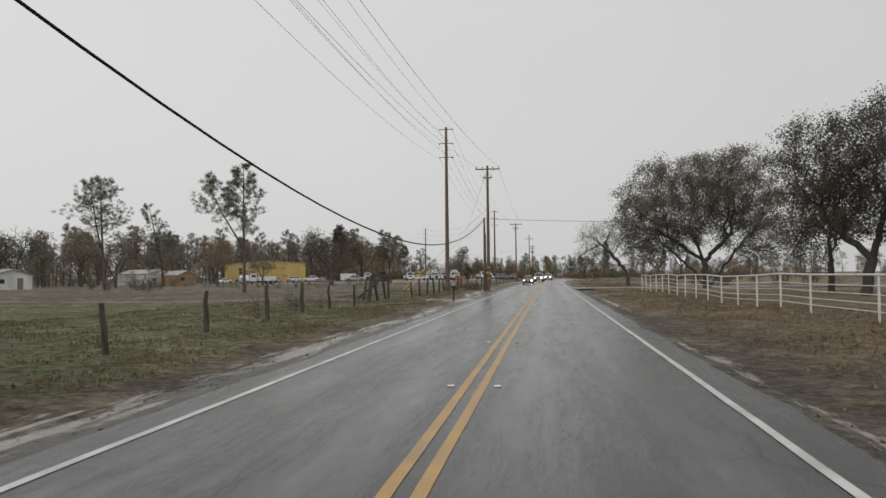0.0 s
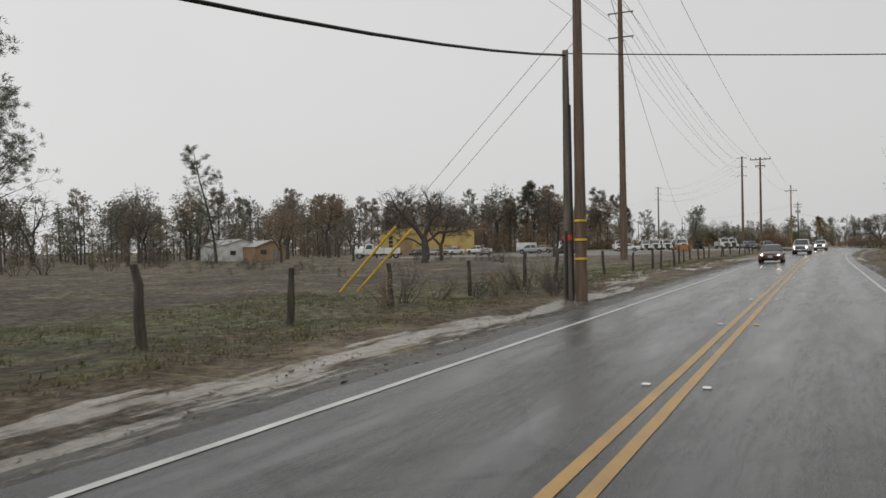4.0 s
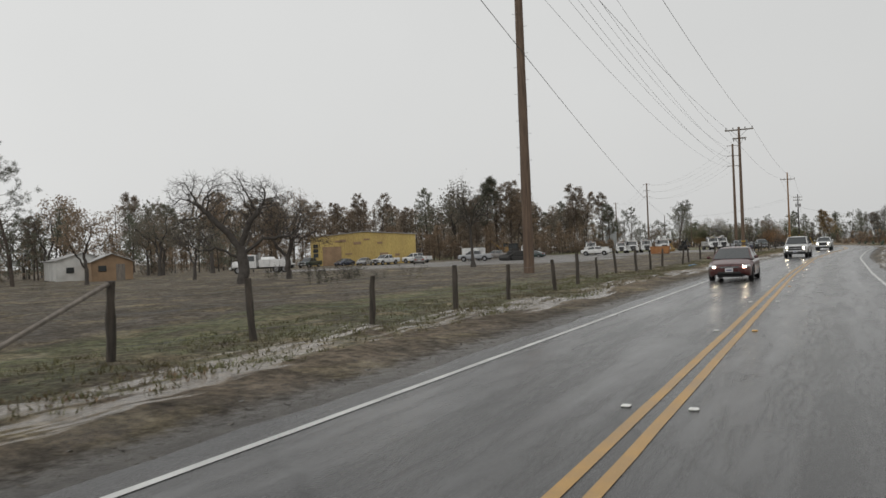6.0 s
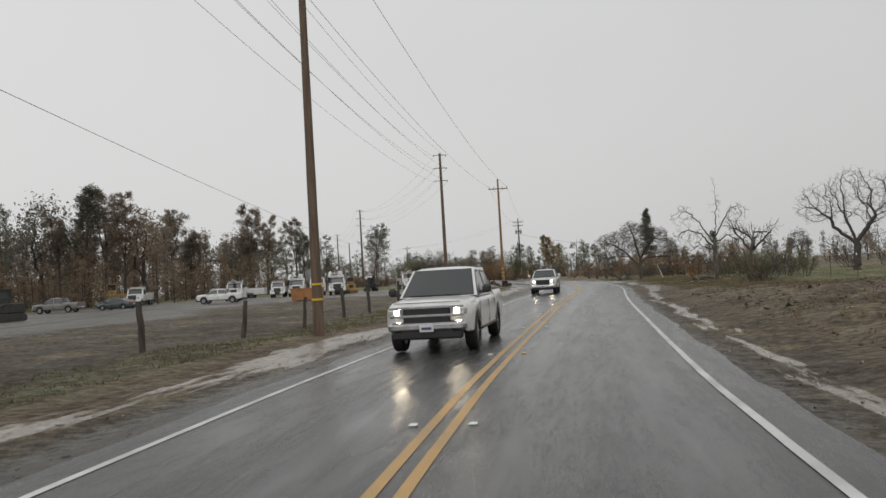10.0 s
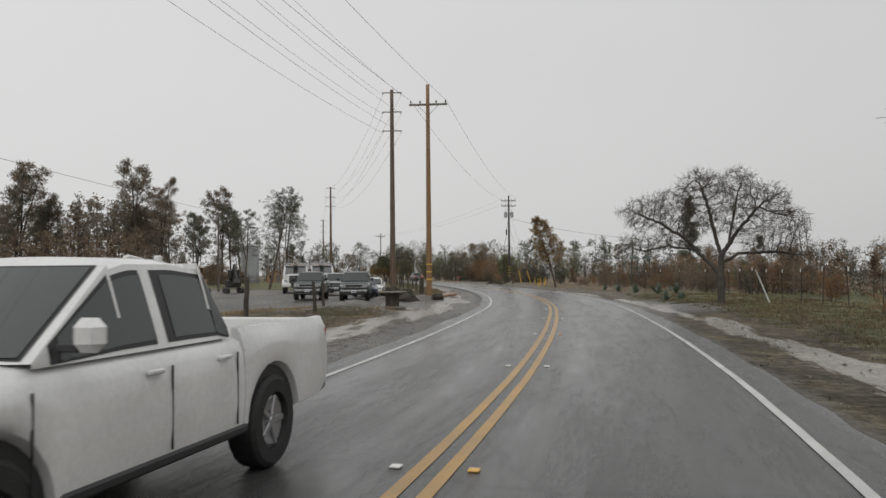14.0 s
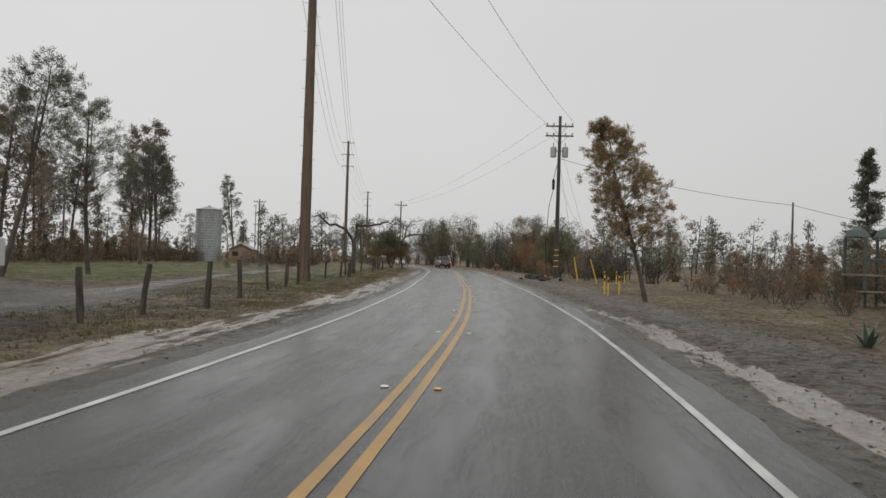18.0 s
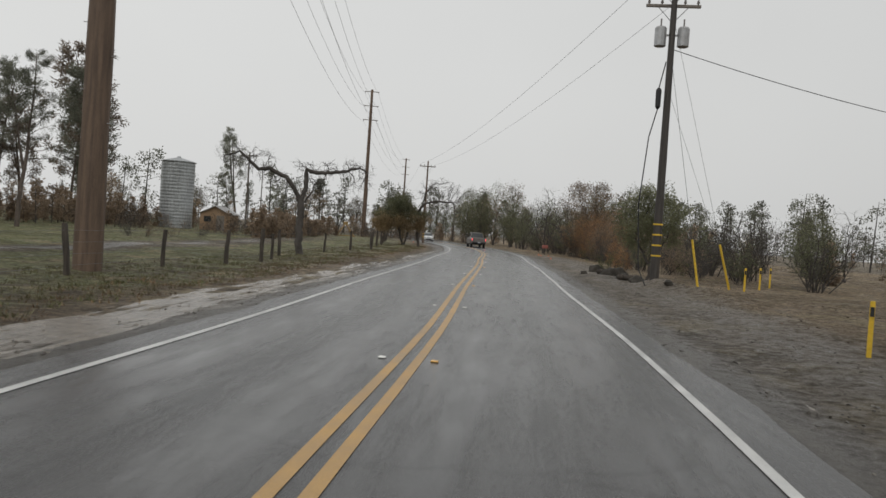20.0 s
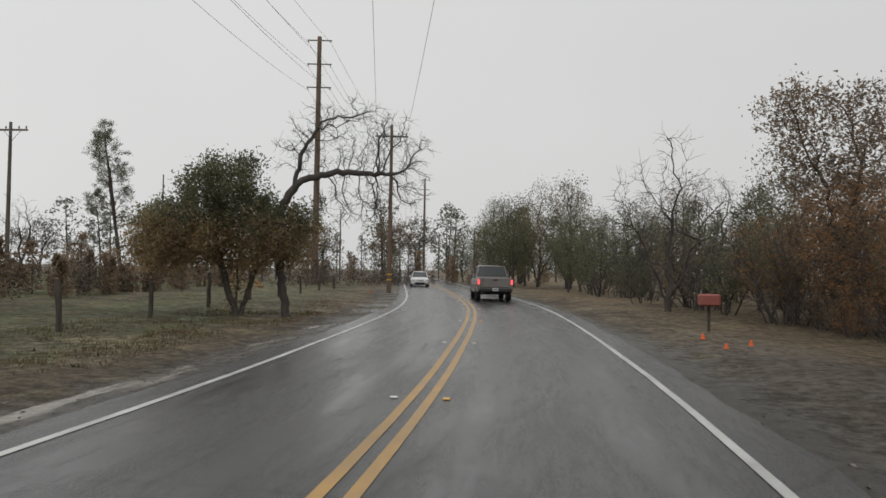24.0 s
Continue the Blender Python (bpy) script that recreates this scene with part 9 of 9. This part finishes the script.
old = [(-70.5, 212.5, 170), (-75.5, 213.0, 190), (-79.5, 212.5, 175), (-84.5, 208.5, 185), (-60.5, 206.5, 30), (-88.0, 205.0, 160), (-52.5, 212.0, 110), (-55.0, 243.0, 100), (-50.5, 236.0, 85), (-58.5, 236.5, 95)]
for k, (x, y, a) in enumerate(old):
    colour, word = ((P_WHITE, "white"), (P_SILVER, "silver"), (P_NAVY, "dark blue"), (P_TEAL, "grey-green"), (P_GREYT, "grey"))[k % 5]
    if k % 3 == 0:
        pickup("old %s pickup truck parked in the mud yard" % word, colour, parked(x, y, a), group=YARD)
    else:
        sedan("old %s car parked in the mud yard" % word, colour, parked(x, y, a), group=YARD)
work_truck("white flatbed truck parked in a field", P_WHITE, parked(-64.9, 171.5, 120), 0, group=YARD)

bin_ = thing("steel_bin", "orange-painted rusty steel bin in the yard", "bin", at=parked(-25.0, 231.0, 95))
part("shell", slab([(-1.5, 0.1), (1.5, 0.1), (1.7, 1.35), (-1.7, 1.35)], 1.1, 0.04), M_ORANGEBIN, bin_)
for k in range(5):
    for s in (-1, 1):
        part("rib", box(0.06, 0.1, 1.15, (s * 1.13, -1.36 + 0.68 * k, 0.7), 0.01), M_ORANGEBIN, bin_)
part("rim", box(2.3, 3.5, 0.08, (0, 0, 1.35), 0.02), M_ORANGEBIN, bin_)
tank = thing("storage_tank", "white cylindrical storage tank on a frame", "tank", at=parked(-70.5, 178.0, 40))
part("shell", lathe([(0.3, -2.0), (0.75, -1.8), (0.8, -1.5), (0.8, 1.5), (0.75, 1.8), (0.3, 2.0)], 18, axis="x", at=(0, 0, 1.4)), P_WHITE, tank)
for s in (-1, 1):
    part("leg", box(0.15, 1.1, 0.8, (s * 1.2, 0, 0.4), 0.02), M_DARKSTEEL, tank)
bag = thing("plastic_bag", "crumpled blue plastic bag on the grass", "bag", at=place(-7.8, 153.2, 30, 1, -0.04))
bm = bmesh.new()
bmesh.ops.create_icosphere(bm, subdivisions=2, radius=0.2)
for v in bm.verts:
    k = 1 + 0.5 * noise.noise(v.co * 9)
    v.co = Vector((v.co.x * 1.6 * k, v.co.y * k, v.co.z * 0.45 * k))
part("bag", bm, mat("blue_plastic", (0.16, 0.3, 0.5), 0.3, var=0.15, scale=6, bump=0.2), bag)
